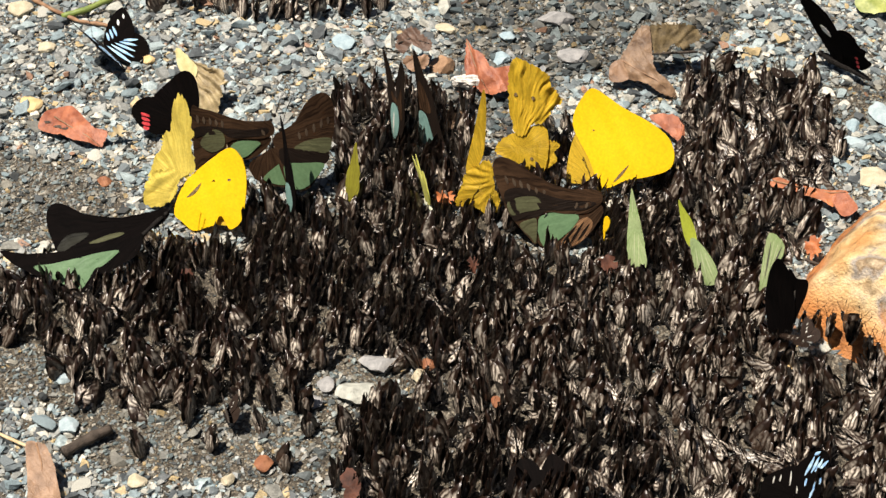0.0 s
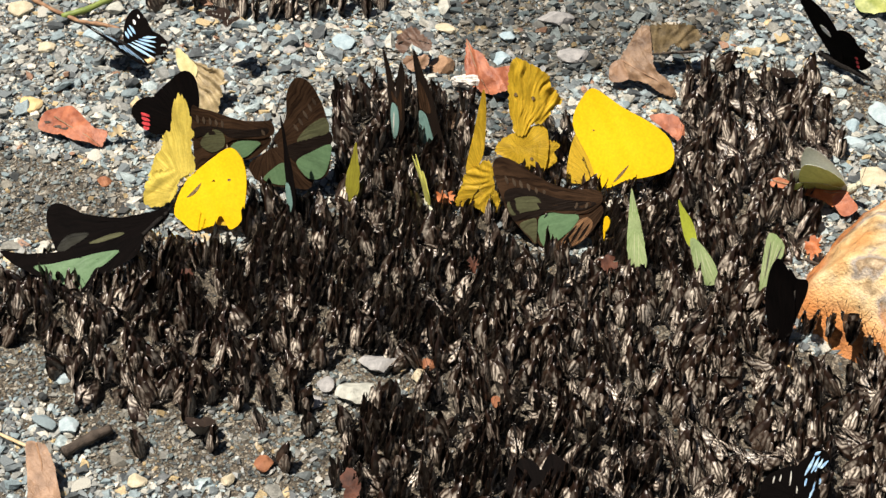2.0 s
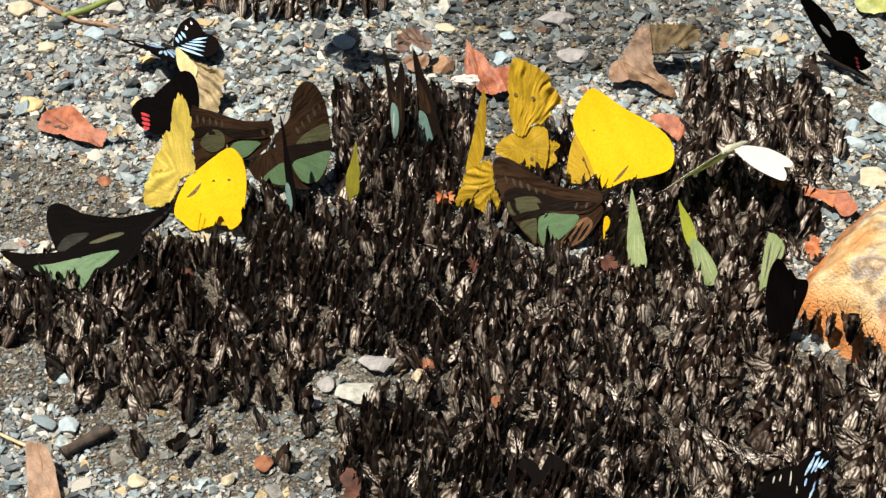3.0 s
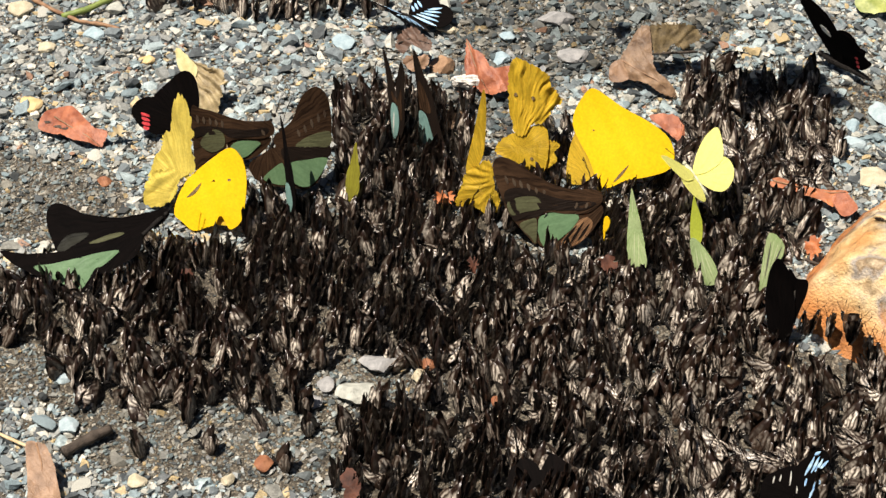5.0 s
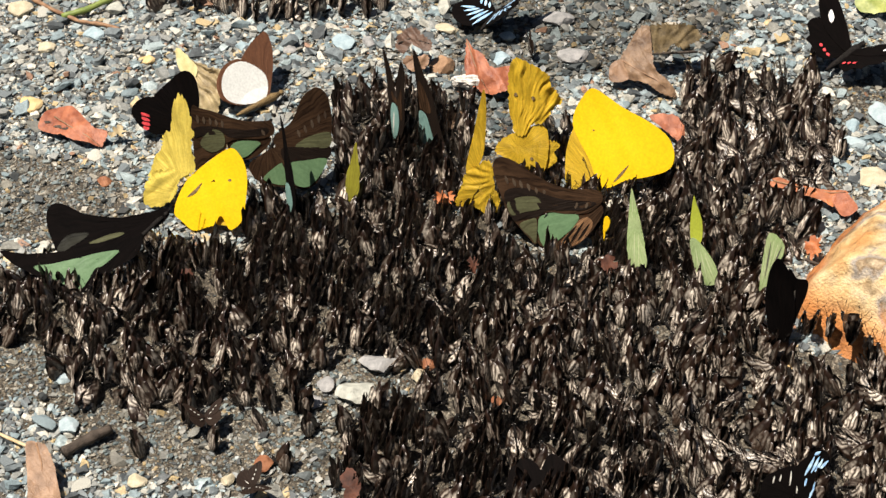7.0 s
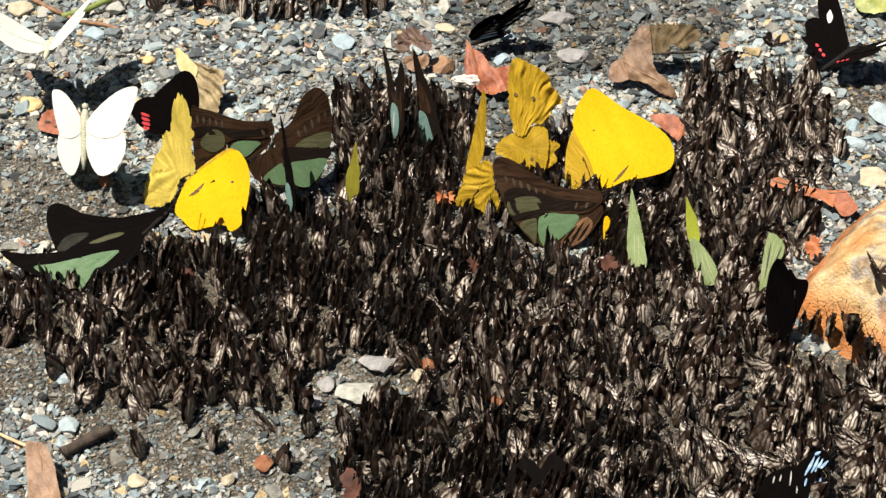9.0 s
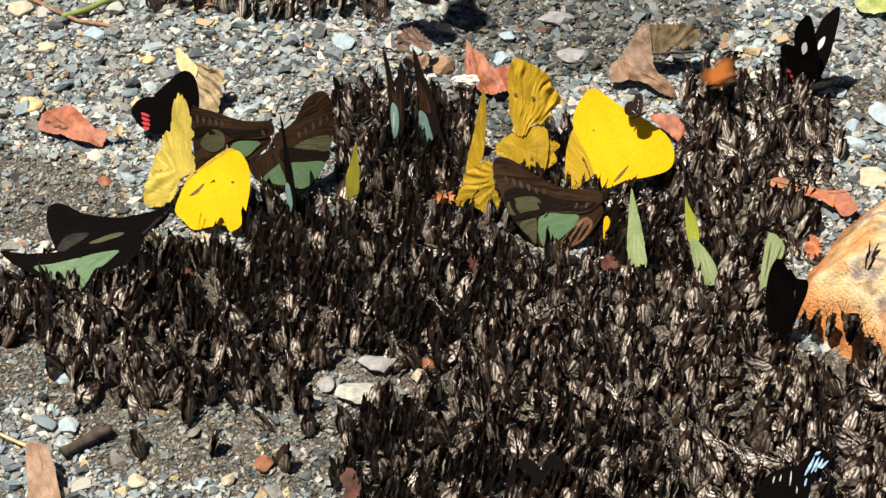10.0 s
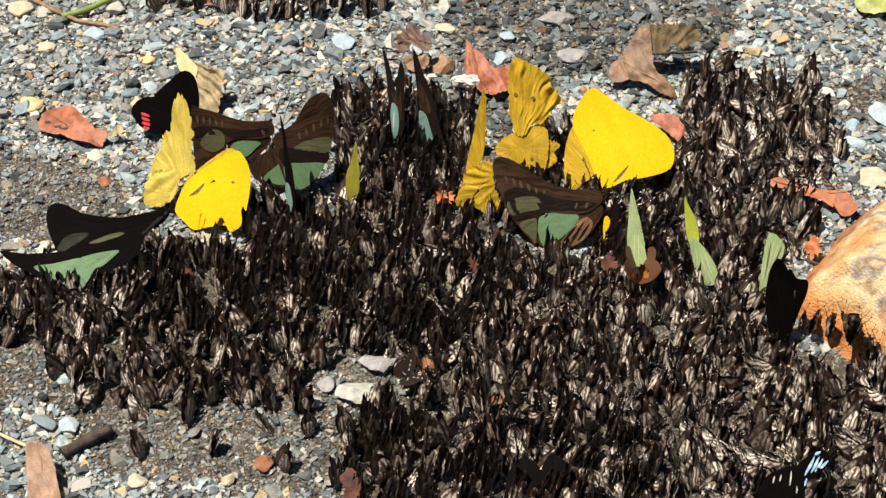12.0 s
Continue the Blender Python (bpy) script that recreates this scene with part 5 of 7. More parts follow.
def rock_material():
    m, nt, bsdf, out = nodes_of("orange_rock")
    n1, n2, n3 = noise_of(nt, 38, 5), noise_of(nt, 130, 5), noise_of(nt, 900, 3)
    sep = nt.nodes.new("ShaderNodeSeparateXYZ")
    nt.links.new(nt.nodes.new("ShaderNodeTexCoord").outputs["Object"], sep.inputs[0])
    rust = math_node(nt, "ADD", math_node(nt, "MULTIPLY", sep.outputs[2], -30.0), math_node(nt, "MULTIPLY", n1, 1.1))
    col = ramp(nt, n1, [(0.34, (0.50, 0.25, 0.09)), (0.43, (0.56, 0.38, 0.18)), (0.49, (0.60, 0.47, 0.29)), (0.53, (0.32, 0.29, 0.26)), (0.57, (0.27, 0.19, 0.11)), (0.61, (0.56, 0.46, 0.32)), (0.72, (0.52, 0.32, 0.14))])
    col = mixed(nt, ramp(nt, rust, [(0.05, (0, 0, 0)), (0.32, (0.85, 0.85, 0.85))]), col, (0.50, 0.17, 0.035))
    col = mixed(nt, 0.9, col, ramp(nt, n2, [(0.34, (0.42, 0.38, 0.33)), (0.46, (0.85, 0.82, 0.78)), (0.7, (1.12, 1.1, 1.06))]), "MULTIPLY")
    col = mixed(nt, 0.5, col, ramp(nt, n3, [(0.35, (0.7, 0.68, 0.66)), (0.65, (1.1, 1.1, 1.1))]), "MULTIPLY")
    nt.links.new(col, bsdf.inputs["Base Color"])
    bsdf.inputs["Roughness"].default_value = 0.75
    bump(nt, bsdf, math_node(nt, "ADD", n2, math_node(nt, "MULTIPLY", n3, 0.4)), 1.0, 0.0022)
    return m


def build_rock():
    bm = bmesh.new()
    bmesh.ops.create_icosphere(bm, subdivisions=5, radius=1.0)
    cuts = [((-0.75, -0.45, 0.55), 0.74), ((0.1, -0.75, 0.65), 0.70), ((0, 0.2, 1), 0.62), ((-0.6, 0.6, 0.5), 0.72), ((0.8, -0.3, 0.5), 0.8)]
    for v in bm.verts:
        for nrm, d in cuts:
            nrm = Vector(nrm).normalized()
            e = v.co.dot(nrm)
            if e > d:
                v.co -= nrm * (e - d) * 0.92
        v.co *= 1 + 0.07 * noise.noise(v.co * 1.7) + 0.035 * noise.noise(v.co * 5) + 0.012 * noise.noise(v.co * 16)
        v.co = Vector((v.co.x * 0.047, v.co.y * 0.044, v.co.z * 0.042))
    mid = pose(0.1930, -0.0325, 0.004, 0, 0, 12)
    face = bvhtree.BVHTree.FromBMesh(bm)
    ob = tagged(part("rock", smooth(bm), rock_material()), "rough orange and cream rock half sunk in gravel", "rock")
    ob.matrix_world = mid
    # small butterflies climb on the foot of the rock
    inv = mid.inverted()
    for k in range(15):
        x, z = 0.139 + 0.0045 * k + rng.uniform(-0.0015, 0.0015), rng.uniform(0.003, 0.011)
        hit = face.ray_cast(inv @ Vector((x, -0.2, z)), inv.to_3x3() @ Vector((0, 1, 0)))[0]
        if hit is None:
            continue
        p = mid @ hit
        s = rng.uniform(0.95, 1.3)
        climber = copy_thing(SINGLES[int(rng.integers(6, 200))], Matrix())
        climber["label"] = "small dark brown butterfly climbing on the orange rock"
        climber.matrix_world = pose(p.x, p.y - 0.0030, p.z, rng.normal(0, 8), rng.normal(-30, 9), rng.normal(78, 14)) @ Matrix.Diagonal((s, s, s, 1))


build_rock()


def round_stick(name, pts, radius, mat, label, category, knots=0.25):
    """A bent stick through ground points (x, y, z in metres)."""
    fine, radii = [], []
    for i in range(len(pts) - 1):
        a, b = Vector(pts[i]), Vector(pts[i + 1])
        for k in range(6):
            p = a.lerp(b, k / 6)
            fine.append(p + Vector((0, 0, 0.3 * radius * noise.noise(p * 300))))
            radii.append(radius * (1 + knots * noise.noise(p * 220 + Vector((3, 1, 2)))))
    fine.append(Vector(pts[-1]))
    radii.append(radius * 0.7)
    return tagged(part(name, smooth(tube(bmesh.new(), fine, radii, 10)), mat), label, category)


round_stick("stick", [(-0.1452, -0.1182, 0.0020), (-0.1377, -0.1128, 0.0025), (-0.1284, -0.1065, 0.0020)], 0.0023, BARK, "short dark broken stick on sand", "stick")
round_stick("twig", [(-0.2092, 0.1877, 0.0020), (-0.1929, 0.1742, 0.0025), (-0.1791, 0.1653, 0.0020), (-0.1662, 0.1624, 0.0020), (-0.1584, 0.1593, 0.0015)], 0.0010, TWIG, "thin brown bent twig on gravel", "twig", 0.5)
round_stick("stem", [(-0.1880, 0.1691, 0.0020), (-0.1770, 0.1721, 0.0040), (-0.1613, 0.1819, 0.0060)], 0.0016, STEM, "green plant stem on gravel", "stem", 0.1)
round_stick("straw", [(-0.1749, -0.1061, 0.0010), (-0.1663, -0.1113, 0.0015), (-0.1595, -0.1153, 0.0020)], 0.0007, STRAW, "pale straw on gravel", "straw", 0.2)
round_stick("straw", [(-0.1467, -0.1264, 0.0010), (-0.1426, -0.1306, 0.0015)], 0.0006, STRAW, "short pale straw on gravel", "straw", 0.2)
round_stick("twig", [(0.0995, 0.1372, 0.0030), (0.1102, 0.1363, 0.0040), (0.1229, 0.1400, 0.0020)], 0.0006, BARK, "thin dark twig beside the brown leaf", "twig", 0.3)
round_stick("twig", [(0.1533, -0.0112, 0.0040), (0.1585, -0.0152, 0.0050), (0.1639, -0.0134, 0.0060)], 0.0006, BARK, "thin dark curved twig beside the rock", "twig", 0.3)


def build_crust():
    """A brittle white crust, lumpy and cracked, that leans on the red leaf."""
    bm = bmesh.new()
    bmesh.ops.create_icosphere(bm, subdivisions=5, radius=1.0)
    for v in bm.verts:
        v.co *= 1 + 0.22 * noise.noise(v.co * 2.1) + 0.16 * noise.noise(v.co * 5.5) + 0.07 * abs(noise.noise(v.co * 14))
        v.co = Vector((v.co.x * 11.5, v.co.y * 3.0, v.co.z * 3.6 - 0.12 * v.co.x * 3)) * MM
    ob = tagged(part("crust", smooth(bm), CHALK), "brittle white crust leaning on a red leaf", "crust")
    ob.matrix_world = pose(0.0160, 0.1130, 0.0042, 0, 0, -4)


build_crust()


def leaf(m, label):
    ob = tagged(new("leaf"), label, "leaf")
    ob.matrix_world = m
    return ob


def rib(thing, line, gap, swell, mat):
    pts = [Vector((u * MM, (gap - 0.15 - wave_at(u, v, swell)) * MM, v * MM)) for u, v in line]
    part("midrib", smooth(tube(bmesh.new(), pts, [0.45 * MM] + [0.32 * MM] * (len(pts) - 2) + [0.15 * MM], 6)), mat, thing)


h = leaf(pose(-0.1693, 0.0775, 0.0020, -70, 0, -8), 'dry salmon red leaf lying on gravel')
wing('blade', [(-17.4, 1.8), (-16.2, 10.1), (-11.1, 13.2), (-4.1, 13.9), (0.2, 10.7), (7.0, 4.3), (10.3, 1.6), (14.0, 0.9), (16.9, -0.3), (16.8, -3.9), (14.9, -7.6), (8.6, -6.7), (0.2, -5.1), (-4.8, -2.5), (-7.4, -2.8), (-13.2, -0.9)], LEAF_RED, h, gap=0, swell=2.0, tear=0.3)
rib(h, [(-10.7, 7.6), (-1.2, 1.4), (7.8, -3.3), (14.9, -7.3)], 0, 2.0, LEAF_PINK)
patch('hole', [(-9.6, 1.4), (-6.4, 2.6), (-2.2, 1.2), (-3.0, -0.2), (-6.0, 0.6)], BARK, h, swell=2.0, label='dark nibbled slot')
patch('hole', [(-16.2, 4.4), (-12.6, 4.6), (-11.4, 3.7), (-14.0, 3.4)], BARK, h, swell=2.0, label='dark nibbled slot')
h = leaf(pose(0.0922, 0.1116, 0.0020, -45, 0, -5), 'curled dry brown leaf folded over on gravel')
wing('blade', [(-13.9, 9.6), (-9.7, 13.4), (-8.1, 17.1), (-1.6, 28.2), (2.7, 30.2), (4.3, 25.8), (5.7, 16.0), (7.9, 8.0), (13.0, 3.8), (17.3, -1.3), (17.0, -4.4), (9.8, -2.6), (2.5, 1.5), (-5.5, 2.9), (-13.4, 2.0)], LEAF_BROWN, h, gap=0, swell=2.2, tear=0.4, pleat=(18, -6, 11, 0.5))
wing('folded_flap', [(-13.9, 9.8), (-9.6, 13.0), (-7.0, 9.8), (-5.0, 3.0), (-13.4, 2.0)], LEAF_PINK, h, gap=-0.9, swell=2.2, tear=0.2, label='paler underside folded over')
wing('blade', [(2.8, 28.4), (8.8, 31.4), (15.8, 32.6), (22.1, 32.1), (27.5, 30.6), (28.6, 25.2), (24.4, 22.3), (21.9, 18.6), (14.7, 20.9), (11.4, 17.2), (4.7, 17.7)], LEAF_BARK, h, gap=2.5, swell=2.0, tear=1.0, pleat=(8, 10, 9, 2.6))
rib(h, [(-8.7, 12.5), (-0.5, 7.6), (7.7, 3.6), (16.9, -3.1)], 0, 2.2, LEAF_PINK)
h = leaf(pose(0.0215, 0.1073, 0.0020, -40, 0, -20), 'dry red leaf standing up behind a pale crust')
wing('blade', [(-17.4, 22.8), (-14.0, 19.4), (-7.2, 17.5), (-1.1, 12.6), (5.3, 11.9), (8.3, 14.6), (10.2, 10.3), (9.4, 3.3), (2.7, -0.5), (-4.4, -0.3), (-9.2, 2.1), (-13.7, 7.9), (-16.0, 15.6)], LEAF_RED, h, gap=0, swell=1.8, tear=0.4, pleat=(-16, 24, 7, 1.6))
rib(h, [(-16.8, 22.0), (-10.0, 12.1), (-4.0, 5.0), (0.7, 0.6)], -0.4, 1.8, LEAF_PINK)
h = leaf(pose(-0.0078, 0.1250, 0.0020, -40, 0, 5), 'curled dark brown dead leaf on gravel')
wing('blade', [(-14.3, 14.2), (-11.3, 19.4), (-5.8, 21.5), (-0.6, 17.5), (3.4, 13.2), (2.2, 8.2), (-3.1, 10.2), (-7.7, 11.8), (-10.6, 7.9), (-13.5, 9.4)], LEAF_DARK, h, gap=-1.0, swell=2.0, tear=0.8, pleat=(0, 8, 8, 2.4))
wing('blade', [(-11.5, 5.3), (-8.6, 7.8), (-3.3, 6.9), (0.2, 8.0), (1.6, 4.6), (-0.9, 0.7), (-5.7, -0.8), (-9.6, 1.8)], LEAF_PINK, h, gap=0.5, swell=1.6, tear=0.4, pleat=(2, 10, 6, 1.2))
rib(h, [(-12.9, 13.6), (-6.4, 15.7), (2.0, 12.4)], -1.0, 2.0, BARK)
h = leaf(pose(0.1646, 0.0240, 0.0020, -55, 0, -8), 'dry orange leaf strip beside the rock')
wing('blade', [(-22.4, 11.0), (-18.1, 12.9), (-9.7, 10.2), (2.7, 8.4), (10.0, 8.7), (11.8, 7.1), (5.4, 5.6), (5.7, 0.5), (0.6, 3.1), (-5.2, 4.7), (-13.6, 7.7), (-20.8, 8.3)], LEAF_ORANGE, h, gap=0, swell=1.6, tear=0.3)
wing('folded_tip', [(5.4, 5.6), (10.1, 8.2), (14.8, 4.0), (16.4, 0.7), (10.9, -3.4), (6.5, 0.2)], LEAF_RED, h, gap=-1.4, swell=0.8, tear=0.2, label='pinkish underside folded over')
rib(h, [(-20.5, 11.0), (-8.0, 8.9), (4.3, 7.0), (10.5, 7.8)], 0, 1.6, TWIG)
h = leaf(pose(-0.1495, -0.1421, 0.0020, -60, 0, 10), 'narrow dry tan leaf lying on gravel')
wing('blade', [(-4.6, 22.1), (-1.2, 22.9), (2.5, 21.1), (5.3, 15.1), (6.5, 4.5), (6.4, -5.2), (-4.7, -3.7), (-4.7, 10.3)], LEAF_PINK, h, gap=0, swell=1.6, tear=0.3)
rib(h, [(-0.4, 21.7), (1.0, 13.9), (0.8, -3.3)], 0, 1.6, TWIG)
h = leaf(pose(-0.1104, 0.0986, 0.0020, -40, 0, -10), 'crumpled pale tan leaf behind dark butterflies')
wing('blade', [(-18.1, 25.0), (-11.6, 21.7), (-5.8, 16.3), (-8.0, 8.0), (-12.5, 11.5), (-16.3, 17.2)], LEAF_STRAW, h, gap=-0.5, swell=1.6, tear=0.3, label='pale yellow leaf tip')
wing('blade', [(-11.4, 19.7), (-3.0, 18.6), (7.6, 16.1), (8.2, 6.7), (6.7, -4.0), (-2.7, -2.5), (-8.7, 4.9), (-13.7, 12.4)], LEAF_TAN, h, gap=0.4, swell=2.0, tear=0.6, pleat=(-14, 20, 13, 3.6))
h = leaf(pose(0.1035, 0.0734, 0.0020, -50, 0, 0), 'small red-brown leaf scrap behind a yellow butterfly')
wing('blade', [(-9.4, 10.5), (1.5, 11.1), (6.5, 5.3), (5.6, -3.4), (1.3, -0.3), (-4.3, 5.0)], LEAF_RED, h, gap=0, swell=1.6, tear=0.4)
h = leaf(pose(0.2123, 0.1691, 0.0020, -60, 0, 0), 'yellow-green leaf tip on gravel')
wing('blade', [(-8.5, 10.4), (3.7, 12.9), (10.0, 3.7), (0.0, 0.0), (-6.8, 3.1)], LEAF_GREEN, h, gap=0, swell=1.6, tear=0.5)
h = leaf(pose(-0.0345, -0.1435, 0.0020, -55, 0, 0), 'rust brown leaf scrap among small butterflies')
wing('blade', [(-4.3, 11.4), (0.7, 13.1), (4.1, 6.7), (3.4, -0.4), (-1.7, -1.3), (-3.4, 5.5)], LEAF_SCRAP, h, gap=0, swell=2.0, tear=0.8)
h = leaf(pose(0.1574, -0.0090, 0.0020, -50, 0, 0), 'small orange leaf scrap beside the rock')
wing('blade', [(-4.1, 7.8), (0.3, 10.9), (3.1, 7.3), (1.9, 1.0), (-1.9, -0.5), (-3.8, 3.4)], LEAF_ORANGE, h, gap=0, swell=2.4, tear=1.2)
h = leaf(pose(0.0694, -0.0161, 0.0020, -50, 0, 0), 'small rust leaf scrap among butterflies')
wing('blade', [(-4.5, 4.3), (1.3, 6.7), (4.1, 3.4), (2.6, -1.4), (-2.6, -1.9)], LEAF_SCRAP, h, gap=0, swell=2.4, tear=1.5)
h = leaf(pose(-0.1067, -0.0248, 0.0020, -45, 0, 0), 'small rust leaf scrap among small butterflies')
wing('blade', [(-2.6, 5.9), (1.1, 7.3), (3.1, 3.1), (1.2, -1.7), (-2.1, -1.2)], LEAF_SCRAP, h, gap=0, swell=2.4, tear=1.5)
h = leaf(pose(0.0005, 0.0270, 0.0020, -45, 0, 0), 'small orange leaf scrap between dark butterflies')
wing('blade', [(-5.0, 3.5), (-1.5, 6.5), (4.0, 5.5), (5.0, 1.0), (0.5, -1.5), (-4.0, -0.5)], LEAF_ORANGE, h, gap=0, swell=2.4, tear=1.2)
h = leaf(pose(-0.1475, 0.0729, 0.0020, -60, 0, 0), 'small ochre leaf scrap on sand')
wing('blade', [(-5.8, 1.7), (-1.8, 5.5), (4.0, 3.3), (3.1, -0.6), (-2.0, -1.7)], LEAF_TAN, h, gap=0, swell=2.4, tear=1.5)
h = leaf(pose(0.0122, -0.0161, 0.0020, -45, 0, 0), 'small rust leaf scrap among small butterflies')
wing('blade', [(-2.1, 5.3), (1.7, 6.2), (3.1, 2.9), (1.7, -1.4), (-1.7, -0.5)], LEAF_SCRAP, h, gap=0, swell=2.4, tear=1.5)

MID_PIVOT = (-6.3, 23.2)

# ---- butterflies that fly or walk ----
FORE_SHAPE = [(0.02, 0.05), (0.30, 0.34), (0.68, 0.56), (0.98, 0.60), (0.99, 0.46), (0.87, 0.18), (0.68, -0.06), (0.30, -0.10)]
HIND_SHAPE = [(0.05, 0.04), (0.46, 0.08), (0.76, -0.02), (0.80, -0.30), (0.60, -0.56), (0.30, -0.62), (0.08, -0.34)]


def flat_sheet(ctrl, size, side, lift, rings=3, thick=0.12):
    """A membrane lying in the x-y plane, upper face first; size and lift in millimetres."""
    bm = sheet_mesh([(side * u * size, v * size) for u, v in ctrl], -lift, 0.25, 0.0, thick, 4, rings)
    for v in bm.verts:
        v.co = Vector((v.co.x, v.co.z, -v.co.y))
    bmesh.ops.recalc_face_normals(bm, faces=bm.faces)
    return bm


def flyer(name, size, fore, hind, under, fur, label, marks=(), group="", under_hind=None, shapes=(FORE_SHAPE, HIND_SHAPE)):
    """Head along +y, wings hinged on the body's length; marks: (shape, material, name, label, on the underside)."""
    ob = tagged(new(name), label, "butterfly", group)
    b = size * 0.5 * MM
    part("body", smooth(tube(bmesh.new(), [(0, b * k, 0) for k in (-1.1, -0.8, -0.3, 0.0, 0.35, 0.6)], [size * MM * q for q in (0.015, 0.04, 0.05, 0.06, 0.07, 0.035)], 8)), fur, ob)
    bm = bmesh.new()
    bmesh.ops.create_uvsphere(bm, u_segments=8, v_segments=6, radius=size * 0.05 * MM, matrix=Matrix.Translation((0, b * 0.68, 0)))
    part("head", smooth(bm), fur, ob)
    for s in (-1, 1):
        part("antenna", tube(bmesh.new(), [(0, b * 0.7, 0), (s * b * 0.3, b * 1.2, b * 0.15), (s * b * 0.5, b * 1.6, b * 0.2)], [0.12 * MM, 0.09 * MM, 0.2 * MM], 5), FUR_BLACK, ob)
        w = part("left_wing" if s < 0 else "right_wing", flat_sheet(shapes[0], size, s, 0.3), [fore, under], ob)
        part("hindwing", flat_sheet(shapes[1], size, s, 0.0), [hind, under_hind or under], w)
        for shape, mat, mname, mlabel, below in marks:
            part(mname, flat_sheet(shape, size, s, -0.16 if below else 0.52, 2, 0.08), [mat, mat], w, mlabel)
    return ob


BLUE_MARKS = [(stripe(0.60, 0.30, 0.70, 0.42, 0.05), WHITE_SCALE, "white_dash", "white dash", False), (stripe(0.80, 0.36, 0.87, 0.46, 0.04), WHITE_SCALE, "white_dash", "white dash", False)]
BLUE_MARKS += [(stripe(0.09 + 0.085 * k, 0.06 - 0.02 * k, 0.20 + 0.12 * k, -0.54 + 0.09 * k, 0.065), SKY_SCALE, "blue_stripe", "pale blue stripe", False) for k in range(5)]
BLUE_MARKS += [(stripe(0.20 + 0.1 * k, 0.12, 0.30 + 0.1 * k, 0.30 + 0.03 * k, 0.055), SKY_SCALE, "blue_stripe", "pale blue stripe", False) for k in range(3)]
BLUE_MARKS += [(stripe(0.22 + 0.13 * k, -0.05 - 0.02 * k, 0.28 + 0.13 * k, -0.40 + 0.07 * k, 0.04), PALE_SCALE, "pale_dash", "thin pale streak", True) for k in range(4)]
BLUE_MARKS += [(stripe(0.45 + 0.16 * k, 0.12 + 0.1 * k, 0.52 + 0.16 * k, 0.26 + 0.1 * k, 0.04), WHITE_SCALE, "white_dash", "white dash", True) for k in range(3)]
BLUE_LABEL = "black butterfly with pale blue striped wings on gravel"
BLUE_GROUP = "blue-striped butterflies"
blue_walker = flyer("striped_butterfly", 25, BLACK_WING, BLACK_WING, BLACK_WING, FUR_BLACK, BLUE_LABEL, BLUE_MARKS, BLUE_GROUP)
blue_top = copy_thing(blue_walker, Matrix())
h = perched(pose(0.131, -0.142, 0.004, -35, 0, 12), "black butterfly with bright blue streaks among small brown ones", "butterfly")
h["group"] = BLUE_GROUP
wing('hindwing', [(-13.1, 1.3), (-10.9, 7.9), (-5.5, 10.7), (1.2, 11.4), (5.0, 8.0), (6.0, 1.0), (3.0, -3.0), (-4.0, -3.2), (-9.0, -1.8)], BLACK_WING, h, gap=0.7)
w = wing('forewing', [(1.2, 10.4), (5.2, 14.0), (8.3, 15.8), (12.0, 16.1), (14.6, 13.9), (14.1, 10.4), (10.8, 7.4), (10.6, 2.3), (8.0, -2.1), (3.0, -3.0), (1.0, 3.0)], BLACK_WING, h)
dashes(w, [(4.1, 7.3, 8.9, 14.1), (8.0, 8.2, 12.2, 12.6), (9.9, 8.9, 14.2, 11.6), (8.8, 14.6, 11.6, 15.4), (6.6, 8.0, 10.8, 13.8)], SKY_SCALE, 1.1, 'blue_stripe', 'bright pale blue streak')
dashes(w, [(6.4, 0.7, 8.3, 4.8), (4.7, -1.6, 6.5, 1.5), (9.3, 3.2, 10.3, 5.9), (3.6, 3.6, 5.0, 6.4)], SKY_SCALE, 0.9, 'blue_stripe', 'thin pale blue streak')
dashes(h.children[0], [(-1.7, 4.3, -0.4, 9.8), (0.5, 1.0, 1.5, 5.2), (-5.2, 6.3, -4.3, 9.0), (-7.8, 6.0, -6.8, 8.7)], PALE_SCALE, 0.6, 'pale_dash', 'thin pale streak', 0.7)
body_parts(h, (-2.0, 0.0), (10.0, 5.0), FUR_BLACK, gap=2.4, thick=2.0)

BLACK_FORE = [(0.02, 0.05), (0.30, 0.30), (0.68, 0.52), (1.0, 0.64), (1.03, 0.52), (0.88, 0.20), (0.52, -0.04), (0.10, -0.06)]
BLACK_HIND = [(0.05, 0.02), (0.46, 0.12), (0.70, 0.0), (0.72, -0.22), (0.56, -0.34), (0.54, -0.45), (0.41, -0.45), (0.35, -0.56), (0.23, -0.50), (0.09, -0.34)]
CATTLE_MARKS = [(stripe(0.52, 0.12, 0.68, 0.30, 0.10), WHITE_SCALE, "white_patch", "white wing patch", k) for k in (False, True)]
CATTLE_MARKS += [(dot(0.17 + 0.085 * q, -0.34 + 0.01 * q, 0.03), RED_SPOT, "red_spot", "crimson spot", k) for q in range(3) for k in (False, True)]
black_mover = flyer("black_butterfly", 33, BLACK_WING, BLACK_WING, BLACK_WING, FUR_BLACK, "large velvet black butterfly with white patch and crimson spots", CATTLE_MARKS, shapes=(BLACK_FORE, BLACK_HIND))

white_one = flyer("white_butterfly", 31, WHITE, WHITE, LIME_PALE, FUR_PALE, "white butterfly with pale green underwings", (), "white butterflies")
white_two = copy_thing(white_one, Matrix())
yellow_small = flyer("yellow_butterfly", 20, LEMON, LEMON, LEMON, FUR_PALE, "small lemon yellow butterfly with thin wings")
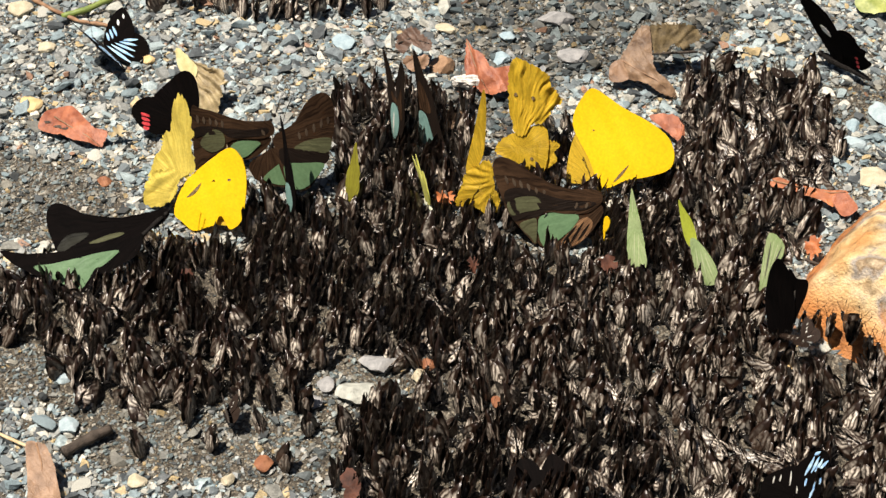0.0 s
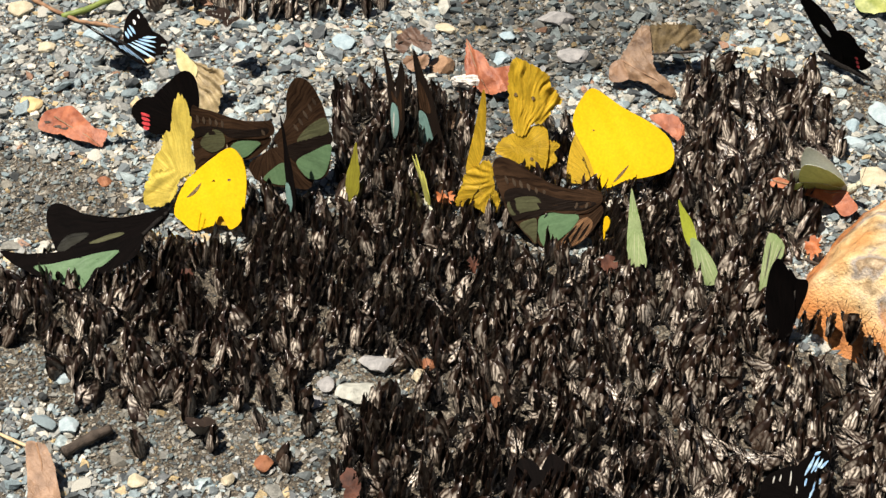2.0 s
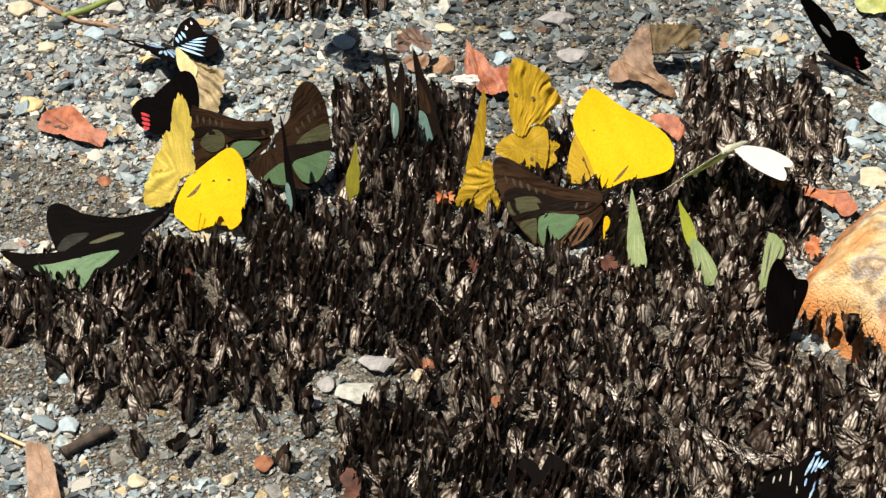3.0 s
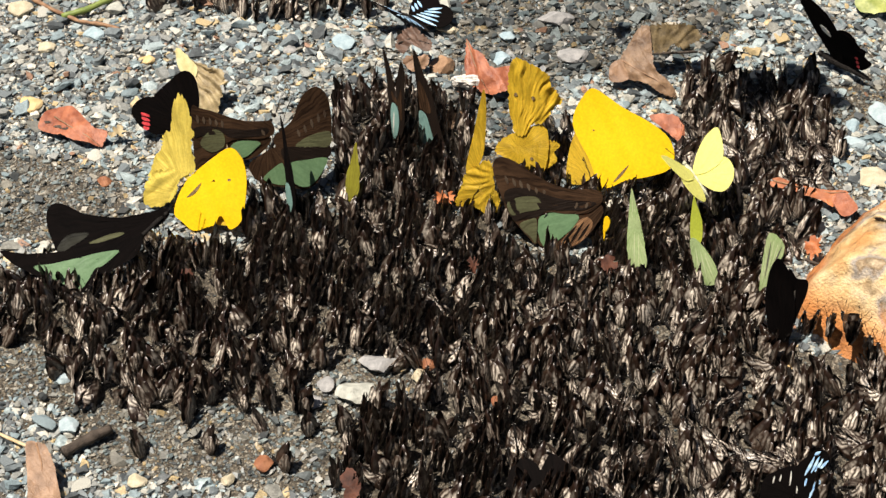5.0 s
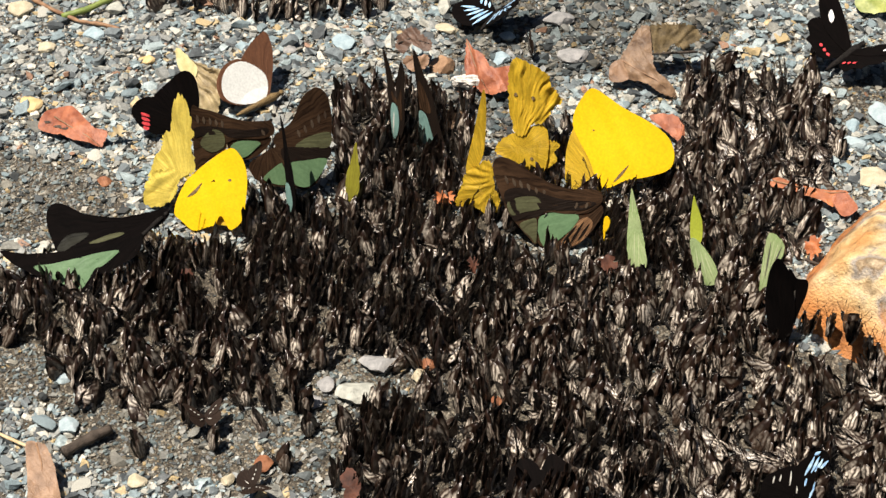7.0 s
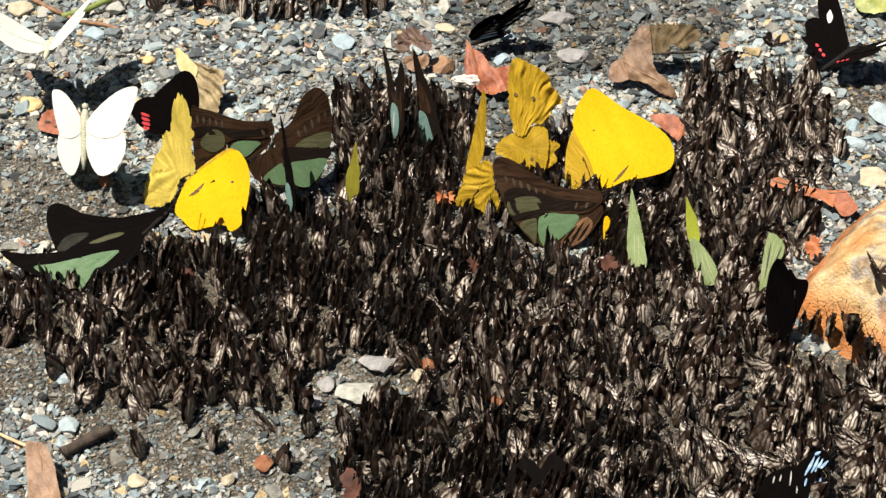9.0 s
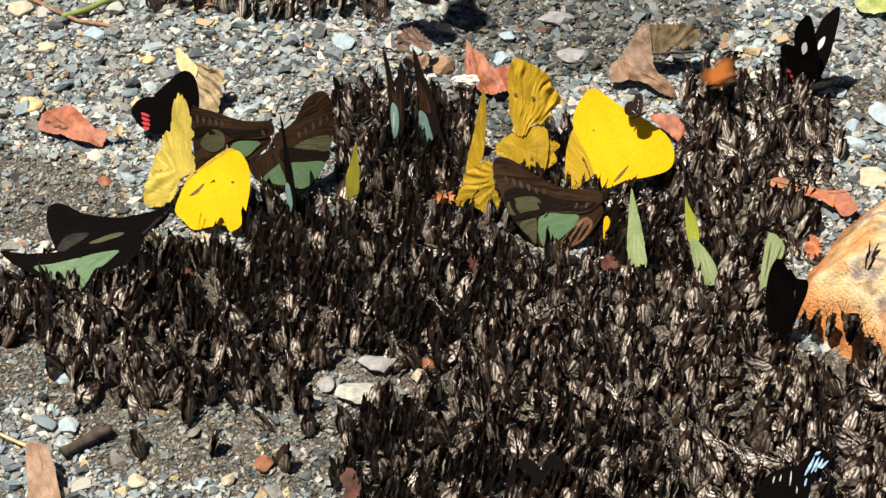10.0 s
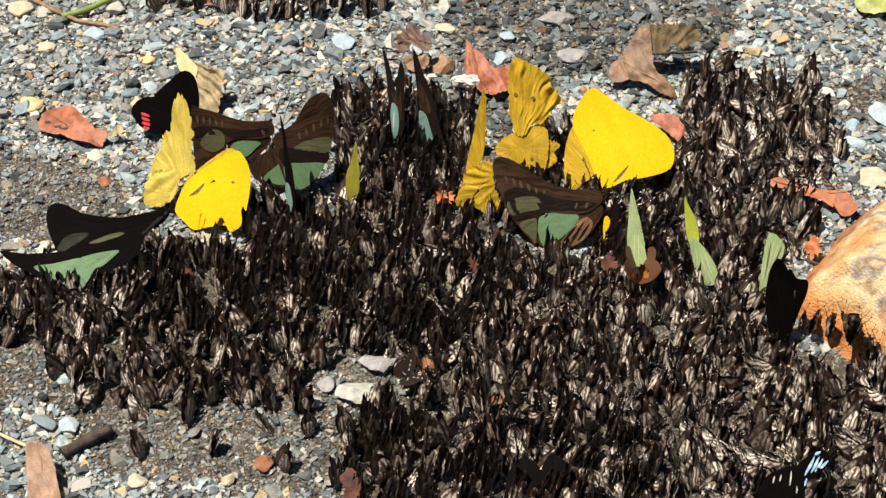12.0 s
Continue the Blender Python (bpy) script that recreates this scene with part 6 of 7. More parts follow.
yellow_guest = flyer("yellow_butterfly", 28, CREAM, LEMON, LEMON, FUR_BROWN, "lemon yellow butterfly with creamy wing tops")
BAND_MARKS = [(stripe(0.30, -0.02, 0.50, 0.34, 0.16), ORANGE, "orange_band", "bright orange band", k) for k in (False, True)]
orange_one = flyer("orange_butterfly", 12, ORANGE, ORANGE, ORANGE, FUR_BROWN, "orange butterfly with dark wing edges", (), "orange butterflies")
orange_two = flyer("orange_butterfly", 19, CHESTNUT, CHESTNUT, CHESTNUT, FUR_BROWN, "chestnut butterfly with a bright orange band", BAND_MARKS, "orange butterflies")
WHITE_INNER = [([(0.04, 0.04), (0.36, 0.24), (0.70, 0.02), (0.75, -0.28), (0.57, -0.52), (0.30, -0.58), (0.09, -0.33)], WHITE, "white_panel", "white inner half of the wing", k) for k in (False, True)]
brown_white = flyer("brown_butterfly", 29, CHESTNUT, CHESTNUT, CHESTNUT, FUR_BROWN, "chestnut butterfly with white inner wings on gravel", WHITE_INNER)

DARK_MARKS = [(stripe(0.30 + 0.16 * k, 0.04 + 0.11 * k, 0.40 + 0.16 * k, 0.09 + 0.11 * k, 0.045), PALE_SCALE, "white_dash", "pale broken band", False) for k in range(3)]
DARK_MARKS += [(stripe(0.16, -0.14, 0.36, -0.28, 0.035), PALE_SCALE, "white_dash", "pale broken band", False)]
dark_flier = flyer("banded_butterfly", 9, BROWN_DARK, BROWN_DARK, SMOKE, FUR_BLACK, "small blackish butterfly with a broken white band", DARK_MARKS, "small banded butterflies")
DARKS = [dark_flier] + [copy_thing(dark_flier, Matrix()) for _ in range(11)]


build_pebbles()

# ---- what moves ----
def outside(row):
    """Is this row beyond the patch that is looked at?"""
    k = 1 - row[3] / 0.55
    x, y = row[1] / k, (row[2] + 0.61) / k - 0.61
    return abs(x) > 0.195 + 0.17 * y or y > 0.19 or y < -0.142


def spot_near(row):
    """Where a butterfly that has left the patch comes down."""
    if row[2] > 0.15 and abs(row[1]) < 0.2:
        return BACK
    if row[2] < -0.11 and abs(row[1]) < 0.16:
        return NEAR
    return FAR if row[1] > 0 else LEFT


def round_about(a, b):
    """The resting places from a to b, along the ring outside the patch."""
    i, j = RING.index(a), RING.index(b)
    step = 1 if j >= i else -1
    return [RING[k] for k in range(i, j + step, step)]


def eased(rows):
    """Add a row between two where the turn from one to the next is large."""
    out = [rows[0]]
    for t, b in rows[1:]:
        s, a = out[-1]
        qa, qb = a.to_quaternion(), b.to_quaternion()
        n = int(qa.rotation_difference(qb).angle % math.tau / radians(60)) + 1
        n = min(n, 3, max(1, int((t - s) * FPS + 0.5)))
        for k in range(1, n):
            out.append((s + (t - s) * k / n, Matrix.LocRotScale(a.translation.lerp(b.translation, k / n), qa.slerp(qb, k / n), None)))
        out.append((t, b))
    return out


def glide(thing, rows, side):
    """rows: t, x, y, z, rx, ry, rz, lift of the left wing, lift of the right wing (90 is upright). Before the first and after the last row it rests out of sight of the patch, at side."""
    body, lefts, rights = [], [], []
    if rows[0][0] > 0:
        rows = [(0, *side, 0, 0, rows[0][6], 60, 60), (max(0.01, rows[0][0] - 0.4), *side, 0, 0, rows[0][6], 60, 60)] + rows
    if rows[-1][0] < 12:
        rows = rows + [(min(11.99, rows[-1][0] + 0.4), *side, 0, 0, rows[-1][6], 60, 60), (12, *side, 0, 0, rows[-1][6], 60, 60)]
    held = []
    for k, row in enumerate(rows):
        held.append(row)
        if 0 < k < len(rows) - 1 and rows[k + 1][0] - row[0] > 0.75 and outside(row) and outside(rows[k + 1]):
            stops = round_about(spot_near(row), spot_near(rows[k + 1]))
            t0, t1 = row[0] + 0.3, rows[k + 1][0] - 0.3
            for i, stop in enumerate(stops):
                f = i / max(1, len(stops) - 1)
                held.append((t0 + (t1 - t0) * f, *stop, 0, 0, row[6] if f < 1 else rows[k + 1][6], 60, 60))
            if len(stops) == 1:
                held.append((t1, *stops[0], 0, 0, rows[k + 1][6], 60, 60))
    rows = held
    for t, x, y, z, rx, ry, rz, le, ri in rows:
        body.append((t, pose(x, y, z, rx, ry, rz)))
        lefts.append((t, pose(0, 0, 0, 0, le, 0)))
        rights.append((t, pose(0, 0, 0, 0, -ri, 0)))
    walk(thing, eased(body))
    for ob in thing.children:
        if ob.name.startswith("left_wing"):
            walk(ob, eased(lefts))
        elif ob.name.startswith("right_wing"):
            walk(ob, eased(rights))


def hinge(ob, pivot, rows):
    """Turn a wing in its own plane about a pivot given in millimetres."""
    p = Matrix.Translation((pivot[0] * MM, 0, pivot[1] * MM))
    walk(ob, [(t, p @ pose(0, 0, 0, 0, a, 0) @ p.inverted()) for t, a in rows])


def child(thing, start):
    return next(o for o in thing.children if o.name.startswith(start))


FAR = (0.42, 0.05, 0.004)
BACK = (0.0, 0.46, 0.004)
LEFT = (-0.42, 0.0, 0.004)
NEAR = (0.0, -0.40, 0.004)
RING = [LEFT, BACK, FAR, NEAR]


def motions():
    glide(blue_walker, [
        (0, -0.1617, 0.1349, 0.0060, 21, 0, 50, 54, 2), (1.0, -0.1617, 0.1349, 0.0060, 21, 0, 50, 54, 2), (1.5, -0.1580, 0.1350, 0.0060, 20, 10, 55, 42, 6), (2.0, -0.1519, 0.1373, 0.0060, 19, 8, 59, 36, 4),
        (2.5, -0.1357, 0.1322, 0.0060, 2, 0, 65, 36, 2), (2.8, -0.1310, 0.1335, 0.0060, 0, 0, 58, 30, 2), (3.0, -0.1279, 0.1346, 0.0060, 0, 2, 51, 28, 2), (3.2, -0.1227, 0.1320, 0.0060, 4, 0, 45, 38, 20),
        (3.5, -0.1015, 0.1227, 0.0250, 0, 0, 10, 40, 40), (3.8, -0.0921, 0.1360, 0.0600, 0, 0, 0, 60, 60)], BACK)
    glide(blue_top, [
        (3.0, 0.0174, 0.1993, 0.0050, 0, 0, -30, 50, 50), (3.2, 0.0142, 0.1731, 0.0060, 0, 0, -10, 60, 50), (4.2, -0.0060, 0.1660, 0.0050, 0, 0, 20, 44, 20), (4.8, -0.0165, 0.1630, 0.0050, 0, 0, 40, 40, 2), (5.0, -0.0157, 0.1620, 0.0050, 0, 0, 43, 40, 2),
        (5.4, 0.0019, 0.1669, 0.0050, 0, 0, 48, 38, 2), (6.0, 0.0060, 0.1679, 0.0050, 0, 0, 40, 40, 4), (6.6, 0.0200, 0.1660, 0.0050, 0, -14, 0, 34, 20), (7.2, 0.0261, 0.1650, 0.0050, 0, -26, -42, 30, 20), (8.8, 0.0245, 0.1485, 0.0050, 0, 25, -60, 84, 84), (9.0, 0.0245, 0.1480, 0.0050, 0, 26, -60, 85, 84),
        (9.5, 0.0245, 0.1480, 0.0050, 0, 28, -58, 85, 84), (9.9, 0.0180, 0.1560, 0.0120, 0, 0, -20, 50, 50), (10.0, -0.0060, 0.1640, 0.0220, 0, 0, 40, 20, 20), (10.2, -0.0659, 0.1293, 0.0300, 0, 0, 75, 30, 30)], BACK)
    fold = (0.1891, 0.1263, 0.0050, 0, -16, 44, 88, 88)
    spread = (0.1945, 0.1342, 0.0050, 0, 0, -45, 29, 24)
    glide(black_mover, [
        (0, *fold), (3.0, *fold), (6.2, *fold), (6.5, 0.1920, 0.1223, 0.0050, 0, -10, 28, 88, 88), (6.75, 0.1930, 0.1290, 0.0050, 0, -4, -6, 60, 60), (7.0, *spread), (7.3, *spread),
        (8.8, 0.1888, 0.1372, 0.0050, 0, -6, -47, 28, 34), (9.0, 0.1925, 0.1330, 0.0050, 0, 0, -48, 30, 36), (9.2, 0.1900, 0.1300, 0.0050, 7, 5, -105, 70, 80), (9.35, 0.1800, 0.1200, 0.0050, 20, 20, -130, 84, 84),
        (9.5, 0.1796, 0.1153, 0.0050, 27, 25, -137, 87, 87), (9.8, 0.1717, 0.1069, 0.0060, 36, 4, -142, 65, 88), (9.97, 0.1731, 0.1032, 0.0080, 41, 3, -138, 60, 88), (10.02, 0.1731, 0.1032, 0.0080, 41, 3, -138, 60, 88),
        (10.1, 0.1836, 0.1162, 0.0200, 0, 0, -100, 20, 10), (10.2, 0.2187, 0.1052, 0.0500, 0, 0, -80, 60, 60)], FAR)
    settle = (0.1767, 0.0416, 0.0080, 20, 0, -114, 58, 8)
    closed_a = (0.1769, 0.0304, 0.0060, 64, 24, -102, 82, 82)
    glide(white_one, [
        (1.1, 0.1763, 0.1056, 0.0800, 0, 0, -120, 40, 40), (1.3, 0.1688, 0.0435, 0.0400, 20, 14, -153, 78, 54), (1.4, 0.1712, 0.0365, 0.0140, 22, 11, -146, 82, 51), (1.5, *settle), (1.6, *closed_a),
        (2.5, *closed_a), (2.6, 0.1852, 0.0272, 0.0250, 0, 0, -60, 70, 70), (2.75, 0.2107, 0.0278, 0.0400, 0, 0, 20, 50, 50),
        (2.88, 0.1817, 0.0078, 0.0500, 0, 0, 90, 40, 40), (2.98, 0.1251, 0.0318, 0.0300, 24, 0, 146, 0, -52), (3.02, 0.1251, 0.0318, 0.0300, 24, 0, 146, 0, -52), (3.1, 0.1319, -0.0089, 0.0250, -22, 0, 161, 60, 59), (3.2, 0.1391, -0.0133, 0.0150, -4, 14, -158, 88, 54), (3.5, 0.1591, -0.0176, 0.0500, 0, 0, -80, 50, 20), (3.8, 0.1936, -0.0258, 0.0800, 0, 0, -80, 60, 60),
        (4.95, 0.1374, 0.1146, 0.0800, 0, 0, -160, 20, 20), (5.1, 0.1256, 0.0819, 0.0600, -15, -7, 175, 73, 54), (5.25, 0.1339, -0.0093, 0.0400, 0, 0, -160, 60, 60), (5.4, 0.1428, -0.0904, 0.0200, -13, -15, 143, 63, 74), (5.49, 0.1382, -0.0952, 0.0180, -12, 0, 2, 58, 12), (5.52, 0.1382, -0.0952, 0.0180, -12, 0, 2, 58, 12), (5.65, 0.1851, -0.1151, 0.0300, 0, 0, -90, 60, 60),
        (6.3, 0.2147, 0.0178, 0.0600, 0, 0, 110, 20, 20), (6.4, 0.1636, 0.0116, 0.0500, 20, 0, 160, 30, 60), (6.5, 0.1013, -0.0343, 0.0300, 41, -19, -123, 54, 12), (6.56, 0.0947, -0.0386, 0.0320, 20, 0, -140, 40, 50), (6.75, 0.0393, -0.2215, 0.0600, 0, 0, 170, 60, 60),
        (8.8, 0.0371, -0.2056, 0.0400, 0, 0, 70, 50, 50), (8.9, -0.0328, -0.0822, 0.0400, -2, -13, 12, -15, -15), (8.97, -0.1560, 0.0438, 0.0300, 55, -23, -32, -13, -3), (9.02, -0.1560, 0.0438, 0.0300, 55, -23, -32, -13, -3), (9.12, -0.2367, 0.0278, 0.0400, 0, 0, -60, 40, 40), (9.28, -0.1095, -0.0373, 0.0400, 0, 0, -50, 50, 50), (9.4, -0.0173, -0.0125, 0.0250, 41, -8, -116, 87, 18), (9.5, 0.0296, 0.0004, 0.0250, 40, -23, -124, 66, 8),
        (9.65, 0.1333, 0.1267, 0.0600, 0, 0, -50, 50, 50)], FAR)
    glide(white_two, [
        (2.95, 0.2593, 0.0459, 0.0800, 0, 0, 90, 30, 30), (3.1, 0.1922, 0.0432, 0.0400, 6, -0, 123, 59, 74), (3.25, 0.2664, 0.0572, 0.0600, 0, 0, 60, 50, 50),
        (8.8, -0.2729, 0.0878, 0.0500, 0, 0, -60, 40, 40), (8.97, -0.1808, 0.1054, 0.0300, -18, 1, 4, 25, 44), (9.02, -0.1808, 0.1054, 0.0300, -18, 1, 4, 25, 44), (9.14, -0.2709, 0.1707, 0.0500, 0, 0, 60, 40, 40),
        (10.15, 0.2524, -0.0009, 0.0600, 0, 0, 90, 50, 50), (10.3, 0.1649, 0.0030, 0.0300, 40, -8, -127, 48, 13), (10.4, 0.1649, 0.0030, 0.0300, 40, -8, -127, 48, 13), (10.45, 0.1300, 0.0164, 0.0400, 0, 0, -20, 30, 30), (10.5, 0.0812, 0.0259, 0.0400, -52, 4, 0, 4, 4), (10.65, -0.0060, 0.1101, 0.0800, 0, 0, 60, 50, 50),
        (11.1, 0.2182, -0.1437, 0.0600, 0, 0, 40, 50, 50), (11.3, 0.1633, -0.0477, 0.0350, 41, -10, 38, 48, 88), (11.45, 0.2569, 0.0178, 0.0600, 0, 0, -40, 50, 50), (11.75, 0.1747, 0.1455, 0.0600, 0, 0, 40, 20, 20), (11.9, 0.1621, 0.0909, 0.0600, -14, 9, 52, 16, -15), (12, 0.1500, 0.2600, 0.0700, 0, 0, 80, 40, 40)], FAR)
    sit = (-0.0064, 0.0239, 0.0050, -24, -8, 14, 87, 87)
    glide(yellow_small, [
        (0, *sit), (2.5, *sit), (2.6, -0.0078, 0.0251, 0.0140, 0, 0, 95, 40, 60), (2.7, -0.0482, 0.0636, 0.0400, 0, 0, 60, 60, 60), (2.85, -0.0742, 0.1407, 0.0600, 0, 0, 10, 20, 20), (3.0, -0.0635, 0.1360, 0.0600, 0, 0, -50, 20, 20), (3.2, -0.0399, 0.0760, 0.0400, 0, 0, -100, 8, 8), (3.6, 0.0039, 0.0738, 0.0600, 0, 0, -100, 60, 60), (4.0, 0.0778, 0.0626, 0.0500, 0, 0, -120, 40, 40),
        (4.4, 0.1121, 0.0278, 0.0400, 0, 0, 180, 60, 60), (4.8, 0.0858, 0.0024, 0.0200, 0, 0, -150, 84, 84), (4.9, 0.0877, 0.0036, 0.0180, 0, 0, -150, 84, 84), (4.94, 0.0970, 0.0065, 0.0250, 0, 0, -60, 60, 60), (4.98, 0.1066, 0.0152, 0.0280, 28, 0, 38, 36, 30), (5.01, 0.1066, 0.0152, 0.0280, 28, 0, 38, 36, 30), (5.05, 0.0957, -0.0074, 0.0260, 0, 0, -170, 60, 60), (5.1, 0.0838, -0.0280, 0.0250, 30, 34, 86, 45, -5), (5.2, 0.0150, -0.0344, 0.0250, 25, 12, 66, 31, -4),
        (5.3, -0.0155, -0.0057, 0.0300, 13, 10, 30, 21, -15), (5.4, -0.0385, 0.0395, 0.0300, 30, 21, 39, 62, -15), (5.5, -0.0270, 0.0393, 0.0300, 39, -33, -132, 83, 83), (5.6, 0.0535, 0.1151, 0.0400, 0, 0, -80, 40, 60), (5.7, 0.0762, 0.1124, 0.0400, 0, 0, -140, 80, 80), (5.8, 0.1264, 0.0956, 0.0350, 0, 0, -110, 60, 75), (5.9, 0.1478, 0.0718, 0.0300, 0, 0, -120, 30, 40), (6.0, 0.2279, 0.0504, 0.0500, 0, 0, -90, 60, 60)], FAR)
    glide(yellow_guest, [
        (8.5, 0.0123, -0.2220, 0.0400, 0, 0, -20, 40, 40), (8.8, 0.0563, -0.1209, 0.0300, 0, 0, -30, 40, 75), (8.96, 0.0769, -0.2265, 0.0400, 0, 0, -120, 60, 60)], NEAR)
    lit = (-0.0830, 0.0970, 0.0050, 0, -48, -49, 86, 86)
    glide(brown_white, [
        (6.5, -0.0814, 0.1698, 0.0600, 0, 0, -170, 40, 40), (6.65, -0.0867, 0.0924, 0.0150, 0, 0, -140, 50, 50), (6.8, *lit), (7.0, *lit), (7.4, *lit), (7.9, -0.0806, 0.1018, 0.0400, 0, 0, -20, 40, 40), (8.2, -0.0928, 0.1208, 0.0700, 0, 0, 30, 50, 50)], BACK)
    glide(orange_one, [
        (0.5, 0.0956, -0.2079, 0.0400, 0, 0, 0, 40, 40), (0.6, 0.1156, -0.0619, 0.0150, 0, 0, -20, 20, 20), (0.7, 0.1189, -0.0371, 0.0150, 0, 0, -40, 20, 20), (0.8, 0.1589, -0.0800, 0.0150, 0, 0, -150, 30, 30), (0.9, 0.1586, -0.0902, 0.0150, 0, 0, -170, 20, 20), (1.1, 0.1742, -0.1414, 0.0400, 0, 0, -100, 50, 50),
        (9.6, -0.1956, -0.0829, 0.0400, 0, 0, -60, 50, 50), (9.8, -0.0479, -0.0364, 0.0150, 0, 0, -80, 20, 20), (9.9, -0.0184, -0.0309, 0.0150, 0, 0, -80, 40, 40), (10.0, 0.1303, 0.0967, 0.0150, 0, 0, -60, 30, 60), (10.1, 0.1559, 0.1000, 0.0350, 0, 0, -50, 20, 30), (10.3, 0.2177, 0.1086, 0.0600, 0, 0, -60, 50, 50),
        (11.55, -0.0273, -0.2056, 0.0400, 0, 0, -20, 40, 40), (11.8, 0.0060, -0.1120, 0.0200, 0, 0, 20, 10, 30), (11.9, 0.0633, -0.1120, 0.0200, 0, 0, 0, 70, 70), (12, 0.1035, -0.2056, 0.0400, 0, 0, -60, 40, 40)], NEAR)
    rest = (0.0674, -0.0187, 0.0050, 0, 0, 170, 60, 60)
    glide(orange_two, [
        (10.55, 0.0219, -0.2079, 0.0400, 0, 0, 10, 40, 40), (10.7, 0.0663, -0.0219, 0.0080, 0, 0, 170, 70, 70), (11.0, *rest), (11.2, 0.0682, -0.0205, 0.0060, 0, 0, 160, 40, 40), (11.4, 0.0701, -0.0198, 0.0060, 0, 0, 178, 50, 50), (11.7, 0.0773, -0.0263, 0.0050, 0, 0, 175, 60, 60), (12, 0.0815, -0.0263, 0.0050, 0, 0, 178, 66, 66)], NEAR)
    # small banded ones that flutter up and settle again
    perch = [(-0.0840, -0.1033, 0.0050, 0, 20, 20, 70, 60), (0.0853, 0.0491, 0.0340, 0, 0, -60, 40, 40), (0.0411, 0.1390, 0.0040, 0, 0, 10, 80, 80), (-0.0313, -0.1092, 0.0050, 0, 0, -60, 50, 50)]
    for ob, p, leave in zip(DARKS[:1], perch[:1], (1.9,)):
        glide(ob, [(0, *p), (1.2, *p), (1.5, -0.0822, -0.1027, 0.0060, 0, 10, 60, 40, 30), (1.9, -0.0888, -0.1107, 0.0050, 0, 10, 100, 60, 30), (2.5, -0.0996, -0.1180, 0.0050, 0, 0, 150, 80, 70), (3.1, -0.0997, -0.1209, 0.0050, 0, 0, 150, 80, 70), (3.5, -0.1164, -0.1700, 0.0300, 0, 0, 120, 40, 40)], NEAR)
    glide(DARKS[1], [(9.3, 0.1205, 0.1106, 0.0400, 0, 0, 100, 50, 50), (9.5, 0.0795, 0.0480, 0.0380, 0, 0, 100, 20, 20), (9.8, 0.0837, 0.0480, 0.0380, 0, 0, -60, 20, 20), (10.0, *perch[1]), (10.5, 0.0859, 0.0511, 0.0340, 0, 0, -60, 60, 60), (10.7, 0.0888, 0.0366, 0.0220, 0, 0, -150, 50, 30), (10.85, 0.1141, 0.0294, 0.0200, 0, 0, -100, 30, 30), (11.1, 0.1258, 0.0390, 0.0120, 0, 0, -100, 40, 40), (11.4, 0.2045, 0.0202, 0.0400, 0, 0, -90, 40, 40)], FAR)
    glide(DARKS[2], [(5.0, 0.0715, 0.1568, 0.0400, 0, 0, 130, 50, 50), (5.25, *perch[2]), (6.6, *perch[2]), (7.2, 0.0437, 0.1372, 0.0040, 0, 0, 10, 80, 80), (7.5, 0.0581, 0.1568, 0.0400, 0, 0, -30, 50, 50)], BACK)
    glide(DARKS[3], [(1.1, -0.0537, -0.2079, 0.0400, 0, 0, 0, 40, 40), (1.5, -0.0308, -0.1125, 0.0060, 0, 0, -70, 30, 30), (1.8, -0.0159, -0.2079, 0.0400, 0, 0, -150, 40, 40), (11.3, -0.0420, -0.2150, 0.0400, 0, 0, 20, 40, 40), (11.6, -0.0295, -0.1433, 0.0300, 0, 0, -20, 40, 40), (11.8, -0.0176, -0.0855, 0.0060, 0, 0, -70, 40, 20), (12, -0.0132, -0.0814, 0.0050, 0, 0, -60, 50, 20)], NEAR)
    glide(DARKS[4], [(1.1, 0.1418, 0.0644, 0.0300, 0, 0, 30, 40, 40), (1.2, 0.1642, 0.0900, 0.0200, 0, 0, -80, 20, 20), (1.35, 0.1784, 0.0489, 0.0200, 0, 0, -150, 50, 50), (1.7, 0.2080, 0.0173, 0.0300, 0, 0, -90, 40, 40), (4.9, 0.1883, -0.0261, 0.0300, 0, 0, 60, 40, 40), (5.1, 0.1865, 0.0161, 0.0200, 0, 0, 40, 20, 20), (5.4, 0.2154, 0.0563, 0.0300, 0, 0, -40, 40, 40),
                     (8.8, 0.1799, -0.0639, 0.0400, 0, 0, 60, 40, 40), (9.1, 0.1711, -0.0465, 0.0300, 0, 0, -20, 60, 20), (9.5, 0.1715, -0.0399, 0.0270, 0, 0, -20, 80, 70), (10.0, 0.1715, -0.0399, 0.0270, 0, 0, -20, 80, 70), (10.3, 0.1963, -0.0235, 0.0400, 0, 0, -60, 40, 40)], FAR)
    glide(DARKS[5], [(1.8, -0.0864, 0.1473, 0.0400, 0, 0, 150, 40, 40), (2.2, -0.1125, 0.1229, 0.0200, 0, 0, 100, 10, 10), (2.5, -0.1570, 0.1568, 0.0400, 0, 0, 60, 40, 40), (5.2, -0.1570, 0.1568, 0.0400, 0, 0, -100, 40, 40), (5.5, -0.1347, 0.1446, 0.0120, 0, 0, -80, 15, 15), (5.7, -0.0978, 0.1568, 0.0400, 0, 0, -60, 40, 40), (9.9, -0.0226, 0.1568, 0.0400, 0, 0, 100, 40, 40), (10.2, -0.0480, 0.1030, 0.0200, 0, 0, 90, 8, 8), (10.5, -0.1193, 0.1117, 0.0200, 0, 0, 90, 20, 20), (10.7, -0.1570, 0.1568, 0.0400, 0, 0, 60, 40, 40)], BACK)
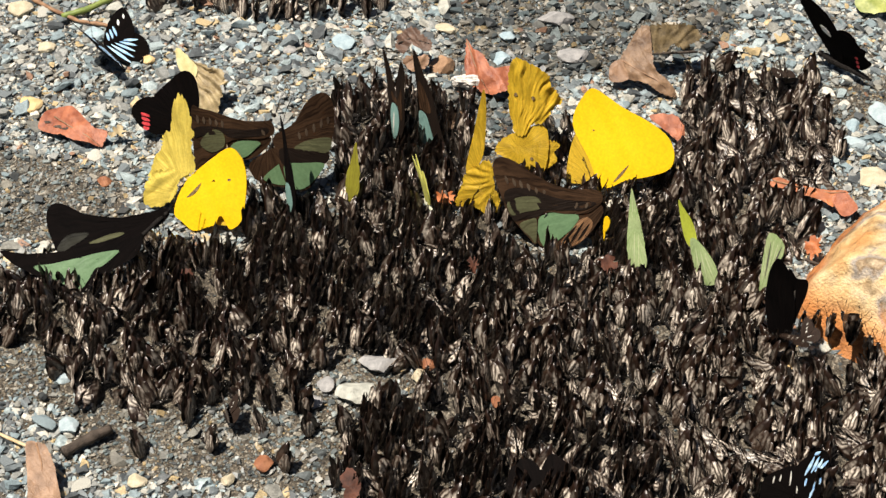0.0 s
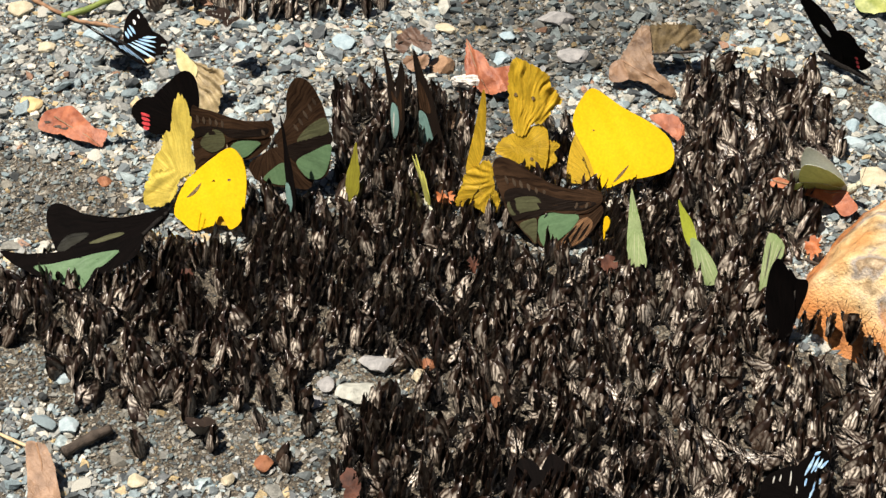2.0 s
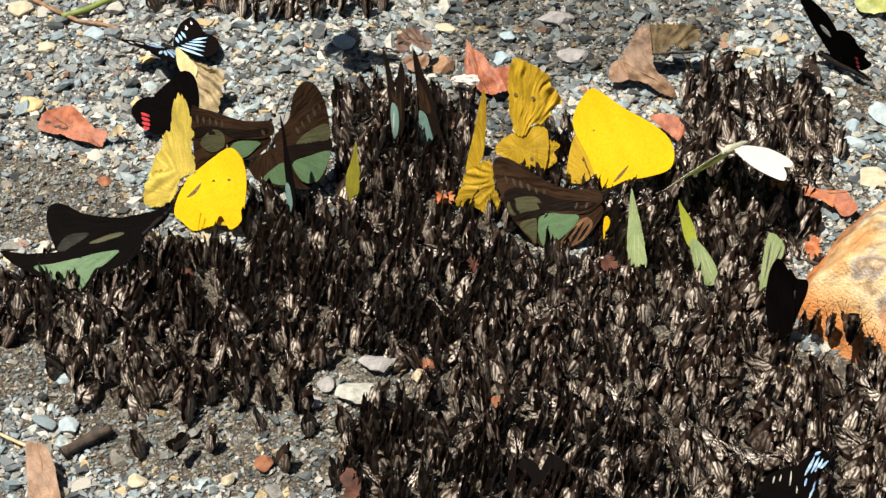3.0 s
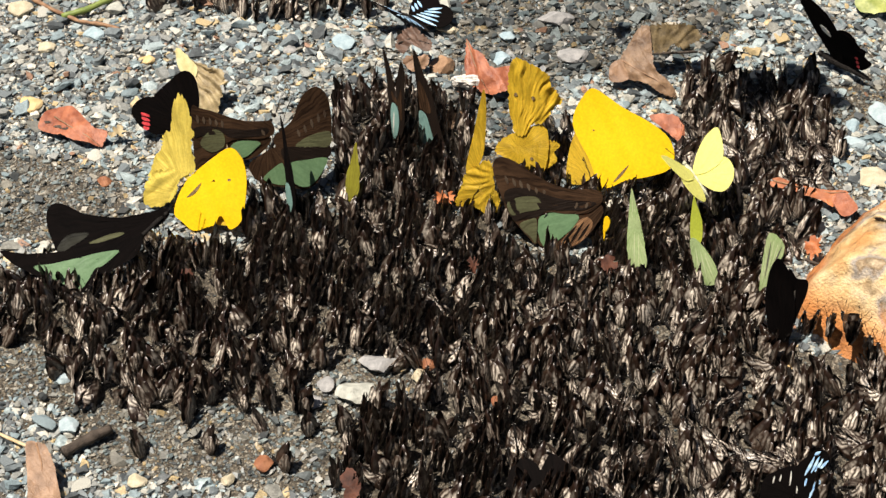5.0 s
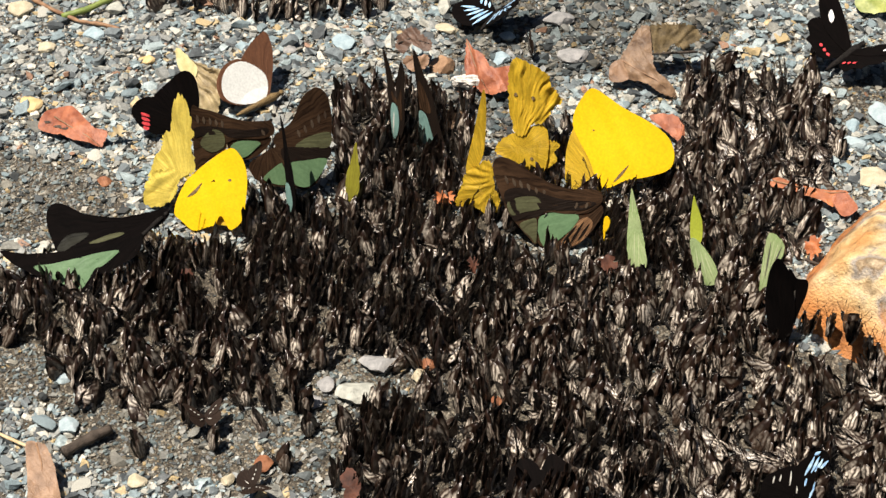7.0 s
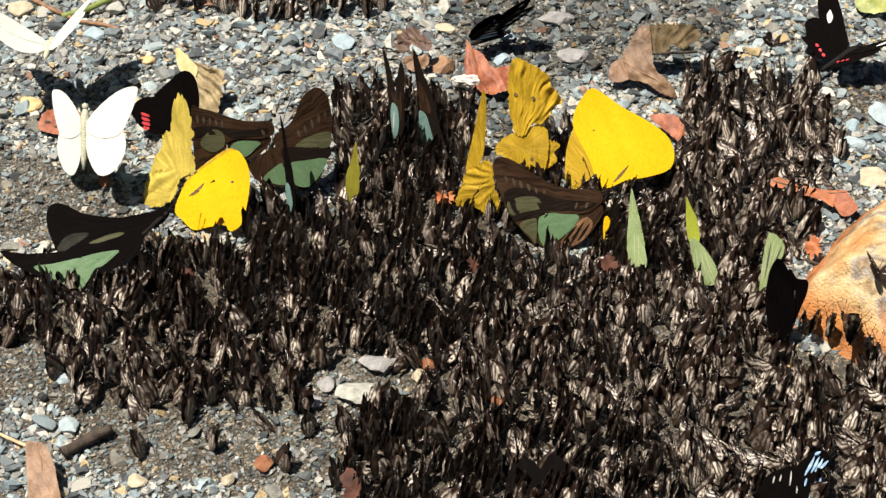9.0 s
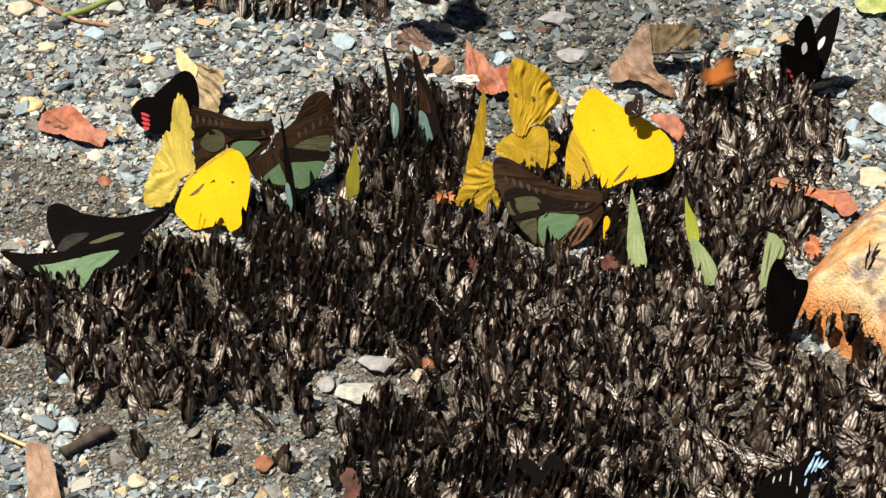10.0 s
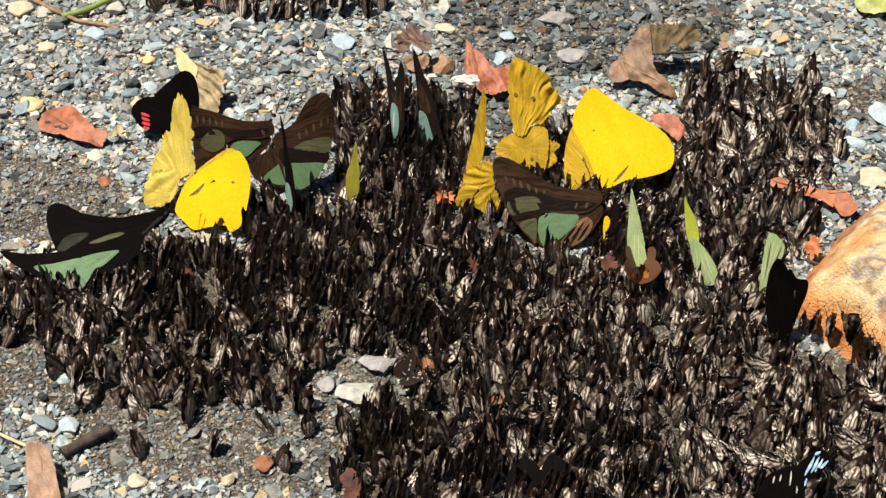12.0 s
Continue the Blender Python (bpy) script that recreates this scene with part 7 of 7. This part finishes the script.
    glide(DARKS[6], [(5.5, 0.1521, 0.1568, 0.0400, 0, 0, 150, 40, 40), (6.0, 0.1339, 0.1320, 0.0200, 0, 0, 120, 10, 10), (6.2, 0.1387, 0.1568, 0.0400, 0, 0, 0, 40, 40), (8.8, 0.1521, 0.1568, 0.0400, 0, 0, 180, 40, 40), (9.0, 0.1542, 0.1212, 0.0180, 0, 0, 160, 60, 60), (9.3, 0.1266, 0.1389, 0.0200, 0, 0, 90, 10, 10), (9.6, 0.1118, 0.1568, 0.0400, 0, 0, 30, 40, 40)], BACK)
    glide(DARKS[7], [(5.7, 0.0873, -0.0725, 0.0300, 0, 0, 30, 40, 40), (6.0, 0.1025, -0.0081, 0.0140, 0, 0, -60, 16, 16), (6.15, 0.1243, 0.0332, 0.0200, 0, 0, -50, 20, 20), (6.4, 0.2052, 0.0240, 0.0400, 0, 0, -80, 40, 40)], FAR)
    glide(DARKS[8], [(5.8, -0.1783, -0.1151, 0.0300, 0, 0, -60, 40, 40), (6.0, -0.1631, -0.0842, 0.0120, 0, 0, -80, 20, 20), (6.3, -0.1882, -0.0851, 0.0300, 0, 0, 80, 40, 40), (10.2, -0.1751, -0.1322, 0.0300, 0, 0, -60, 40, 40), (10.5, -0.1597, -0.0975, 0.0100, 0, 0, -40, 50, 50), (10.8, -0.1859, -0.0973, 0.0300, 0, 0, 80, 40, 40)], LEFT)
    glide(DARKS[9], [(0, 0.1433, -0.0669, 0.0120, 0, 0, 40, 20, 20), (0.3, 0.1610, -0.0531, 0.0300, 0, 0, -40, 60, 60), (0.6, 0.1937, -0.0373, 0.0400, 0, 0, -80, 40, 40), (6.2, -0.0459, -0.2079, 0.0400, 0, 0, 0, 40, 40), (6.6, -0.0929, -0.1048, 0.0060, 0, 0, 30, 20, 40), (7.2, -0.0899, -0.1048, 0.0060, 0, 0, 10, 40, 20), (7.6, -0.0631, -0.2079, 0.0400, 0, 0, 150, 40, 40)], NEAR)
    glide(DARKS[10], [(5.8, -0.0726, -0.2079, 0.0400, 0, 0, 0, 40, 40), (6.0, -0.0719, -0.1375, 0.0040, 0, 0, -70, 30, 30), (7.2, -0.0709, -0.1379, 0.0040, 0, 0, -70, 30, 30), (7.6, -0.0915, -0.2079, 0.0400, 0, 0, 160, 40, 40)], NEAR)
    glide(DARKS[11], [(0, 0.1605, 0.1086, 0.0060, 0, 0, 100, 60, 30), (2.9, 0.1605, 0.1086, 0.0060, 0, 0, 100, 60, 30), (3.3, 0.2009, 0.1025, 0.0300, 0, 0, -80, 40, 40), (3.7, 0.2300, 0.0760, 0.0400, 0, 0, -80, 40, 40)], FAR)
    # some of the crowd take a few steps or turn on the spot
    rnd = random.Random(11)
    for ob in rnd.sample(SINGLES[6:], 36):
        at, rows, t = ob.matrix_world.copy(), [], 0.0
        loc, rot = at.to_translation(), at.to_quaternion().to_matrix().to_4x4()
        rows.append((0, Matrix.Translation(loc) @ rot))
        while True:
            t += rnd.uniform(1.2, 4.0)
            if t > 11.4:
                break
            rows.append((t, rows[-1][1]))
            loc = loc + Vector((rnd.uniform(-2.5, 2.5), rnd.uniform(-2.5, 2.5), 0)) * MM
            rot = pose(0, 0, 0, 0, 0, rnd.uniform(-28, 28)) @ rot
            t += rnd.uniform(0.2, 0.5)
            rows.append((t, Matrix.Translation(loc) @ rot))
        walk(ob, rows + [(12, rows[-1][1])])
    # resting butterflies that shift their wings
    hinge(child(swallowtail_mid, "forewing"), MID_PIVOT, [(0, 6), (0.5, 3), (1.0, -11), (1.5, -9), (2.0, -19), (2.5, -12), (3.0, -11), (5.0, -2), (6.0, -1), (6.5, -5), (7.0, -1), (9.5, -1), (10.5, 9), (12, 6)])
    hinge(child(yellow_right, "right_wing"), (0.0, 0.0), [(0, 8), (3, 8), (5.2, 6), (5.5, 0), (9.5, 0), (11.3, 0), (11.5, -5), (12, -3)])
    hinge(child(yellow_left, "left_wing"), (0.0, 0.0), [(0, 0), (3.2, 0), (7.2, 1), (8.8, 4), (12, 5)])
    hinge(child(lime_pair, "forewing"), (-2.0, 10.0), [(0, -8), (3.2, -8), (4.8, 6), (7.2, 6), (8.8, 0), (12, -2)])


motions()
